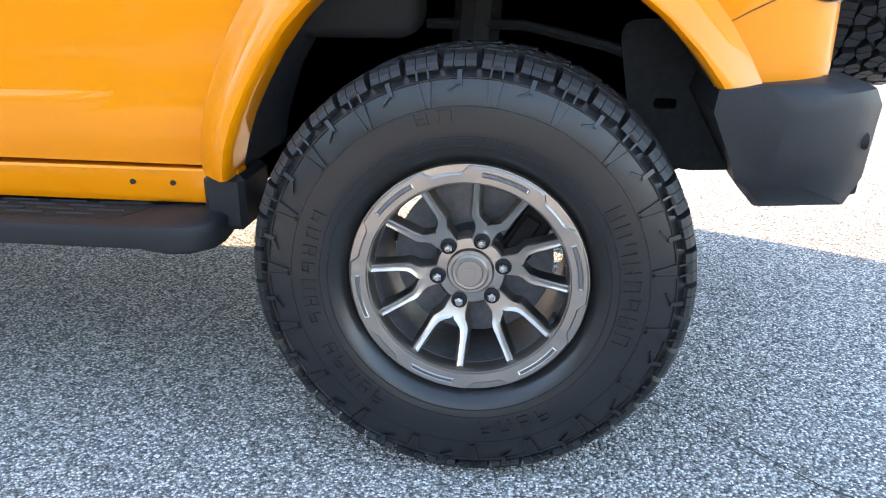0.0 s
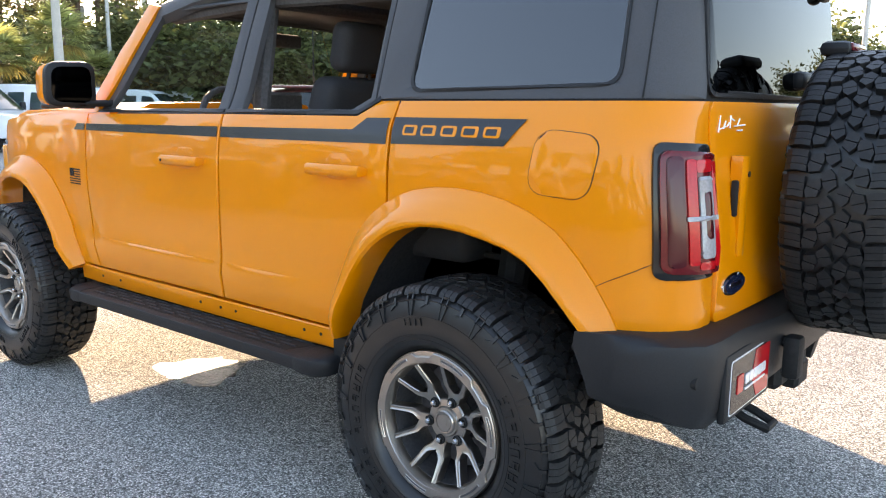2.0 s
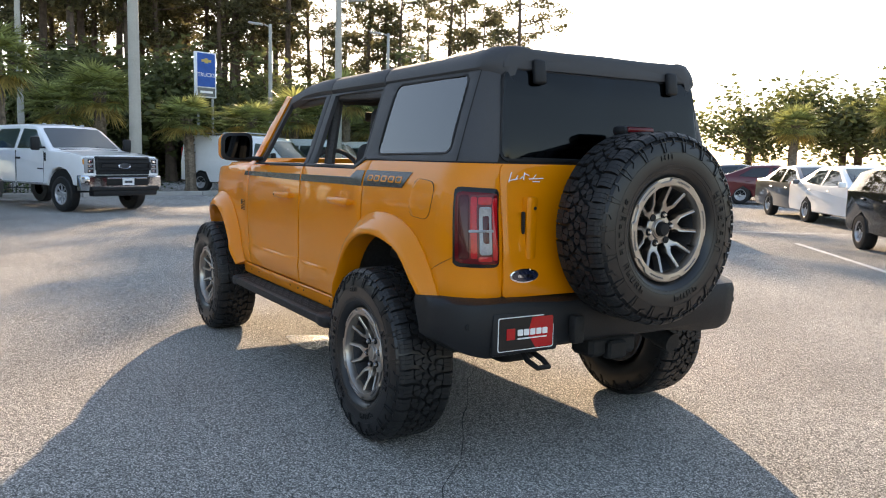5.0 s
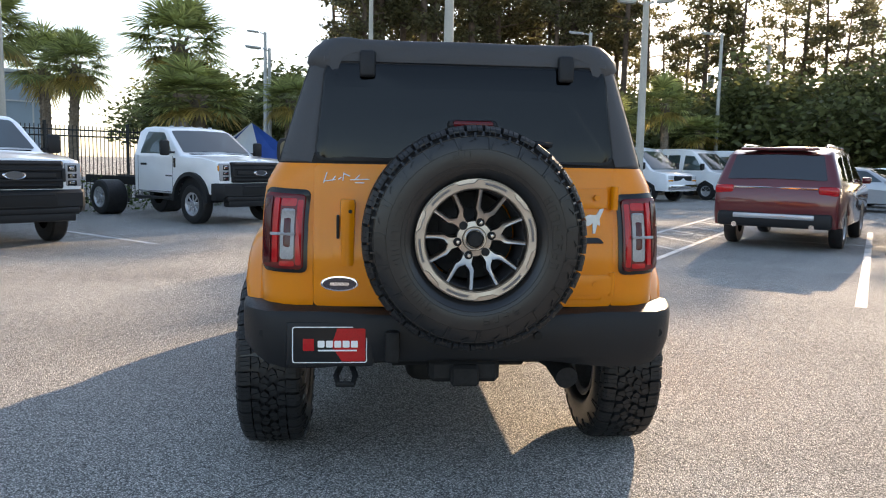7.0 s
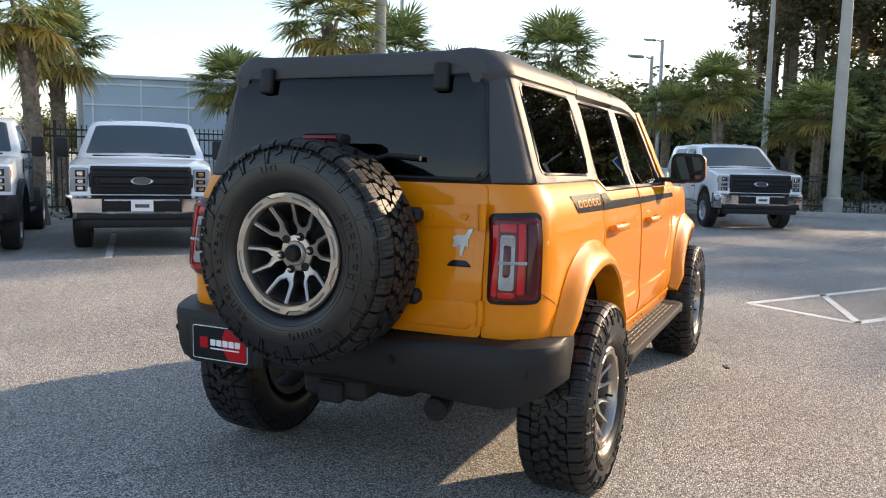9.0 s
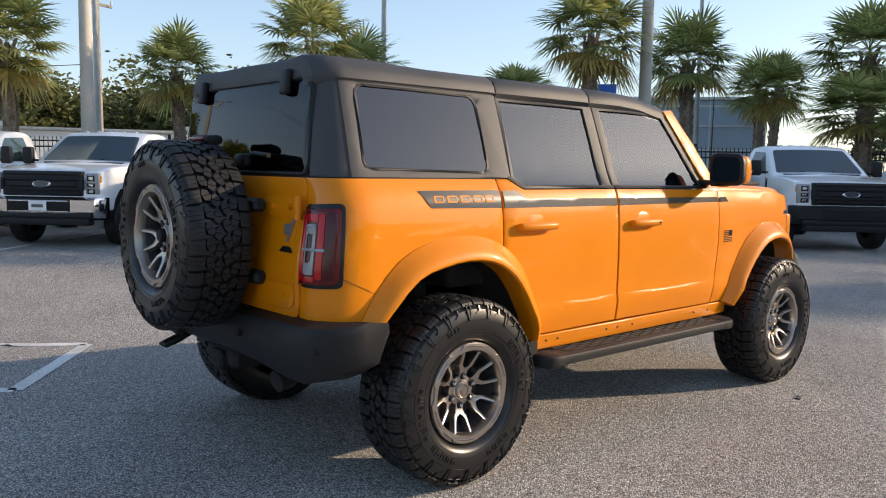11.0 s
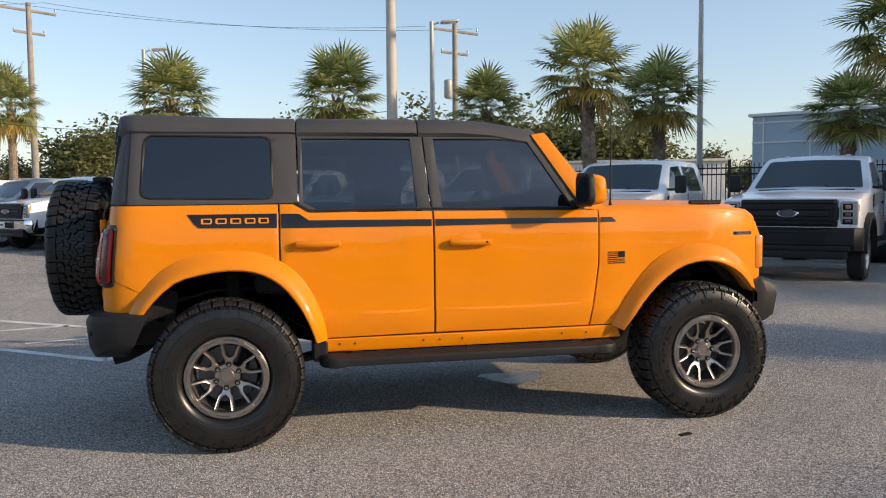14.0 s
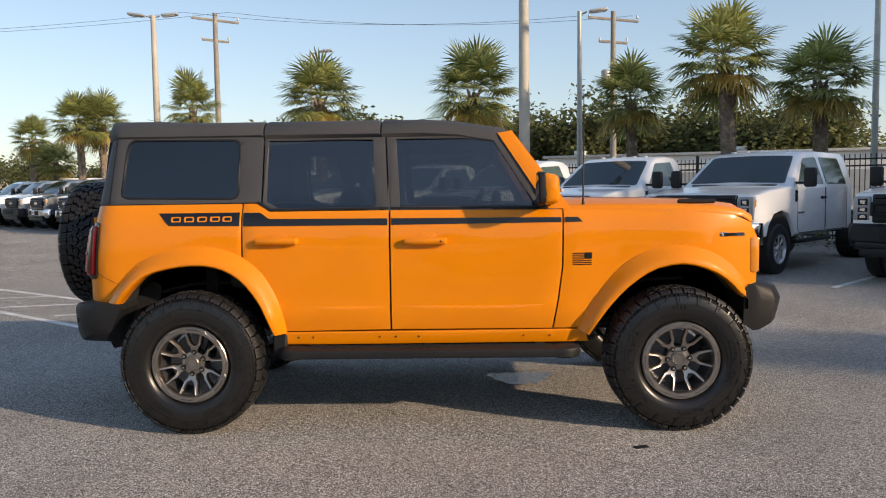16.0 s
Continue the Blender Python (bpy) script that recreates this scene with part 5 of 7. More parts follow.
# ---- background vehicles: x forward from the front axle, y left, z up ----
def road_wheel(parent, x, y, r, w, s, rim_mat, dual=False):
    bm = bmesh.new()
    prof = [(r * 0.58, 0.0), (r * 0.62, 0.012), (r * 0.80, 0.014), (r * 0.94, 0.004), (r, -0.03), (r, -w + 0.03), (r * 0.94, -w), (r * 0.5, -w)]
    lathe(bm, prof, 32)
    wheel_ = part("wheel", bm, TREAD, parent, "black road tyre")
    wheel_.matrix_basis = pose(x, y, r, 0, 0, 0 if s > 0 else 180)
    bm = bmesh.new()
    lathe(bm, [(0.0, -0.01), (r * 0.12, -0.01), (r * 0.16, -0.025), (r * 0.3, -0.06), (r * 0.5, -0.03), (r * 0.56, 0.006), (r * 0.6, 0.006), (r * 0.6, -0.02)], 32)
    for k in range(8):
        a = 2 * math.pi * k / 8
        box(bm, (r * 0.36 * math.sin(a), -0.03, r * 0.36 * math.cos(a)), (r * 0.10, 0.03, r * 0.36), Matrix.Rotation(a, 3, "Y"), 0.006)
    part("rim", bm, rim_mat, wheel_)
    return wheel_


def shell(profile, w, belt, roof_z, tumble, round_=0.06):
    """A car body: its side outline swept across, its edges eased and its sides leaning in above the belt."""
    bm = bmesh.new()
    cx = sum(p[0] for p in profile) / len(profile)
    cz = sum(p[1] for p in profile) / len(profile)
    rings = []
    for y, k in ((-1, round_), (-0.985, round_ * 0.45), (-0.95, round_ * 0.12), (-0.86, 0), (0, -0.01), (0.86, 0), (0.95, round_ * 0.12), (0.985, round_ * 0.45), (1, round_)):
        ring = []
        for x, z in profile:
            d = Vector((cx - x, cz - z))
            d = d.normalized() * min(k, d.length) if k > 0 else Vector((0, 0))
            zz = z + d.y
            zz += 0.035 * (1 - y * y) if zz > 0.7 else 0
            x = x + (0.05 * (1 - y * y) * (1 if x > cx else -1) if abs(x - cx) > 1.6 else 0)
            ring.append(Vector((x + d.x, y * w, zz)))
        rings.append(ring)
    loft(bm, rings)
    bmesh.ops.bisect_plane(bm, geom=bm.verts[:] + bm.edges[:] + bm.faces[:], dist=1e-6, plane_co=(0, 0, belt), plane_no=(0, 0, 1))
    for v in bm.verts:
        v.co.y *= 1 - tumble * max(0, (v.co.z - belt) / (roof_z - belt))
    return bm


def side_pane(parent, outline, w, belt, roof_z, tumble, s, mat=SHADED, out=0.006, name="side_window"):
    def at(x, z, d):
        return Vector((x, s * (w * (1 - tumble * max(0, (z - belt) / (roof_z - belt))) + out - d), z))
    return part(name, sheet(rounded(outline, 0.04, 3), at, 0.012, du=2, dv=0.2), mat, parent, "dark window glass")


def cross_pane(parent, p0, p1, w0, w1, out, mat, name="windscreen"):
    """A screen across the car, from the low point p0 to the high point p1 of the outline."""
    a, b = Vector(p0), Vector(p1)
    n = Vector((-(b - a).y, (b - a).x)).normalized() * out
    bm = bmesh.new()
    o = rounded([(-w0, 0.0), (w0, 0.0), (w1, 1.0), (-w1, 1.0)], 0.06, 3)
    def at(u, v, d):
        q = a.lerp(b, v) + n * (1 - d / 0.01 if d else 1)
        bow = 0.05 * (1 - (u / 0.95) ** 2) if q.x < -3.1 else 0.0
        bow -= 0.06 * (1 - (u / 0.95) ** 2) if q.x > -0.25 else 0.0
        return Vector((q.x - bow, u, q.y + 0.036 * (1 - (u / 0.95) ** 2)))
    sheet(o, at, 0.012, du=0.3, dv=0.5, bm=bm)
    return part(name, bm, mat, parent, "dark window glass")


def block(name, parent, mat, c, s, bevel=0.02, label="", rot=None):
    bm = bmesh.new()
    box(bm, c, s, rot, bevel, 2 if bevel > 0.015 else 1)
    return part(name, bm, mat, parent, label)


def build_truck(m, label, paint=WHITE, crew=False, chrome=False, flares=True, bed=False, group="row of white trucks", tag=False):
    t = thing("pickup_truck", m, label, "truck", group)
    back = -3.15 if crew else -2.15
    w, belt, roof_z, tum = 1.0, 1.40, 2.03, 0.19
    prof = [(0.90, 0.62), (0.93, 0.95), (0.90, 1.22), (0.84, 1.30), (0.40, 1.37), (-0.42, 1.43), (-1.10, 1.93), (-1.30, 2.01), (-1.7, 2.04), (back + 0.15, 2.02), (back, 1.93), (back - 0.02, 1.42), (back, 0.62), (-0.55, 0.58), (-0.48, 0.80), (-0.30, 0.97), (0.0, 1.03), (0.30, 0.97), (0.48, 0.80), (0.55, 0.62)]
    body = part("cab", shell(prof, w, belt, roof_z, tum), paint, t)
    cross_pane(body, (-0.47, 1.47), (-1.10, 1.93), 0.86, 0.73, 0.012, SHADED)
    for s in (1, -1):
        f = [(-0.70, 1.45), (-1.17, 1.90), (-1.80, 1.93), (-1.92, 1.45)] if not crew else [(-0.70, 1.45), (-1.17, 1.90), (-1.72, 1.93), (-1.80, 1.45)]
        side_pane(body, f, w, belt, roof_z, tum, s)
        if crew:
            side_pane(body, [(-1.92, 1.45), (-1.86, 1.93), (-2.75, 1.92), (-2.85, 1.45)], w, belt, roof_z, tum, s)
        # towing mirror on two arms
        mir = block("door_mirror", body, PLASTIC, (-0.62, s * 1.22, 1.57), (0.12, 0.20, 0.32), 0.04, "tall black towing mirror")
        block("mirror_arm", mir, PLASTIC, (-0.64, s * 1.06, 1.48), (0.06, 0.22, 0.04), 0.01)
        block("mirror_glass", mir, CHROME, (-0.685, s * 1.22, 1.59), (0.006, 0.15, 0.22), 0.0)
        block("door_handle", body, PLASTIC, (-1.75, s * 1.005, 1.22), (0.2, 0.05, 0.045), 0.012, "black door handle")
        # headlight: dark housing, two stacked clear lamps, a bright surround and an amber marker
        head = block("headlight", body, GREY_LENS, (0.865, s * 0.86, 1.09), (0.14, 0.25, 0.36), 0.03, "tall clear headlight with stacked lamps")
        for z, h in ((1.185, 0.11), (1.07, 0.08), (0.965, 0.09)):
            block("reflector", head, BLACK_GLOSS, (0.925, s * 0.845, z), (0.03, 0.15, h), 0.012, "dark lamp recess")
            block("lamp_lens", head, CHROME, (0.934, s * 0.845, z), (0.03, 0.09, h * 0.6), 0.012, "bright projector lamp")
        block("lamp_insert", head, AMBER, (0.85, s * 0.975, 1.17), (0.10, 0.04, 0.12), 0.01, "amber marker")
        # door seams, wing vent and the plain bar of small writing on the door
        rear = -2.86 if crew else -1.98
        for x0, x1 in ((-0.66, -1.84), (-1.86, rear)) if crew else ((-0.66, rear),):
            bm = bmesh.new()
            edge = [(x0, 1.40), (x0 - 0.02, 0.70), (x0 - 0.08, 0.64), (x1, 0.64), (x1, 1.40)]
            tube(bm, [(x, s * 1.0, z) for x, z in edge], 0.006, 4)
            part("door_seam", bm, DARK, body, "dark shut line of the door")
        block("wing_vent", body, BLACK_GLOSS, (-0.60, s * 1.002, 1.26), (0.07, 0.02, 0.20), 0.008, "black wing vent")
        block("door_writing", body, GREY_PAINT, (-0.82, s * 1.001, 0.98), (0.24, 0.006, 0.03), 0.0, "grey bar of small writing")
        if flares:
            bm = bmesh.new()
            rings = []
            for k in range(13):
                a = math.pi * k / 12
                rings.append([Vector((q * math.cos(a) * r_, s * y, 0.46 + math.sin(a) * r_ * 1.0)) for q, r_, y in ((1, 0.62, 0.98), (1, 0.62, 1.075), (1, 0.54, 1.085), (1, 0.52, 0.98))])
            loft(bm, rings)
            part("wheel_flare", bm, PLASTIC, t, "black wheel-arch flare")
        # solid dark block fills the arch in place of a shaded, open wheel well
        bm = bmesh.new()
        prism(bm, [(0.53 * math.cos(math.pi * k / 10), 0.46 + 0.53 * math.sin(math.pi * k / 10)) for k in range(11)], lambda x, z, d: Vector((x, s * d, z)), (0.60, 0.97))
        part("wheel_housing", bm, DARK, t)
        road_wheel(t, 0.0, s * 1.0, 0.41, 0.24, s, SILVER)
        if not bed:
            road_wheel(t, -4.0 if crew else -3.6, s * 1.03, 0.41, 0.50, s, SILVER)
            bm = bmesh.new()
            box(bm, (back - 1.5, s * 0.43, 0.80), (3.2, 0.08, 0.2), None, 0.01)
            part("frame_rail", bm, DARK, t, "black bare chassis rail")
            block("step", t, PLASTIC, (-1.3, s * 0.98, 0.50), (1.5, 0.14, 0.06), 0.02, "black side step")
        else:
            road_wheel(t, -3.9, s * 1.0, 0.41, 0.24, s, SILVER)
    if not bed:
        block("fuel_tank", t, DARK, (back - 0.9, 0.3, 0.68), (0.9, 0.4, 0.35), 0.05, "black tank between the rails")
        block("cross_member", t, DARK, (back - 2.4, 0, 0.8), (0.12, 0.9, 0.16), 0.02)
    else:
        bm = shell([(back - 0.05, 0.70), (back - 0.05, 1.40), (back - 2.0, 1.40), (back - 2.02, 0.70)], 0.99, 1.4, 2.0, 0.1, 0.04)
        part("cargo_bed", bm, paint, t)
    # grille: frame, deep bars, a bright oval
    g = block("grille", t, PLASTIC, (0.90, 0, 1.09), (0.12, 1.42, 0.42), 0.03, "black barred grille")
    for z, h, wide in ((1.255, 0.05, 1.36), (1.165, 0.05, 1.46), (1.085, 0.10, 1.20), (1.005, 0.05, 1.46), (0.93, 0.04, 1.30)):
        block("grille_bar", g, PLASTIC, (0.955, 0, z), (0.06, wide, h), 0.015)
    for s in (1, -1):
        block("grille_bracket", g, PLASTIC, (0.955, s * 0.70, 1.085), (0.07, 0.06, 0.21), 0.02, "black bracket at the grille's end")
    bm = bmesh.new()
    lathe(bm, [(0.0, 0.012), (0.10, 0.012), (0.115, 0.02), (0.13, 0.0)], 28)
    bmesh.ops.transform(bm, matrix=pose(0.985, 0, 1.085, 0, 0, -90) @ Matrix.Diagonal((1.3, 1, 0.52, 1)), verts=bm.verts)
    part("oval_badge", bm, CHROME, g, "bright oval badge")
    bm = bmesh.new()
    lathe(bm, [(0.0, 0.004), (0.098, 0.004), (0.10, 0.0)], 28)
    bmesh.ops.transform(bm, matrix=pose(0.998, 0, 1.085, 0, 0, -90) @ Matrix.Diagonal((1.3, 1, 0.52, 1)), verts=bm.verts)
    part("badge_face", bm, GREY_PAINT, g, "dark badge face")
    bm = bmesh.new()
    loft(bm, [[Vector((0.72 + k * dx, y, z)) for dx, z in ((0.0, 0.52), (0.0, 0.86), (0.28, 0.87), (0.36, 0.82), (0.36, 0.62), (0.26, 0.52))] for y, k in ((-1.05, 0.5), (-0.95, 0.9), (-0.5, 1.05), (0.5, 1.05), (0.95, 0.9), (1.05, 0.5))])
    bumper = part("front_bumper", bm, CHROME if chrome else PLASTIC, t, "chrome front bumper" if chrome else "black front bumper")
    block("bumper_slot", bumper, DARK, (1.07, 0, 0.73), (0.06, 1.12, 0.22), 0.02, "dark air slot")
    block("slot_bar", bumper, CHROME if chrome else PLASTIC, (1.08, 0, 0.80), (0.06, 1.06, 0.04), 0.015, "bar across the air slot")
    block("skid_band", bumper, PLASTIC, (0.99, 0, 0.56), (0.16, 1.80, 0.10), 0.03, "black band below the bumper")
    block("air_dam", bumper, PLASTIC, (0.94, 0, 0.46), (0.2, 1.7, 0.14), 0.03, "black air dam")
    if chrome:
        block("number_plate", bumper, WHITE, (1.115, 0, 0.72), (0.01, 0.31, 0.16), 0.0, "white plate with plain bars")
        block("plate_bar", bumper, GREY_PAINT, (1.122, 0, 0.72), (0.006, 0.2, 0.05), 0.0)
    for y in (-0.5, -0.25, 0, 0.25, 0.5):
        block("roof_marker", body, CLEAR_LENS, (-1.42, y, 2.045), (0.1, 0.07, 0.04), 0.012, "small roof marker lamp")
    block("wiper_cowl", body, PLASTIC, (-0.40, 0, 1.445), (0.16, 1.5, 0.03), 0.01)
    if tag:
        block("window_sticker", body, material("yellow_paper", (0.75, 0.62, 0.02), 0.7), (-0.66, 0.62, 1.60), (0.12, 0.2, 0.02), 0.0, "yellow windscreen sticker", Matrix.Rotation(radians(38), 3, "Y"))
    return t


ROW = Vector((-2.06, 1.83))
first = Vector((8.8, 6.2))
specs = [dict(flares=True), dict(crew=True, chrome=True, flares=False, tag=True), dict(flares=True), dict(chrome=True, flares=False), dict(flares=True), dict(crew=True, flares=True), dict(flares=True), dict(crew=True, chrome=True, flares=False, bed=True),
         dict(crew=True, flares=False, bed=True, paint=SILVER), dict(crew=True, flares=False, bed=True), dict(crew=True, chrome=True, flares=False, bed=True), dict(crew=True, chrome=True, flares=False, bed=True, paint=GREY_PAINT),
         dict(crew=True, flares=False, bed=True, paint=SILVER), dict(crew=True, flares=False, bed=True), dict(flares=True)]
truck_label = {0: "white single-cab chassis truck with black bumper and flares", 1: "white crew-cab chassis truck with a chrome front bumper"}
for k, spec in enumerate(specs):
    p = first + ROW * k + Vector((-0.65 if k else 0.0, 0.0))
    words = truck_label[1 if spec.get("chrome") else 0]
    if spec.get("bed"):
        words = {SILVER: "silver", GREY_PAINT: "slate grey"}.get(spec.get("paint"), "white") + " crew-cab pickup parked in the truck row"
    build_truck(on_ground(p.x, p.y, 225 + (k * 37 % 5) - 2), words, **spec)
build_truck(on_ground(13.7, 3.4, 227), "white single-cab chassis truck with black bumper and flares", flares=True)
build_truck(on_ground(17.3, -0.2, 206), "white crew-cab pickup with a chrome front bumper", crew=True, chrome=True, flares=False, bed=True)


def build_van(m, label, dark_nose=False, rack=False):
    t = thing("cargo_van", m, label, "van", "row of white vans")
    w, belt, roof_z, tum = 0.99, 1.15, 2.06, 0.13
    prof = [(0.86, 0.42), (0.92, 0.62), (0.88, 0.98), (0.80, 1.06), (0.15, 1.18), (-0.62, 1.90), (-0.80, 2.02), (-1.3, 2.08), (-4.15, 2.08), (-4.28, 2.0), (-4.34, 1.1), (-4.34, 0.45), (-3.85, 0.38), (-3.78, 0.62), (-3.5, 0.82), (-3.2, 0.76), (-3.02, 0.38), (-0.45, 0.36), (-0.40, 0.6), (0, 0.82), (0.38, 0.62), (0.45, 0.42)]
    body = part("body", shell(prof, w, belt, roof_z, tum), WHITE, t)
    cross_pane(body, (0.12, 1.22), (-0.60, 1.88), 0.84, 0.74, 0.045, SHADED)
    for s in (1, -1):
        side_pane(body, [(-0.15, 1.20), (-0.62, 1.78), (-1.05, 1.82), (-1.10, 1.20)], w, belt, roof_z, tum, s)
        side_pane(body, [(-1.30, 1.25), (-1.28, 1.82), (-1.85, 1.82), (-1.88, 1.25)], w, belt, roof_z, tum, s)
        side_pane(body, [(-1.95, 1.25), (-1.93, 1.82), (-2.4, 1.82), (-2.42, 1.25)], w, belt, roof_z, tum, s)
        block("door_mirror", body, PLASTIC, (-0.1, s * 1.15, 1.36), (0.12, 0.2, 0.26), 0.04, "black mirror")
        block("headlight", body, CLEAR_LENS, (0.88, s * 0.78, 0.94), (0.1, 0.3, 0.13), 0.03, "clear headlight")
        block("indicator", body, AMBER, (0.89, s * 0.78, 0.82), (0.08, 0.3, 0.07), 0.02, "amber lamp")
        block("door_handle", body, PLASTIC, (-1.15, s * 0.985, 1.08), (0.05, 0.04, 0.13), 0.01)
        block("tail_lamp", body, RED_LENS, (-4.3, s * 0.88, 1.45), (0.08, 0.12, 0.4), 0.03, "red tail lamp")
        for x in (0.0, -3.43):
            # dark block stands in for the shaded hollow of the wheel arch
            bm = bmesh.new()
            prism(bm, [(x + 0.44 * math.cos(math.pi * k / 10), 0.36 + 0.44 * math.sin(math.pi * k / 10)) for k in range(11)], lambda u, z, d: Vector((u, s * d, z)), (0.6, 0.955))
            part("wheel_housing", bm, DARK, t)
            road_wheel(t, x, s * 0.97, 0.365, 0.24, s, SILVER)
    block("grille", body, PLASTIC, (0.90, 0, 0.90), (0.08, 1.2, 0.2), 0.03, "black grille")
    block("front_bumper", body, PLASTIC if dark_nose else CHROME, (0.93, 0, 0.58), (0.16, 1.84, 0.2), 0.05, "front bumper")
    block("rear_bumper", body, PLASTIC, (-4.38, 0, 0.52), (0.12, 1.8, 0.16), 0.04, "black rear bumper")
    if rack:
        bm = bmesh.new()
        for x in (-1.5, -2.5, -3.6):
            tube(bm, [(x, -0.82, 2.06), (x, -0.82, 2.18), (x, 0.82, 2.18), (x, 0.82, 2.06)], 0.025, 6)
        part("roof_rack", bm, GALV, body, "pale roof rack")
    return t


for k in range(6):
    p = Vector((24.1, -7.7)) + Vector((2.04, -3.2)) * k
    build_van(on_ground(p.x, p.y, 216), "white cargo van with dark windows" + (" and a roof rack" if k == 0 else ""), dark_nose=k > 1, rack=k == 0)

# box trailer behind the vans
t = thing("box_trailer", on_ground(41.0, -19.7, -25), "long white box trailer behind the vans", "trailer")
bm = bmesh.new()
box(bm, (0, 0, 2.1), (9.0, 2.4, 2.6), None, 0.05)
part("cargo_box", bm, WALL_WHITE, t)
block("underframe", t, DARK, (0, 0, 0.75), (8.6, 1.2, 0.2), 0.02)
for x in (-3, -2):
    for s in (1, -1):
        road_wheel(t, x, s * 1.1, 0.45, 0.3, s, SILVER)


def build_car_small(name, m, label, category, paint, prof, w, belt, roof_z, tum, wb, r, panes, screens, front, tail, rim=SILVER, extra=None, lamp=True):
    t = thing(name, m, label, category)
    body = part("body", shell(prof, w, belt, roof_z, tum, 0.08), paint, t)
    for a, b, w0, w1, nm in screens:
        cross_pane(body, a, b, w0, w1, 0.012 if nm == "windscreen" else -0.035, SHADED, nm)
    for s in (1, -1):
        for o in panes:
            side_pane(body, o, w, belt, roof_z, tum, s)
        for x in (0.0, -wb):
            # dark half-disc in the arch, standing for the shade round the wheel
            bm = bmesh.new()
            prism(bm, [(x + (r + 0.07) * math.cos(math.pi * k / 10), r + (r + 0.07) * math.sin(math.pi * k / 10)) for k in range(11)], lambda u, z, d: Vector((u, s * d, z)), (0.55, w - 0.03))
            part("wheel_housing", bm, DARK, t)
            road_wheel(t, x, s * (w - 0.015), r, 0.21, s, rim)
        block("door_mirror", body, paint, (-0.55, s * (w + 0.08), belt + 0.06), (0.12, 0.17, 0.13), 0.04)
        if lamp:
            block("headlight", body, CLEAR_LENS, (front[0] - 0.16, s * (w - 0.22), front[1]), (0.30, 0.26, 0.12), 0.04, "clear headlight", Matrix.Rotation(radians(-12 * s), 3, "Z"))
        block("tail_lamp", body, RED_LENS, (tail[0] + 0.07, s * (w - 0.17), tail[1]), (0.18, 0.32, 0.16), 0.04, "red tail lamp")
        for x in (-0.95, -0.95 - (wb - 0.95) * 0.6):
            block("door_handle", body, paint, (x - 0.5, s * (w + 0.004), belt - 0.12), (0.16, 0.04, 0.03), 0.01)
    block("number_plate", body, WHITE, (tail[0] - 0.015, 0, tail[1] - 0.12), (0.012, 0.32, 0.16), 0.0, "plate with plain bars")
    block("plate_bar", body, GREY_PAINT, (tail[0] - 0.024, 0, tail[1] - 0.12), (0.006, 0.22, 0.05), 0.0)
    if extra:
        extra(t, body)
    return t


def suv_extra(t, body):
    block("rear_bumper", body, PLASTIC, (-3.98, 0, 0.52), (0.16, 1.84, 0.26), 0.06, "black lower bumper")
    block("bumper_trim", body, SILVER, (-4.06, 0, 0.58), (0.05, 1.3, 0.09), 0.02, "silver bumper trim")
    block("chrome_strip", body, CHROME, (-3.985, 0, 1.06), (0.03, 1.35, 0.035), 0.008, "chrome strip")
    block("spoiler", body, RED_PAINT, (-3.72, 0, 1.72), (0.28, 1.25, 0.05), 0.02)
    for s in (1, -1):
        bm = bmesh.new()
        tube(bm, [(-1.2, s * 0.68, 1.76), (-1.3, s * 0.68, 1.80), (-3.2, s * 0.68, 1.80), (-3.35, s * 0.68, 1.75)], 0.02)
        part("roof_rail", bm, CHROME, body, "bright roof rail")
        bm = bmesh.new()
        tube(bm, [(-3.95, s * 0.62, 0.42), (-4.08, s * 0.62, 0.42)], 0.045, 12)
        part("exhaust_tip", bm, CHROME, body, "round chrome exhaust tip")


suv_prof = [(0.92, 0.42), (0.95, 0.80), (0.88, 0.98), (0.2, 1.10), (-0.45, 1.16), (-1.25, 1.66), (-1.5, 1.72), (-2.5, 1.76), (-3.5, 1.70), (-3.72, 1.62), (-3.92, 1.12), (-3.98, 0.95), (-4.0, 0.60), (-3.92, 0.40), (-3.28, 0.36), (-3.2, 0.6), (-2.86, 0.80), (-2.5, 0.6), (-2.42, 0.36), (-0.45, 0.34), (-0.35, 0.6), (0, 0.78), (0.36, 0.6), (0.44, 0.40)]
build_car_small("suv", on_ground(12.1, -8.9, -38), "maroon family SUV with dark windows, seen from behind", "car", RED_PAINT, suv_prof, 1.0, 1.12, 1.76, 0.2, 2.86, 0.38,
                [[(-0.75, 1.18), (-1.28, 1.60), (-1.85, 1.64), (-1.95, 1.16)], [(-2.03, 1.16), (-1.95, 1.65), (-2.75, 1.64), (-2.85, 1.16)], [(-2.95, 1.18), (-2.85, 1.63), (-3.45, 1.56), (-3.6, 1.22)]],
                [((-0.48, 1.20), (-1.22, 1.64), 0.84, 0.74, "windscreen"), ((-3.90, 1.18), (-3.72, 1.60), 0.80, 0.70, "rear_window")], (0.95, 0.82), (-3.98, 1.02), extra=suv_extra)

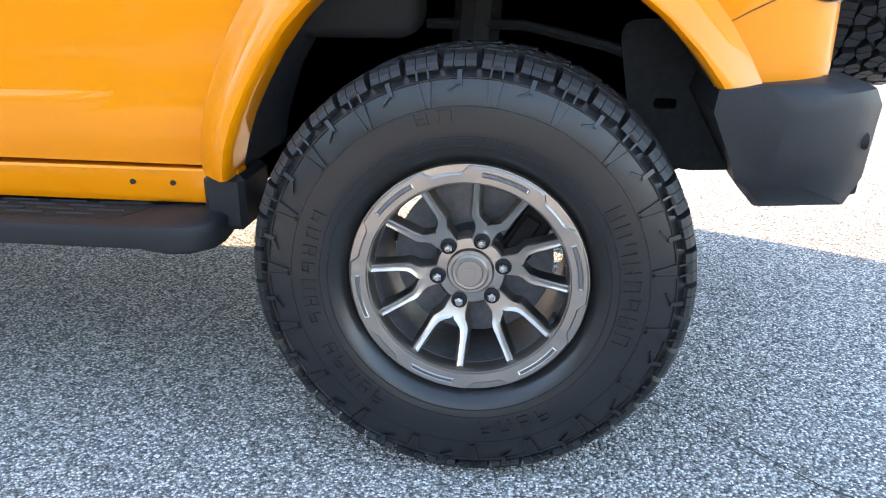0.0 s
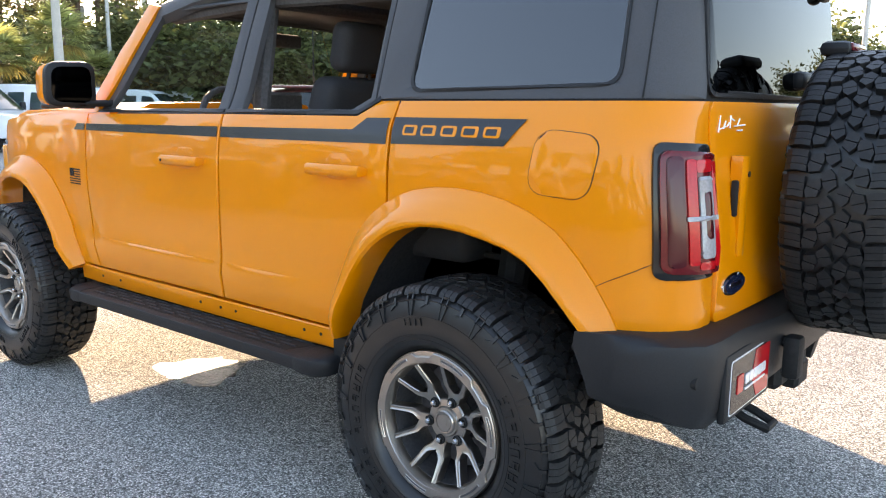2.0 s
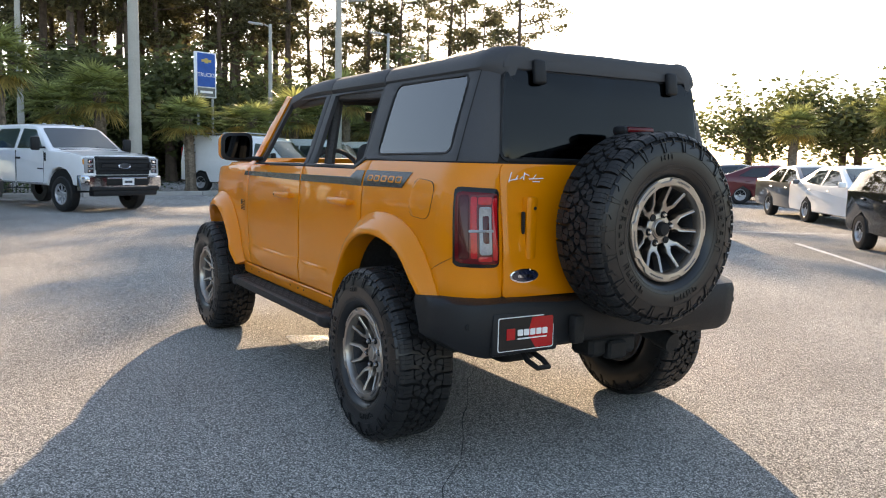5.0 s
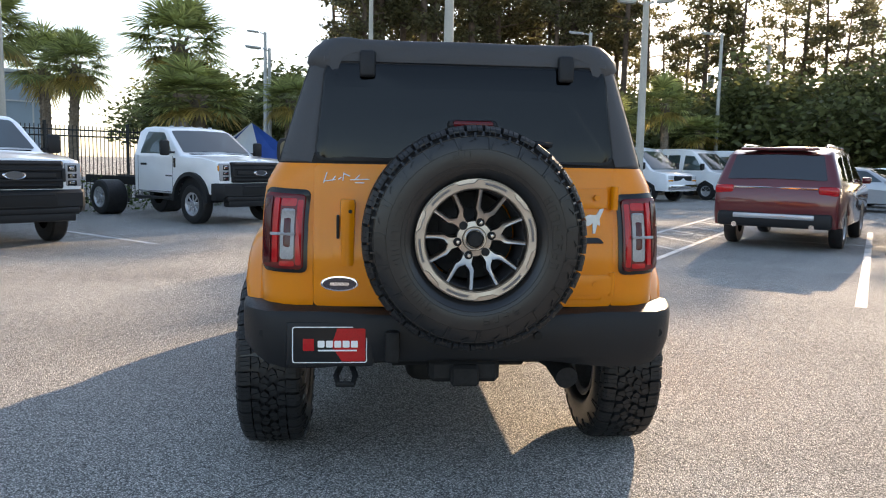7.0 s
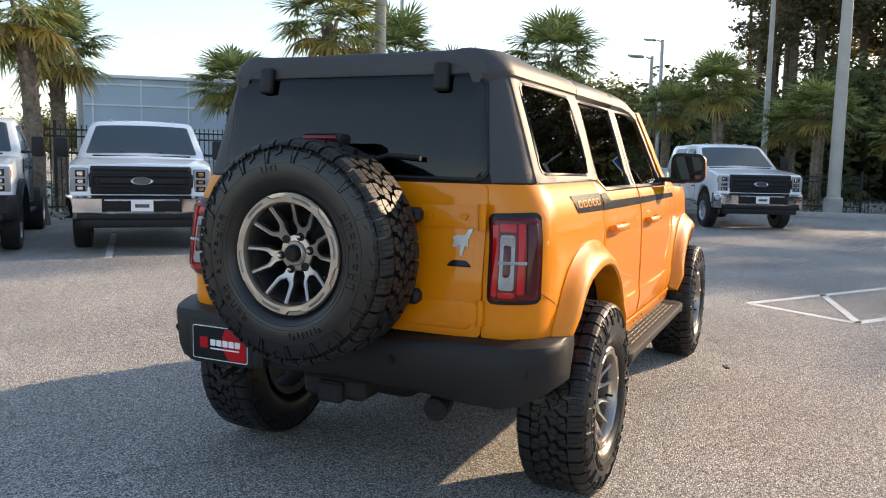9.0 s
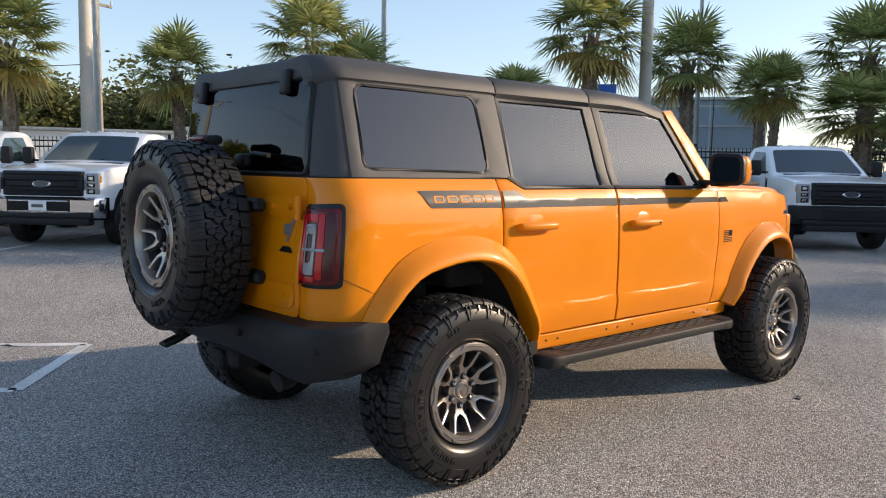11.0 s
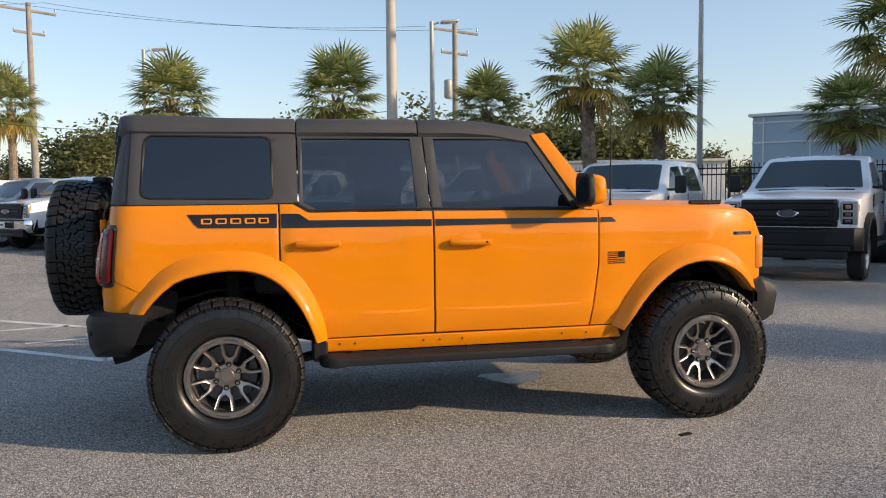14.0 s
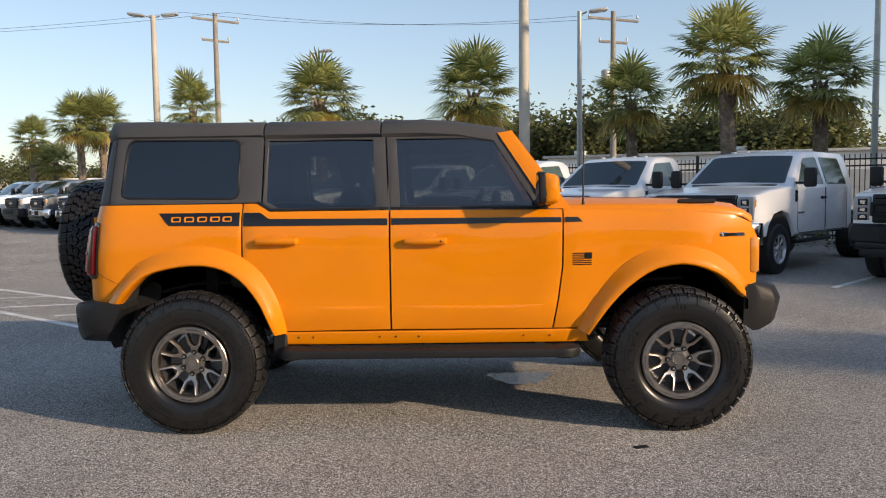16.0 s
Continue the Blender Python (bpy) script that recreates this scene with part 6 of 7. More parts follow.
sedan_prof = [(0.85, 0.36), (0.88, 0.62), (0.75, 0.78), (-0.35, 0.94), (-1.25, 1.38), (-1.7, 1.44), (-2.5, 1.40), (-3.3, 1.08), (-3.85, 1.04), (-3.95, 0.9), (-3.95, 0.45), (-3.85, 0.30), (-3.15, 0.28), (-3.06, 0.5), (-2.78, 0.68), (-2.48, 0.5), (-2.4, 0.28), (-0.42, 0.28), (-0.34, 0.5), (0, 0.68), (0.34, 0.5), (0.42, 0.32)]
build_car_small("sedan", on_ground(10.75, -11.5, -38), "slate grey sedan seen from behind", "car", GREY_PAINT, sedan_prof, 0.92, 0.96, 1.44, 0.22, 2.8, 0.34,
                [[(-0.70, 0.99), (-1.25, 1.32), (-1.75, 1.36), (-1.85, 0.97)], [(-1.93, 0.97), (-1.85, 1.36), (-2.45, 1.32), (-2.9, 1.02)]],
                [((-0.40, 0.98), (-1.22, 1.36), 0.78, 0.66, "windscreen"), ((-3.25, 1.11), (-2.52, 1.38), 0.72, 0.62, "rear_window")], (0.88, 0.66), (-3.93, 0.92))

hatch_prof = [(0.80, 0.36), (0.84, 0.60), (0.72, 0.80), (0.1, 0.94), (-0.30, 1.02), (-1.05, 1.42), (-1.4, 1.48), (-2.3, 1.44), (-2.95, 1.34), (-3.16, 1.02), (-3.2, 0.6), (-3.14, 0.34), (-2.88, 0.30), (-2.8, 0.5), (-2.49, 0.66), (-2.18, 0.5), (-2.1, 0.30), (-0.42, 0.28), (-0.34, 0.5), (0, 0.66), (0.34, 0.5), (0.40, 0.32)]


def hatch_extra(t, body):
    block("grille", body, PLASTIC, (0.80, 0, 0.58), (0.12, 0.8, 0.22), 0.05, "dark grille")
    for z in (0.54, 0.58, 0.62):
        block("grille_bar", body, CHROME, (0.87, 0, z), (0.015, 0.7, 0.012), 0.0, "chrome bar")
    block("air_intake", body, PLASTIC, (0.80, 0, 0.38), (0.1, 1.1, 0.1), 0.03)
    block("sticker", body, material("yellow_film", (0.6, 0.65, 0.03), 0.5), (-0.99, 0, 1.405), (0.10, 0.7, 0.012), 0.0, "yellow strip on the windscreen", Matrix.Rotation(radians(30), 3, "Y"))


build_car_small("hatchback", on_ground(2.07, -9.85, 142), "gloss black five-door hatchback with silver wheels", "car", BLACK_GLOSS, hatch_prof, 0.86, 1.0, 1.48, 0.2, 2.49, 0.31,
                [[(-0.62, 1.03), (-1.08, 1.36), (-1.55, 1.40), (-1.62, 1.01)], [(-1.70, 1.01), (-1.63, 1.40), (-2.3, 1.36), (-2.55, 1.04)]],
                [((-0.32, 1.05), (-1.02, 1.40), 0.74, 0.64, "windscreen"), ((-3.13, 1.06), (-2.95, 1.32), 0.6, 0.55, "rear_window")], (0.84, 0.74), (-3.16, 0.95), extra=hatch_extra)
for (x, y, yaw, paint, lab) in ((6.3, -15.0, 146, WHITE, "white sedan parked behind the hatchback"), (8.6, -16.6, 146, GREY_PAINT, "grey sedan in a far row"), (-5.9, 20.0, 215, SILVER, "silver sedan in the far row"), (-9.0, 22.5, 215, BLUE_GREY, "blue-grey sedan in the far row"), (-12.5, 25.5, 215, WHITE, "white sedan in the far row"),
                               (20.0, -17.0, 215, SILVER, "silver sedan behind the maroon SUV"), (22.0, -19.5, 215, WHITE, "white sedan in a far row"), (24.0, -22.0, 215, WHITE, "white sedan in a far row"), (14.0, -24.0, 215, RED_PAINT, "maroon sedan in a far row"), (17.0, -26.0, 215, GREY_PAINT, "dark sedan in a far row")):
    build_car_small("sedan", on_ground(x, y, yaw), lab, "car", paint, sedan_prof, 0.92, 0.96, 1.44, 0.22, 2.8, 0.34,
                    [[(-0.70, 0.99), (-1.25, 1.32), (-1.75, 1.36), (-1.85, 0.97)], [(-1.93, 0.97), (-1.85, 1.36), (-2.45, 1.32), (-2.9, 1.02)]],
                    [((-0.40, 0.98), (-1.22, 1.36), 0.78, 0.66, "windscreen"), ((-3.25, 1.11), (-2.52, 1.38), 0.72, 0.62, "rear_window")], (0.88, 0.66), (-3.93, 0.92))


# ---- planting ----
def leaf_material(name, color, spread, rough=0.5):
    m = material(name, color, rough, grain=0.2, scale=3.0, island=spread, spec=0.35)
    b = m.node_tree.nodes["Principled BSDF"]
    tr = m.node_tree.nodes.new("ShaderNodeBsdfTranslucent")
    mix = m.node_tree.nodes.new("ShaderNodeMixShader")
    mix.inputs[0].default_value = 0.55
    m.node_tree.links.new(b.inputs["Base Color"].links[0].from_socket, tr.inputs["Color"])
    m.node_tree.links.new(b.outputs[0], mix.inputs[1])
    m.node_tree.links.new(tr.outputs[0], mix.inputs[2])
    m.node_tree.links.new(mix.outputs[0], m.node_tree.nodes["Material Output"].inputs[0])
    return m


PALM_LEAF = leaf_material("palm_leaf", (0.33, 0.35, 0.12), 0.45)
PALM_OLD = leaf_material("palm_old_leaf", (0.48, 0.36, 0.11), 0.4)
PALM_TRUNK = material("palm_trunk", (0.22, 0.17, 0.125), 0.9, grain=0.35, scale=14, stain=0.2, bump=0.5, bump_scale=40, island=0.3)
# pine and broadleaf colours are lifted to stand in for bright sunward haze
PINE_LEAF = leaf_material("pine_foliage", (0.16, 0.145, 0.07), 0.45)
BROAD_LEAF = leaf_material("broad_foliage", (0.15, 0.16, 0.06), 0.5)
BARK = material("pine_bark", (0.13, 0.09, 0.065), 0.9, grain=0.3, scale=6, bump=0.4, bump_scale=25)


def fan_leaf(bm, base, direction, size, droop, rnd):
    """A fan palm leaf: a stalk and some twenty narrow blades that bend at their tips."""
    d = direction.normalized()
    up = Vector((0, 0, 1))
    sidew = d.cross(up).normalized() if abs(d.z) < 0.98 else Vector((1, 0, 0))
    nrm = sidew.cross(d).normalized()
    stalk = base + d * size * 0.80 + Vector((0, 0, -droop * size * 0.12))
    a, b = sidew * 0.012, nrm * 0.012
    v = [bm.verts.new(p) for p in (base - a, base + a, stalk + a, stalk - a)]
    bm.faces.new(v)
    n = 23
    for k in range(n):
        ang = radians(-118 + 236 * k / (n - 1)) + rnd.uniform(-0.05, 0.05)
        bd = (d * math.cos(ang) + sidew * math.sin(ang)).normalized()
        ln = size * 0.82 * (0.72 + 0.28 * math.cos(ang * 0.8)) * rnd.uniform(0.88, 1.05)
        w = sidew * math.cos(ang) * 0.025 - d * math.sin(ang) * 0.025
        fold = nrm * (0.02 if k % 2 else -0.005)
        mid = stalk + bd * ln * 0.55 + Vector((0, 0, -droop * 0.10 * ln)) + fold
        tip = stalk + bd * ln + Vector((0, 0, -droop * (0.35 + 0.25 * rnd.random()) * ln))
        p0 = stalk
        q = [bm.verts.new(x) for x in (p0 - w * 0.4, p0 + w * 0.4, mid + w * 1.25, mid - w * 1.25, tip)]
        bm.faces.new((q[0], q[1], q[2], q[3]))
        bm.faces.new((q[3], q[2], q[4]))


def build_palm(m, height, seed, label):
    rnd = random.Random(seed)
    t = thing("palm_tree", m, label, "palm", "palms along the lot")
    bm = bmesh.new()
    lean = Vector((rnd.uniform(-0.12, 0.12), rnd.uniform(-0.12, 0.12), 0))
    pts, rs = [], []
    for k in range(13):
        f = k / 12
        pts.append(Vector((0, 0, f * height)) + lean * f * f * height * 0.4)
        rs.append(0.19 - 0.05 * f + (0.06 if k == 0 else 0) + 0.03 * max(0, f - 0.7) / 0.3 if k < 12 else 0.04)
    tube(bm, pts, rs, 12)
    # cut leaf stubs that cross up the trunk
    n = int(height * 17)
    for k in range(n):
        f = 0.12 + 0.86 * k / n
        a = k * 2.4
        p = Vector((0, 0, f * height)) + lean * f * f * height * 0.4
        out = Vector((math.cos(a), math.sin(a), 0))
        big = 0.8 + 1.3 * max(0, f - 0.4)
        r = 0.15
        sd = Vector((-math.sin(a), math.cos(a), 0))
        q = [p + out * r * 0.9 + sd * 0.07, p + out * r * 0.9 - sd * 0.07, p + out * (r + 0.05 * big) - sd * 0.035 + Vector((0, 0, 0.16 * big)), p + out * (r + 0.05 * big) + sd * 0.035 + Vector((0, 0, 0.16 * big))]
        vs = [bm.verts.new(x) for x in q] + [bm.verts.new(p + Vector((0, 0, 0.12 * big)) + out * r * 0.75)]
        bm.faces.new(vs[:4])
        bm.faces.new((vs[2], vs[3], vs[4]))
        bm.faces.new((vs[0], vs[3], vs[4]))
        bm.faces.new((vs[1], vs[2], vs[4]))
    part("trunk", bm, PALM_TRUNK, t, "rough grey-brown trunk", sharp=20)
    top = pts[-1]
    green, old = bmesh.new(), bmesh.new()
    for k in range(54):
        f = k / 53
        el = math.asin(0.99 - 1.62 * f) + radians(rnd.uniform(-9, 9))
        az = k * 2.39996 + rnd.uniform(-0.2, 0.2)
        d = Vector((math.cos(az) * math.cos(el), math.sin(az) * math.cos(el), math.sin(el)))
        is_old = f > 0.82 and rnd.random() < 0.75
        fan_leaf(old if is_old else green, top + Vector((0, 0, 0.10 - 0.22 * f)), d, rnd.uniform(0.74, 1.06) * (0.85 if is_old else 1), 0.30 + 0.35 * f + (0.6 if is_old else 0), rnd)
    part("crown", green, PALM_LEAF, t, "green fan leaves", smooth=False)
    part("old_leaves", old, PALM_OLD, t, "drooping yellowed leaves", smooth=False)
    return t


palm_labels = "fan palm with a rough trunk and some yellowed leaves"
palm_sources = []


def palm(x, y, crown_z, k, scale=1.0):
    """A palm whose crown centre stands at the height crown_z."""
    base = ground_z(x, y)
    h = crown_z - base
    src = palm_sources[k % len(palm_sources)]
    o = copy_thing(src[0], pose(x, y, base, 0, 0, (k * 77) % 360) @ Matrix.Diagonal((scale, scale, h / src[1], 1)))
    o.scale = (scale, scale, h / src[1])
    return o


spots = [(2.05, 16.39, 4.08), (-2.42, 17.73, 4.13), (6.8, 18.35, 4.05), (7.75, 12.6, 4.3), (11.48, 16.42, 4.22), (16.73, 15.09, 3.77), (13.46, 9.33, 4.87), (-8.94, 26.02, 4.76),
         (-14.69, 30.73, 4.7), (-15.5, 30.34, 4.68), (-20.19, 34.73, 4.25), (-18.3, 33.41, 2.99), (23.25, 12.71, 5.48), (23.72, 6.73, 5.17), (27.0, 11.4, 4.7),
         (20.52, 5.51, 3.22), (30.0, 13.5, 5.0), (26.51, 1.49, 4.29), (28.52, 3.67, 3.7), (31.0, -0.76, 3.2), (28.0, -1.74, 3.56), (26.51, -4.6, 2.69), (27.52, -7.18, 2.73),
         (29.04, -9.52, 3.18), (33.04, -10.4, 3.25), (29.58, -12.25, 4.02), (33.09, -15.34, 3.0), (35.11, -19.33, 3.08), (37.18, -23.74, 2.83), (36.26, -27.67, 3.01),
         (34.3, -31.68, 2.82), (24.41, -36.73, 3.66), (20.43, -39.77, 4.23), (14.9, -36.82, 3.13), (10.88, -35.87, 4.93), (6.5, -38, 2.8), (2, -37, 2.6), (-2, -38, 3.0)]
for v, (x, y, z) in enumerate(spots[:4]):
    h = z - ground_z(x, y)
    palm_sources.append((build_palm(on_ground(x, y), h, 11 + v, palm_labels), h))
for k, (x, y, z) in enumerate(spots[4:]):
    palm(x, y, z, k + 1, (1.4 if 20 < x < 24 else 1.15 if x > 10 else 0.95) + 0.10 * math.sin(k * 1.7))


def clump(bm, c, r, n, size, rnd, flat=1.0):
    """A loose cluster of small leaf blades."""
    for _ in range(n):
        d = Vector((rnd.gauss(0, 1), rnd.gauss(0, 1), rnd.gauss(0, 1) * flat))
        p = c + d * r * 0.5
        s = size * rnd.uniform(0.5, 1.2)
        a = Vector((rnd.uniform(-1, 1), rnd.uniform(-1, 1), rnd.uniform(-0.6, 0.6))).normalized() * s
        b = a.cross(Vector((rnd.uniform(-1, 1), rnd.uniform(-1, 1), rnd.uniform(-1, 1)))).normalized() * s * 0.55
        v = [bm.verts.new(q) for q in (p - a, p + b, p + a, p - b)]
        bm.faces.new(v)


def build_pine(m, h, seed):
    rnd = random.Random(seed)
    t = thing("pine_tree", m, "tall pine with a bare trunk and an open dark crown", "tree", "pines behind the lot")
    bm = bmesh.new()
    lean = Vector((rnd.uniform(-0.6, 0.6), rnd.uniform(-0.6, 0.6), 0))
    tube(bm, [Vector((0, 0, h * f)) + lean * f * f for f in (0, 0.1, 0.3, 0.5, 0.7, 0.85, 1.0)], [0.26, 0.21, 0.18, 0.155, 0.12, 0.08, 0.03], 8)
    crown = bmesh.new()
    for k in range(26):
        f = 0.45 + 0.55 * (k + rnd.random()) / 26
        az = rnd.uniform(0, 2 * math.pi)
        ln = (0.4 + 2.6 * math.sin(math.pi * min(1, (1.06 - f) / 0.62)) ** 0.8) * rnd.uniform(0.6, 1.15)
        p = Vector((0, 0, h * f)) + lean * f * f
        e = p + Vector((math.cos(az) * ln, math.sin(az) * ln, ln * rnd.uniform(0.0, 0.45)))
        tube(bm, [p, p.lerp(e, 0.5) + Vector((0, 0, -0.05 * ln)), e], [0.05, 0.035, 0.012], 5)
        for g in (0.55, 0.8, 1.0):
            clump(crown, p.lerp(e, g) + Vector((0, 0, 0.1)), 0.75 * rnd.uniform(0.7, 1.2), 46, 0.16, rnd, 0.6)
    part("trunk", bm, BARK, t, "tall bare trunk with limbs")
    part("crown", crown, PINE_LEAF, t, "dark needle foliage", smooth=False)
    return t


def build_broad(m, h, seed):
    rnd = random.Random(seed)
    t = thing("oak_tree", m, "rounded dark green broadleaf tree", "tree", "trees behind the lot")
    bm, crown = bmesh.new(), bmesh.new()
    tube(bm, [(0, 0, 0), (0.1, 0, h * 0.3), (0.15, 0.1, h * 0.55)], [0.28, 0.2, 0.1], 8)
    for k in range(16):
        az, el = rnd.uniform(0, 6.28), rnd.uniform(0.1, 1.4)
        ln = h * rnd.uniform(0.22, 0.42)
        p = Vector((0.1, 0, h * rnd.uniform(0.25, 0.5)))
        e = p + Vector((math.cos(az) * math.cos(el), math.sin(az) * math.cos(el), math.sin(el))) * ln
        tube(bm, [p, e], [0.07, 0.02], 5)
        for g in (0.7, 1.05):
            clump(crown, p.lerp(e, g), h * 0.16, 90, 0.2, rnd, 0.8)
    part("trunk", bm, BARK, t, "short trunk with limbs")
    part("crown", crown, BROAD_LEAF, t, "dense leaf clumps with gaps", smooth=False)
    return t


def polar(az, d):
    return d * math.cos(radians(az)), d * math.sin(radians(az))


rnd = random.Random(21)
pines = []
count = 0
for k in range(62):
    az = 3 - 40 * (k + rnd.random() * 0.8) / 62
    d = rnd.uniform(44, 66)
    x, y = polar(az, d)
    h = rnd.uniform(15, 21) * (1.0 if az > -19 else 0.72 if az > -35 else 0.8)
    if az < -19 and k % 2:
        continue
    if count < 4:
        pines.append(build_pine(on_ground(x, y), 17, 40 + k))
    else:
        src = pines[count % 4]
        s = h / 17
        o = copy_thing(src, on_ground(x, y, rnd.uniform(0, 360)))
        o.scale = (s, s, s)
    count += 1
oaks = []
placed = []
for k in range(58):
    az = 4 - 44 * (k + rnd.random()) / 58
    placed.append((az, rnd.uniform(38, 56), rnd.uniform(5, 8.5) if az > -18 else rnd.uniform(6.0, 8.0)))
for k in range(14):
    placed.append((rnd.uniform(4, 16), rnd.uniform(44, 56), rnd.uniform(6, 8.5)))
for k in range(22):
    placed.append((-52 - 55 * (k + rnd.random()) / 22, rnd.uniform(46, 58), rnd.uniform(6.2, 9.0)))
for k in range(60):
    az = 40 + 85 * (k + rnd.random()) / 60
    placed.append((az, rnd.uniform(60, 80), rnd.uniform(8.0, 11.0) if 62 < az < 103 else rnd.uniform(4.6, 6.6)))
for k, (az, d, h) in enumerate(placed):
    x, y = polar(az, d)
    if k < 4:
        oaks.append(build_broad(on_ground(x, y), 8, 70 + k))
    else:
        o = copy_thing(oaks[k % 4], on_ground(x, y, rnd.uniform(0, 360)))
        s = h / 8
        o.scale = (s * 1.15, s * 1.15, s)

# undergrowth below the woods, shrubs and hedge along the kerb
bm = bmesh.new()
for k in range(500):
    az = 6 - 50 * rnd.random()
    x, y = polar(az, rnd.uniform(37, 62))
    clump(bm, Vector((x, y, ground_z(x, y) + rnd.uniform(0.4, 3.6))), 1.8, 70, 0.3, rnd, 0.8)
tagged(part("undergrowth", bm, BROAD_LEAF, None, smooth=False), "dense dark undergrowth below the pines", "bushes", kind="stuff")


def hedge(a, b, h, w, label):
    bm = bmesh.new()
    a, b = Vector(a), Vector(b)
    n = int((b - a).length / 0.22)
    for i in range(n):
        p = a.lerp(b, i / n)
        for z in (0.25, 0.55, 0.8):
            clump(bm, Vector((p.x + rnd.uniform(-w, w) * 0.4, p.y + rnd.uniform(-w, w) * 0.4, ground_z(p.x, p.y) + z * h)), w * 0.55, 16, 0.055, rnd, 0.6)
    return tagged(part("hedge", bm, HEDGE_LEAF, None, smooth=False), label, "hedge", kind="stuff")


HEDGE_LEAF = leaf_material("hedge_leaf", (0.08, 0.115, 0.03), 0.5)
hedge((19.5, 4.2), (14.0, 9.0), 0.7, 0.7, "low clipped green hedge before the fence")
hedge((17.5, 9.4), (14.6, 11.8), 0.9, 0.9, "low clipped green hedge at the end of the truck row")
hedge((12.0, 11.0), (8.5, 13.8), 0.75, 0.7, "low clipped green hedge before the fence")
hedge((26.2, -0.6), (24.4, 2.0), 0.8, 0.9, "low shrubs along the kerb")
hedge((26.6, -3.6), (26.2, -0.9), 0.7, 0.8, "low shrubs along the kerb")


# ---- fence ----
def build_fence(a, b, label, height=1.55):
    a, b = Vector(a), Vector(b)
    d = (b - a).normalized()
    t = thing("iron_fence", Matrix(), label, "fence")
    n = int((b - a).length / 2.4)
    post_bm = bmesh.new()
    box(post_bm, (0, 0, height / 2 + 0.05), (0.07, 0.07, height + 0.1), None, 0.008)
    post = None
    picket = None
    yaw = math.degrees(math.atan2(d.y, d.x))
    for i in range(n + 1):
        p = a + d * i * 2.4
        m = on_ground(p.x, p.y, yaw)
        if post is None:
            post = part("post", post_bm, IRON, t)
            post.matrix_basis = m
        else:
            again(post, m)
        for z in (0.18, height - 0.28, height - 0.12):
            if i < n:
                q = p + d * 1.2
                bm = bmesh.new()
                box(bm, (0, 0, z), (2.36, 0.035, 0.04))
                r = part("rail", bm, IRON, t)
                r.matrix_basis = on_ground(q.x, q.y, yaw)
    bm = bmesh.new()
    total = int((b - a).length / 0.115)
    for i in range(total):
        p = a + d * i * 0.115
        g = ground_z(p.x, p.y)
        box(bm, (p.x, p.y, g + height / 2), (0.018, 0.018, height))
    tagged(part("picket", bm, IRON, t, "thin black pickets", smooth=False), kind="stuff")
    return t


build_fence((23.0, 4.16), (-9.5, 30.5), "black iron picket fence behind the trucks", 2.15)
build_fence((26.1, 1.45), (27.4, -3.6), "black iron picket fence by the shrubs", 1.3)


# ---- poles, lamps, wires ----
def build_lamp_post(m, h, label, heads=2, r=0.09, mat=POLE_PAINT, reach=0.42, yaw=0):
    t = thing("street_lamp", m, label, "lamp post", "lot lamps")
    bm = bmesh.new()
    tube(bm, [(0, 0, 0), (0, 0, h * 0.5), (0, 0, h)], [r * 1.35, r * 1.15, r * 0.9], 14)
    part("pole", bm, mat, t, "tall tapered pole")
    bm = bmesh.new()
    lathe(bm, [(r * 1.4, 0), (0.28, 0), (0.28, 0.55), (r * 1.4, 0.6)], 20)
    bmesh.ops.rotate(bm, verts=bm.verts, matrix=Matrix.Rotation(radians(90), 3, "X"))
    part("footing", bm, CONCRETE, t, "round concrete footing")
    for k in range(heads):
        s = 1 if k == 0 else -1
        bm = bmesh.new()
        tube(bm, [(0, 0, h - 0.12), (s * reach * 0.6, 0, h - 0.02)], 0.03, 8)
        arm = part("arm", bm, GALV, t)
        bm = bmesh.new()
        box(bm, (s * (reach + 0.22), 0, h + 0.02), (0.62, 0.34, 0.085), Matrix.Rotation(radians(-6 * s), 3, "Y"), 0.03, 2)
        head = part("lamp_head", bm, GALV, t, "flat grey lamp head")
        bm = bmesh.new()
        box(bm, (s * (reach + 0.22), 0, h - 0.03), (0.44, 0.24, 0.02), Matrix.Rotation(radians(-6 * s), 3, "Y"))
        part("lens", bm, CLEAR_LENS, head)
    t.matrix_basis = m @ pose(0, 0, 0, 0, 0, yaw)
    return t


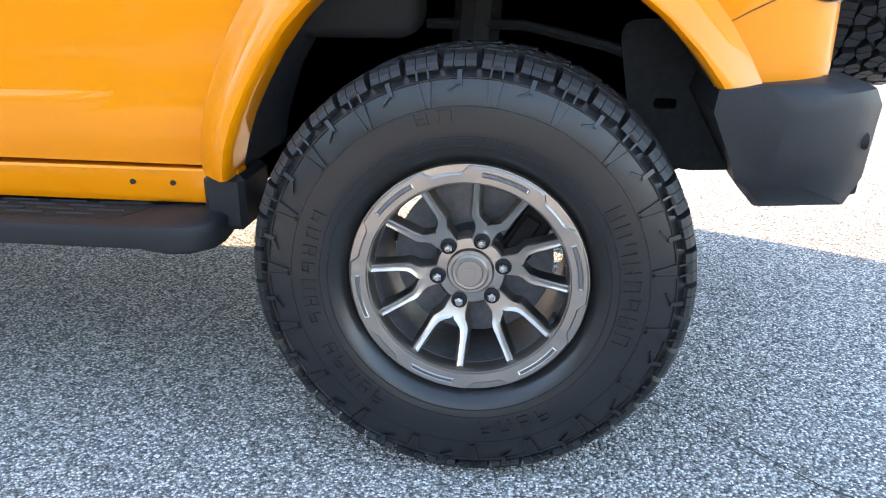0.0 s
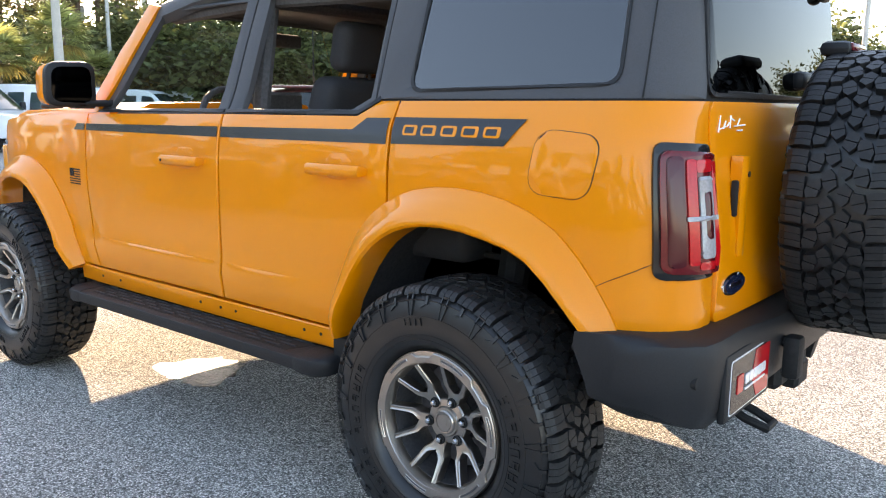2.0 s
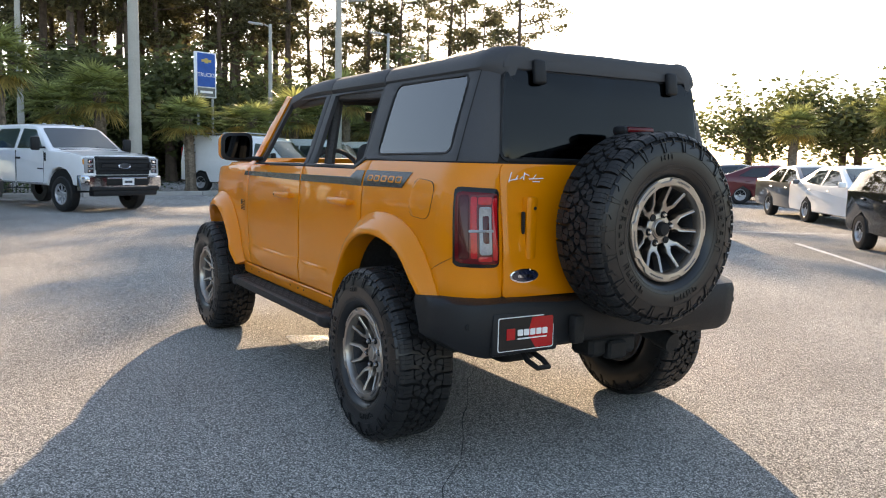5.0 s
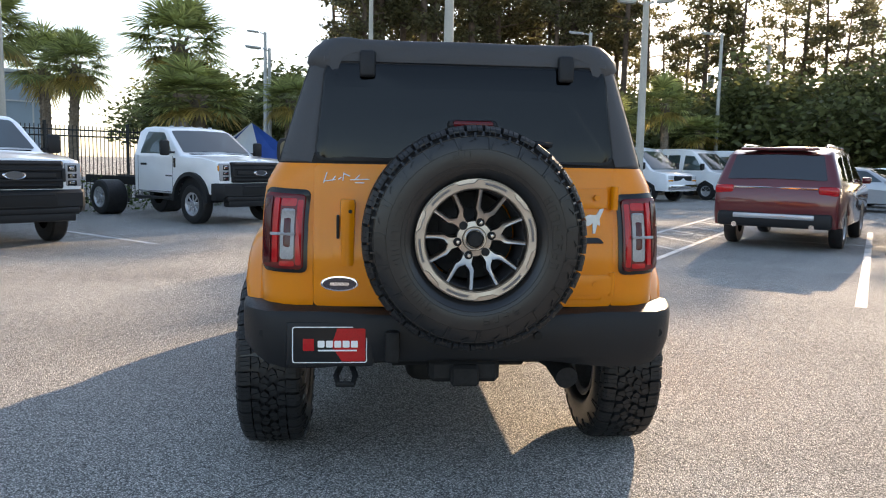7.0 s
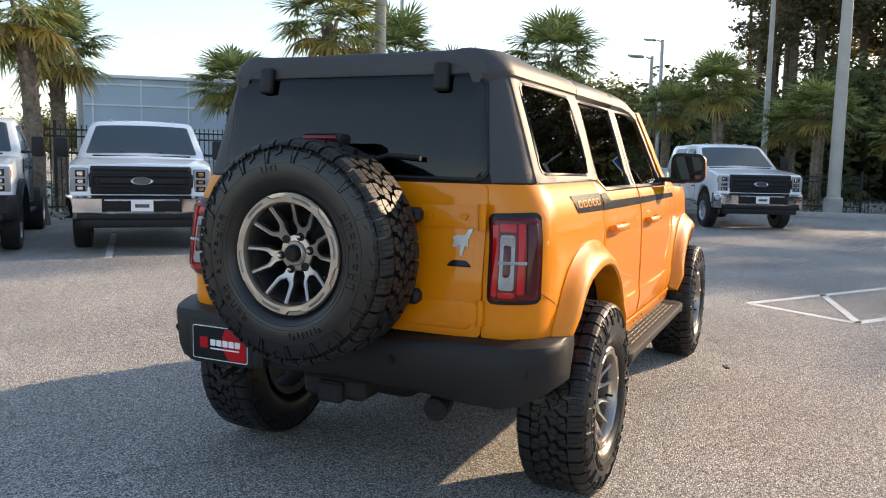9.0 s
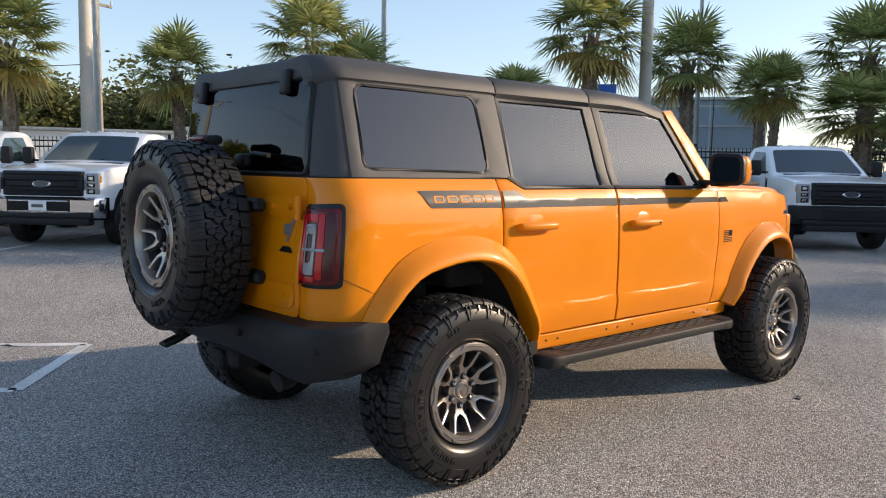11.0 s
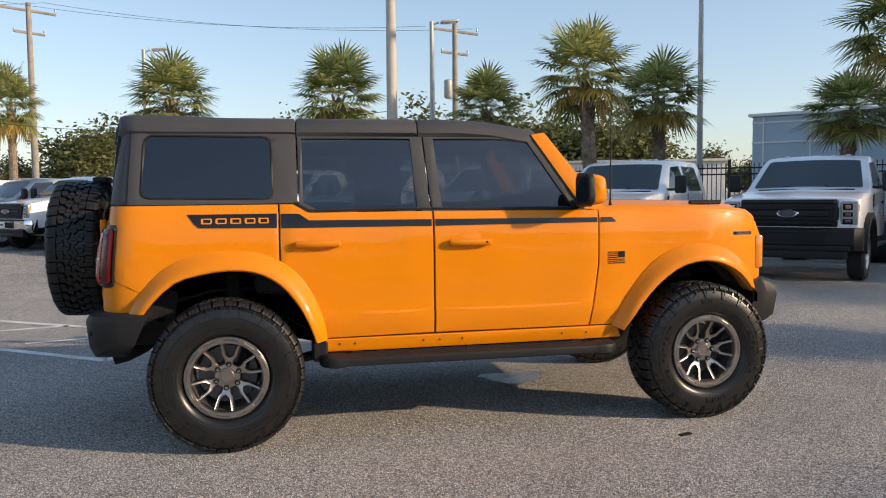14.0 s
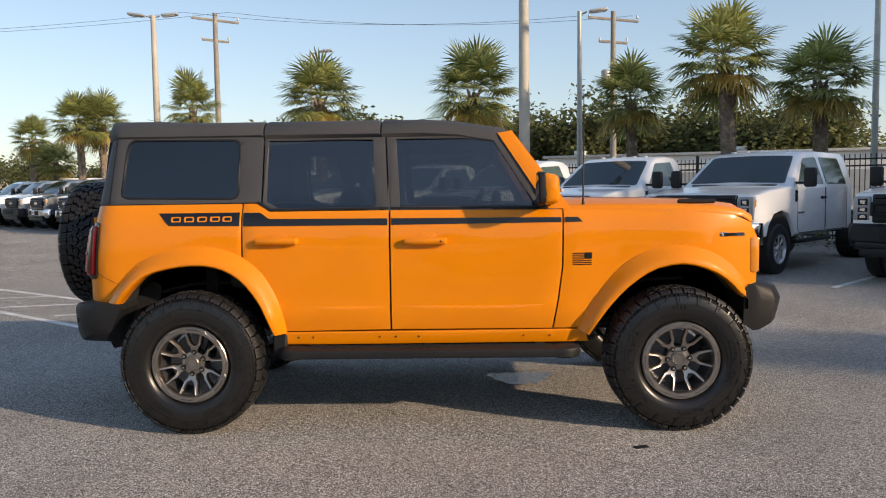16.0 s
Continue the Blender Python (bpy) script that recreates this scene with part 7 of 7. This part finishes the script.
concrete_label = "pale concrete lamp post with flat lamp heads"
steel_label = "thin grey steel lamp post with a flat head"
for x, y, h, n, r, lab, yaw in ((3.3, 15.1, 9.5, 2, 0.115, concrete_label, 10), (15.1, 8.8, 10.0, 2, 0.13, concrete_label, 40), (5.77, 22.17, 7.42, 1, 0.08, steel_label, 0), (14.04, 18.63, 9.0, 1, 0.08, steel_label, 20),
                               (24.3, -2.3, 11.0, 2, 0.15, concrete_label, 60), (22.54, -8.72, 6.8, 2, 0.11, concrete_label, 75), (40.67, -22.31, 8.3, 1, 0.11, steel_label, 30), (34.6, 0.4, 9.0, 2, 0.11, steel_label, 90),
                               (-4.99, 30.55, 7.65, 1, 0.09, steel_label, 0), (-10.26, 25.73, 8.33, 2, 0.11, concrete_label, 185), (-21.5, 28.5, 8.8, 1, 0.12, concrete_label, 180), (31.05, -9.2, 7.1, 1, 0.08, steel_label, 60), (33.6, -16.3, 7.7, 1, 0.08, steel_label, 60),
                               (19.0, -45.0, 8.8, 2, 0.14, steel_label, -40), (5.5, -11.5 - 18, 9.0, 1, 0.08, steel_label, 20), (40, 6, 8.0, 1, 0.09, steel_label, 90), (26, 14, 8.5, 1, 0.08, steel_label, 20), (29.5, 4.5, 5.8, 1, 0.07, steel_label, 90)):
    build_lamp_post(on_ground(x, y), h - ground_z(x, y) * 0, lab, n, r, POLE_PAINT if r > 0.105 else GALV, 0.42, yaw)


def build_utility(m, h, label, transformer=True):
    t = thing("utility_pole", m, label, "utility pole", "utility poles")
    bm = bmesh.new()
    tube(bm, [(0, 0, 0), (0, 0, h)], [0.17, 0.11], 12)
    part("pole", bm, WOOD_POLE, t)
    for z, w in ((h - 0.35, 2.3), (h - 1.35, 1.3)):
        bm = bmesh.new()
        box(bm, (0, 0, z), (w, 0.09, 0.11), Matrix.Rotation(0.07, 3, "Y"), 0.01)
        arm = part("cross_arm", bm, WOOD_POLE, t)
        for s in (-0.48, 0.0, 0.48):
            bm = bmesh.new()
            tube(bm, [(s * w, 0, z + 0.05), (s * w, 0, z + 0.2)], [0.05, 0.03], 8)
            part("insulator", bm, GALV, arm, "grey insulator")
    if transformer:
        bm = bmesh.new()
        tube(bm, [(-0.34, 0, h - 3.4), (-0.34, 0, h - 3.32), (-0.34, 0, h - 2.6), (-0.34, 0, h - 2.55)], [0.15, 0.2, 0.2, 0.12], 14)
        part("transformer", bm, GALV, t, "grey can transformer")
    return t


build_utility(on_ground(8.53, 30.65, 8), 9.2, "weathered wooden utility pole with a transformer")
build_utility(on_ground(-10.48, 34.52, 20), 10.3, "weathered wooden utility pole with two cross-arms", False)
build_utility(on_ground(44, -20, 70), 9.5, "weathered wooden utility pole at the edge of the woods")


def wire(a, b, sag, name="cable"):
    bm = bmesh.new()
    a, b = Vector(a), Vector(b)
    tube(bm, [a.lerp(b, k / 14) - Vector((0, 0, sag * 4 * (k / 14) * (1 - k / 14))) for k in range(15)], 0.008, 4)
    tagged(part(name, bm, WIRE, None), "thin black overhead cable", "cable", "overhead cables")


for dy, dz in ((-1.1, 0.05), (1.1, 0.0)):
    wire((8.3 + dy, 30.7, 9.0 + dz), (-10.9 + dy, 34.4, 10.3 + dz), 0.5)
    wire((-10.9 + dy, 34.4, 10.3 + dz), (-45 + dy, 38, 10.5 + dz), 0.6)
wire((3.3, 15.1, 3.6), (-10.6, 25.6, 4.3), 0.5)
for z in (4.3, 5.0, 6.0):
    wire((44, -20, z + 0.6), (40, 3, z), 0.4)
    wire((44, -20, z + 0.6), (30, -45, z), 0.4)


# ---- sign ----
sign = thing("dealer_sign", pose(30.1, -6.1, 0.57, 0, 0, 200), "blue and white upright sign board on two posts", "sign")
for s in (1, -1):
    bm = bmesh.new()
    tube(bm, [(0, s * 0.35, -0.57), (0, s * 0.35, 4.9)], 0.05, 8)
    part("post", bm, GALV, sign)
block("frame", sign, WHITE, (0, 0, 4.05), (0.16, 0.98, 1.84), 0.02, "white sign frame")
block("face", sign, SCREEN_BLUE, (0.085, 0, 4.25), (0.01, 0.84, 1.34), 0.0, "blue sign face")
block("lower_face", sign, GREY_PAINT, (0.085, 0, 3.36), (0.01, 0.84, 0.34), 0.0, "dark lower face")
GOLD = material("sign_gold", (0.62, 0.45, 0.12), 0.5)
block("emblem_bar", sign, GOLD, (0.095, 0, 4.62), (0.01, 0.46, 0.10), 0.0, "gold emblem shape")
block("emblem_bar", sign, GOLD, (0.097, 0, 4.62), (0.01, 0.16, 0.20), 0.0, "gold emblem shape")
txt = bpy.data.curves.new("lettering", "FONT")
txt.body, txt.size, txt.align_x, txt.extrude = "TRUCKS", 0.225, "CENTER", 0.004
txt.materials.append(WHITE)
tob = new("lettering", txt)
tob.parent = sign
tob.matrix_basis = pose(0.094, 0, 3.98, 90, 0, 90)
tagged(tob, "white lettering")
block("lettering_bar", sign, WHITE, (0.095, 0, 3.36), (0.008, 0.6, 0.09), 0.0, "pale bar of small writing")

# ---- buildings far off ----
b1 = thing("showroom_building", pose(28.0, 21.7, ground_z(28, 20), 0, 0, 130.0), "long pale blue-grey metal building with a blue band", "building")
bm = bmesh.new()
box(bm, (0, -3, 2.4), (17.0, 8.0, 4.8), None, 0.05)
part("wall", bm, WALL_BLUE, b1)
for z in (1.3, 2.5, 3.6, 4.5):
    block("wall_rib", b1, WALL_WHITE, (0, 1.02, z), (17.0, 0.05, 0.07), 0.0)
for k in range(9):
    block("wall_joint", b1, WALL_WHITE, (-8 + 2 * k, 1.02, 2.4), (0.06, 0.04, 4.7), 0.0)
block("roof_edge", b1, WALL_WHITE, (0, -3, 4.85), (17.3, 8.3, 0.14), 0.02, "pale roof edge")
block("blue_sign_panel", b1, SCREEN_BLUE, (-1.0, 0.9, 5.15), (1.5, 0.2, 0.7), 0.0, "blue panel on the roof edge")
block("blue_band", b1, SCREEN_BLUE, (-2, 1.08, 1.1), (9.0, 0.1, 1.0), 0.0, "blue sheeting along the wall")
for x, y, yaw, L_, h in ((-2, 74, 8, 40, 2.6), (-40, 66, 30, 30, 2.6), (22, 56, -20, 26, 3.6), (-62, 56, 50, 24, 2.6)):
    b = thing("storage_building", pose(x, y, 0, 0, 0, yaw), "long low white storage building with a flat roof", "building", "low white buildings")
    bm = bmesh.new()
    box(bm, (0, 0, h / 2), (L_, 8, h), None, 0.05)
    part("wall", bm, WALL_WHITE, b)
    block("roof", b, GALV, (0, 0, h + 0.1), (L_ + 0.6, 8.6, 0.2), 0.03, "grey flat roof")
    for k in range(int(L_ / 4)):
        block("roof_unit", b, WALL_WHITE, (-L_ / 2 + 2 + k * 4, -1, h + 0.4), (0.9, 0.9, 0.5), 0.04) if k % 3 == 0 else None
        block("door", b, GALV, (-L_ / 2 + 2 + k * 4, -4.02, 1.2), (2.2, 0.06, 2.3), 0.0, "grey roller door")
tent = thing("canopy_tent", on_ground(21.0, 4.0, 20), "blue and white pop-up canopy tent", "tent")
corners = [(-1.25, -1.25, 1.35), (1.25, -1.25, 1.35), (1.25, 1.25, 1.35), (-1.25, 1.25, 1.35)]
for k in range(4):
    a, b, top = Vector(corners[k]), Vector(corners[(k + 1) % 4]), Vector((0, 0, 2.45))
    mid = (a + b) / 2
    for p, q, mat in ((a, mid, WHITE), (mid, b, SCREEN_BLUE)):
        sag = (p + q + top) / 3 - Vector((0, 0, 0.06))
        bm = bmesh.new()
        v = [bm.verts.new(c) for c in (p, q, top, sag)]
        for f in ((0, 1, 3), (1, 2, 3), (2, 0, 3)):
            bm.faces.new([v[n] for n in f])
        bmesh.ops.solidify(bm, geom=bm.faces[:], thickness=0.01)
        part("canopy_panel", bm, mat, tent, "white canopy panel" if mat is WHITE else "blue canopy panel", smooth=False)
for x in (-1.2, 1.2):
    for y in (-1.2, 1.2):
        bm = bmesh.new()
        tube(bm, [(x, y, 0), (x, y, 1.36)], 0.025, 6)
        part("leg", bm, GALV, tent)
# kerb and verge along the far side of the lot
bm = bmesh.new()
for a, b in (((22.2, 3.4), (24.2, -4.4)), ((24.2, -4.4), (44, -40)), ((22.2, 3.4), (-11, 31))):
    a, b = Vector(a), Vector(b)
    k = int((b - a).length / 3)
    for i in range(k):
        p, q = a.lerp(b, i / k), a.lerp(b, (i + 0.995) / k)
        c = (p + q) / 2
        box(bm, (c.x, c.y, ground_z(c.x, c.y) + 0.06), ((q - p).length, 0.16, 0.16), Matrix.Rotation(math.atan2((q - p).y, (q - p).x), 3, "Z"), 0.02)
tagged(part("kerb", bm, CONCRETE, None), "pale concrete kerb along the edge", "kerb", kind="structure")
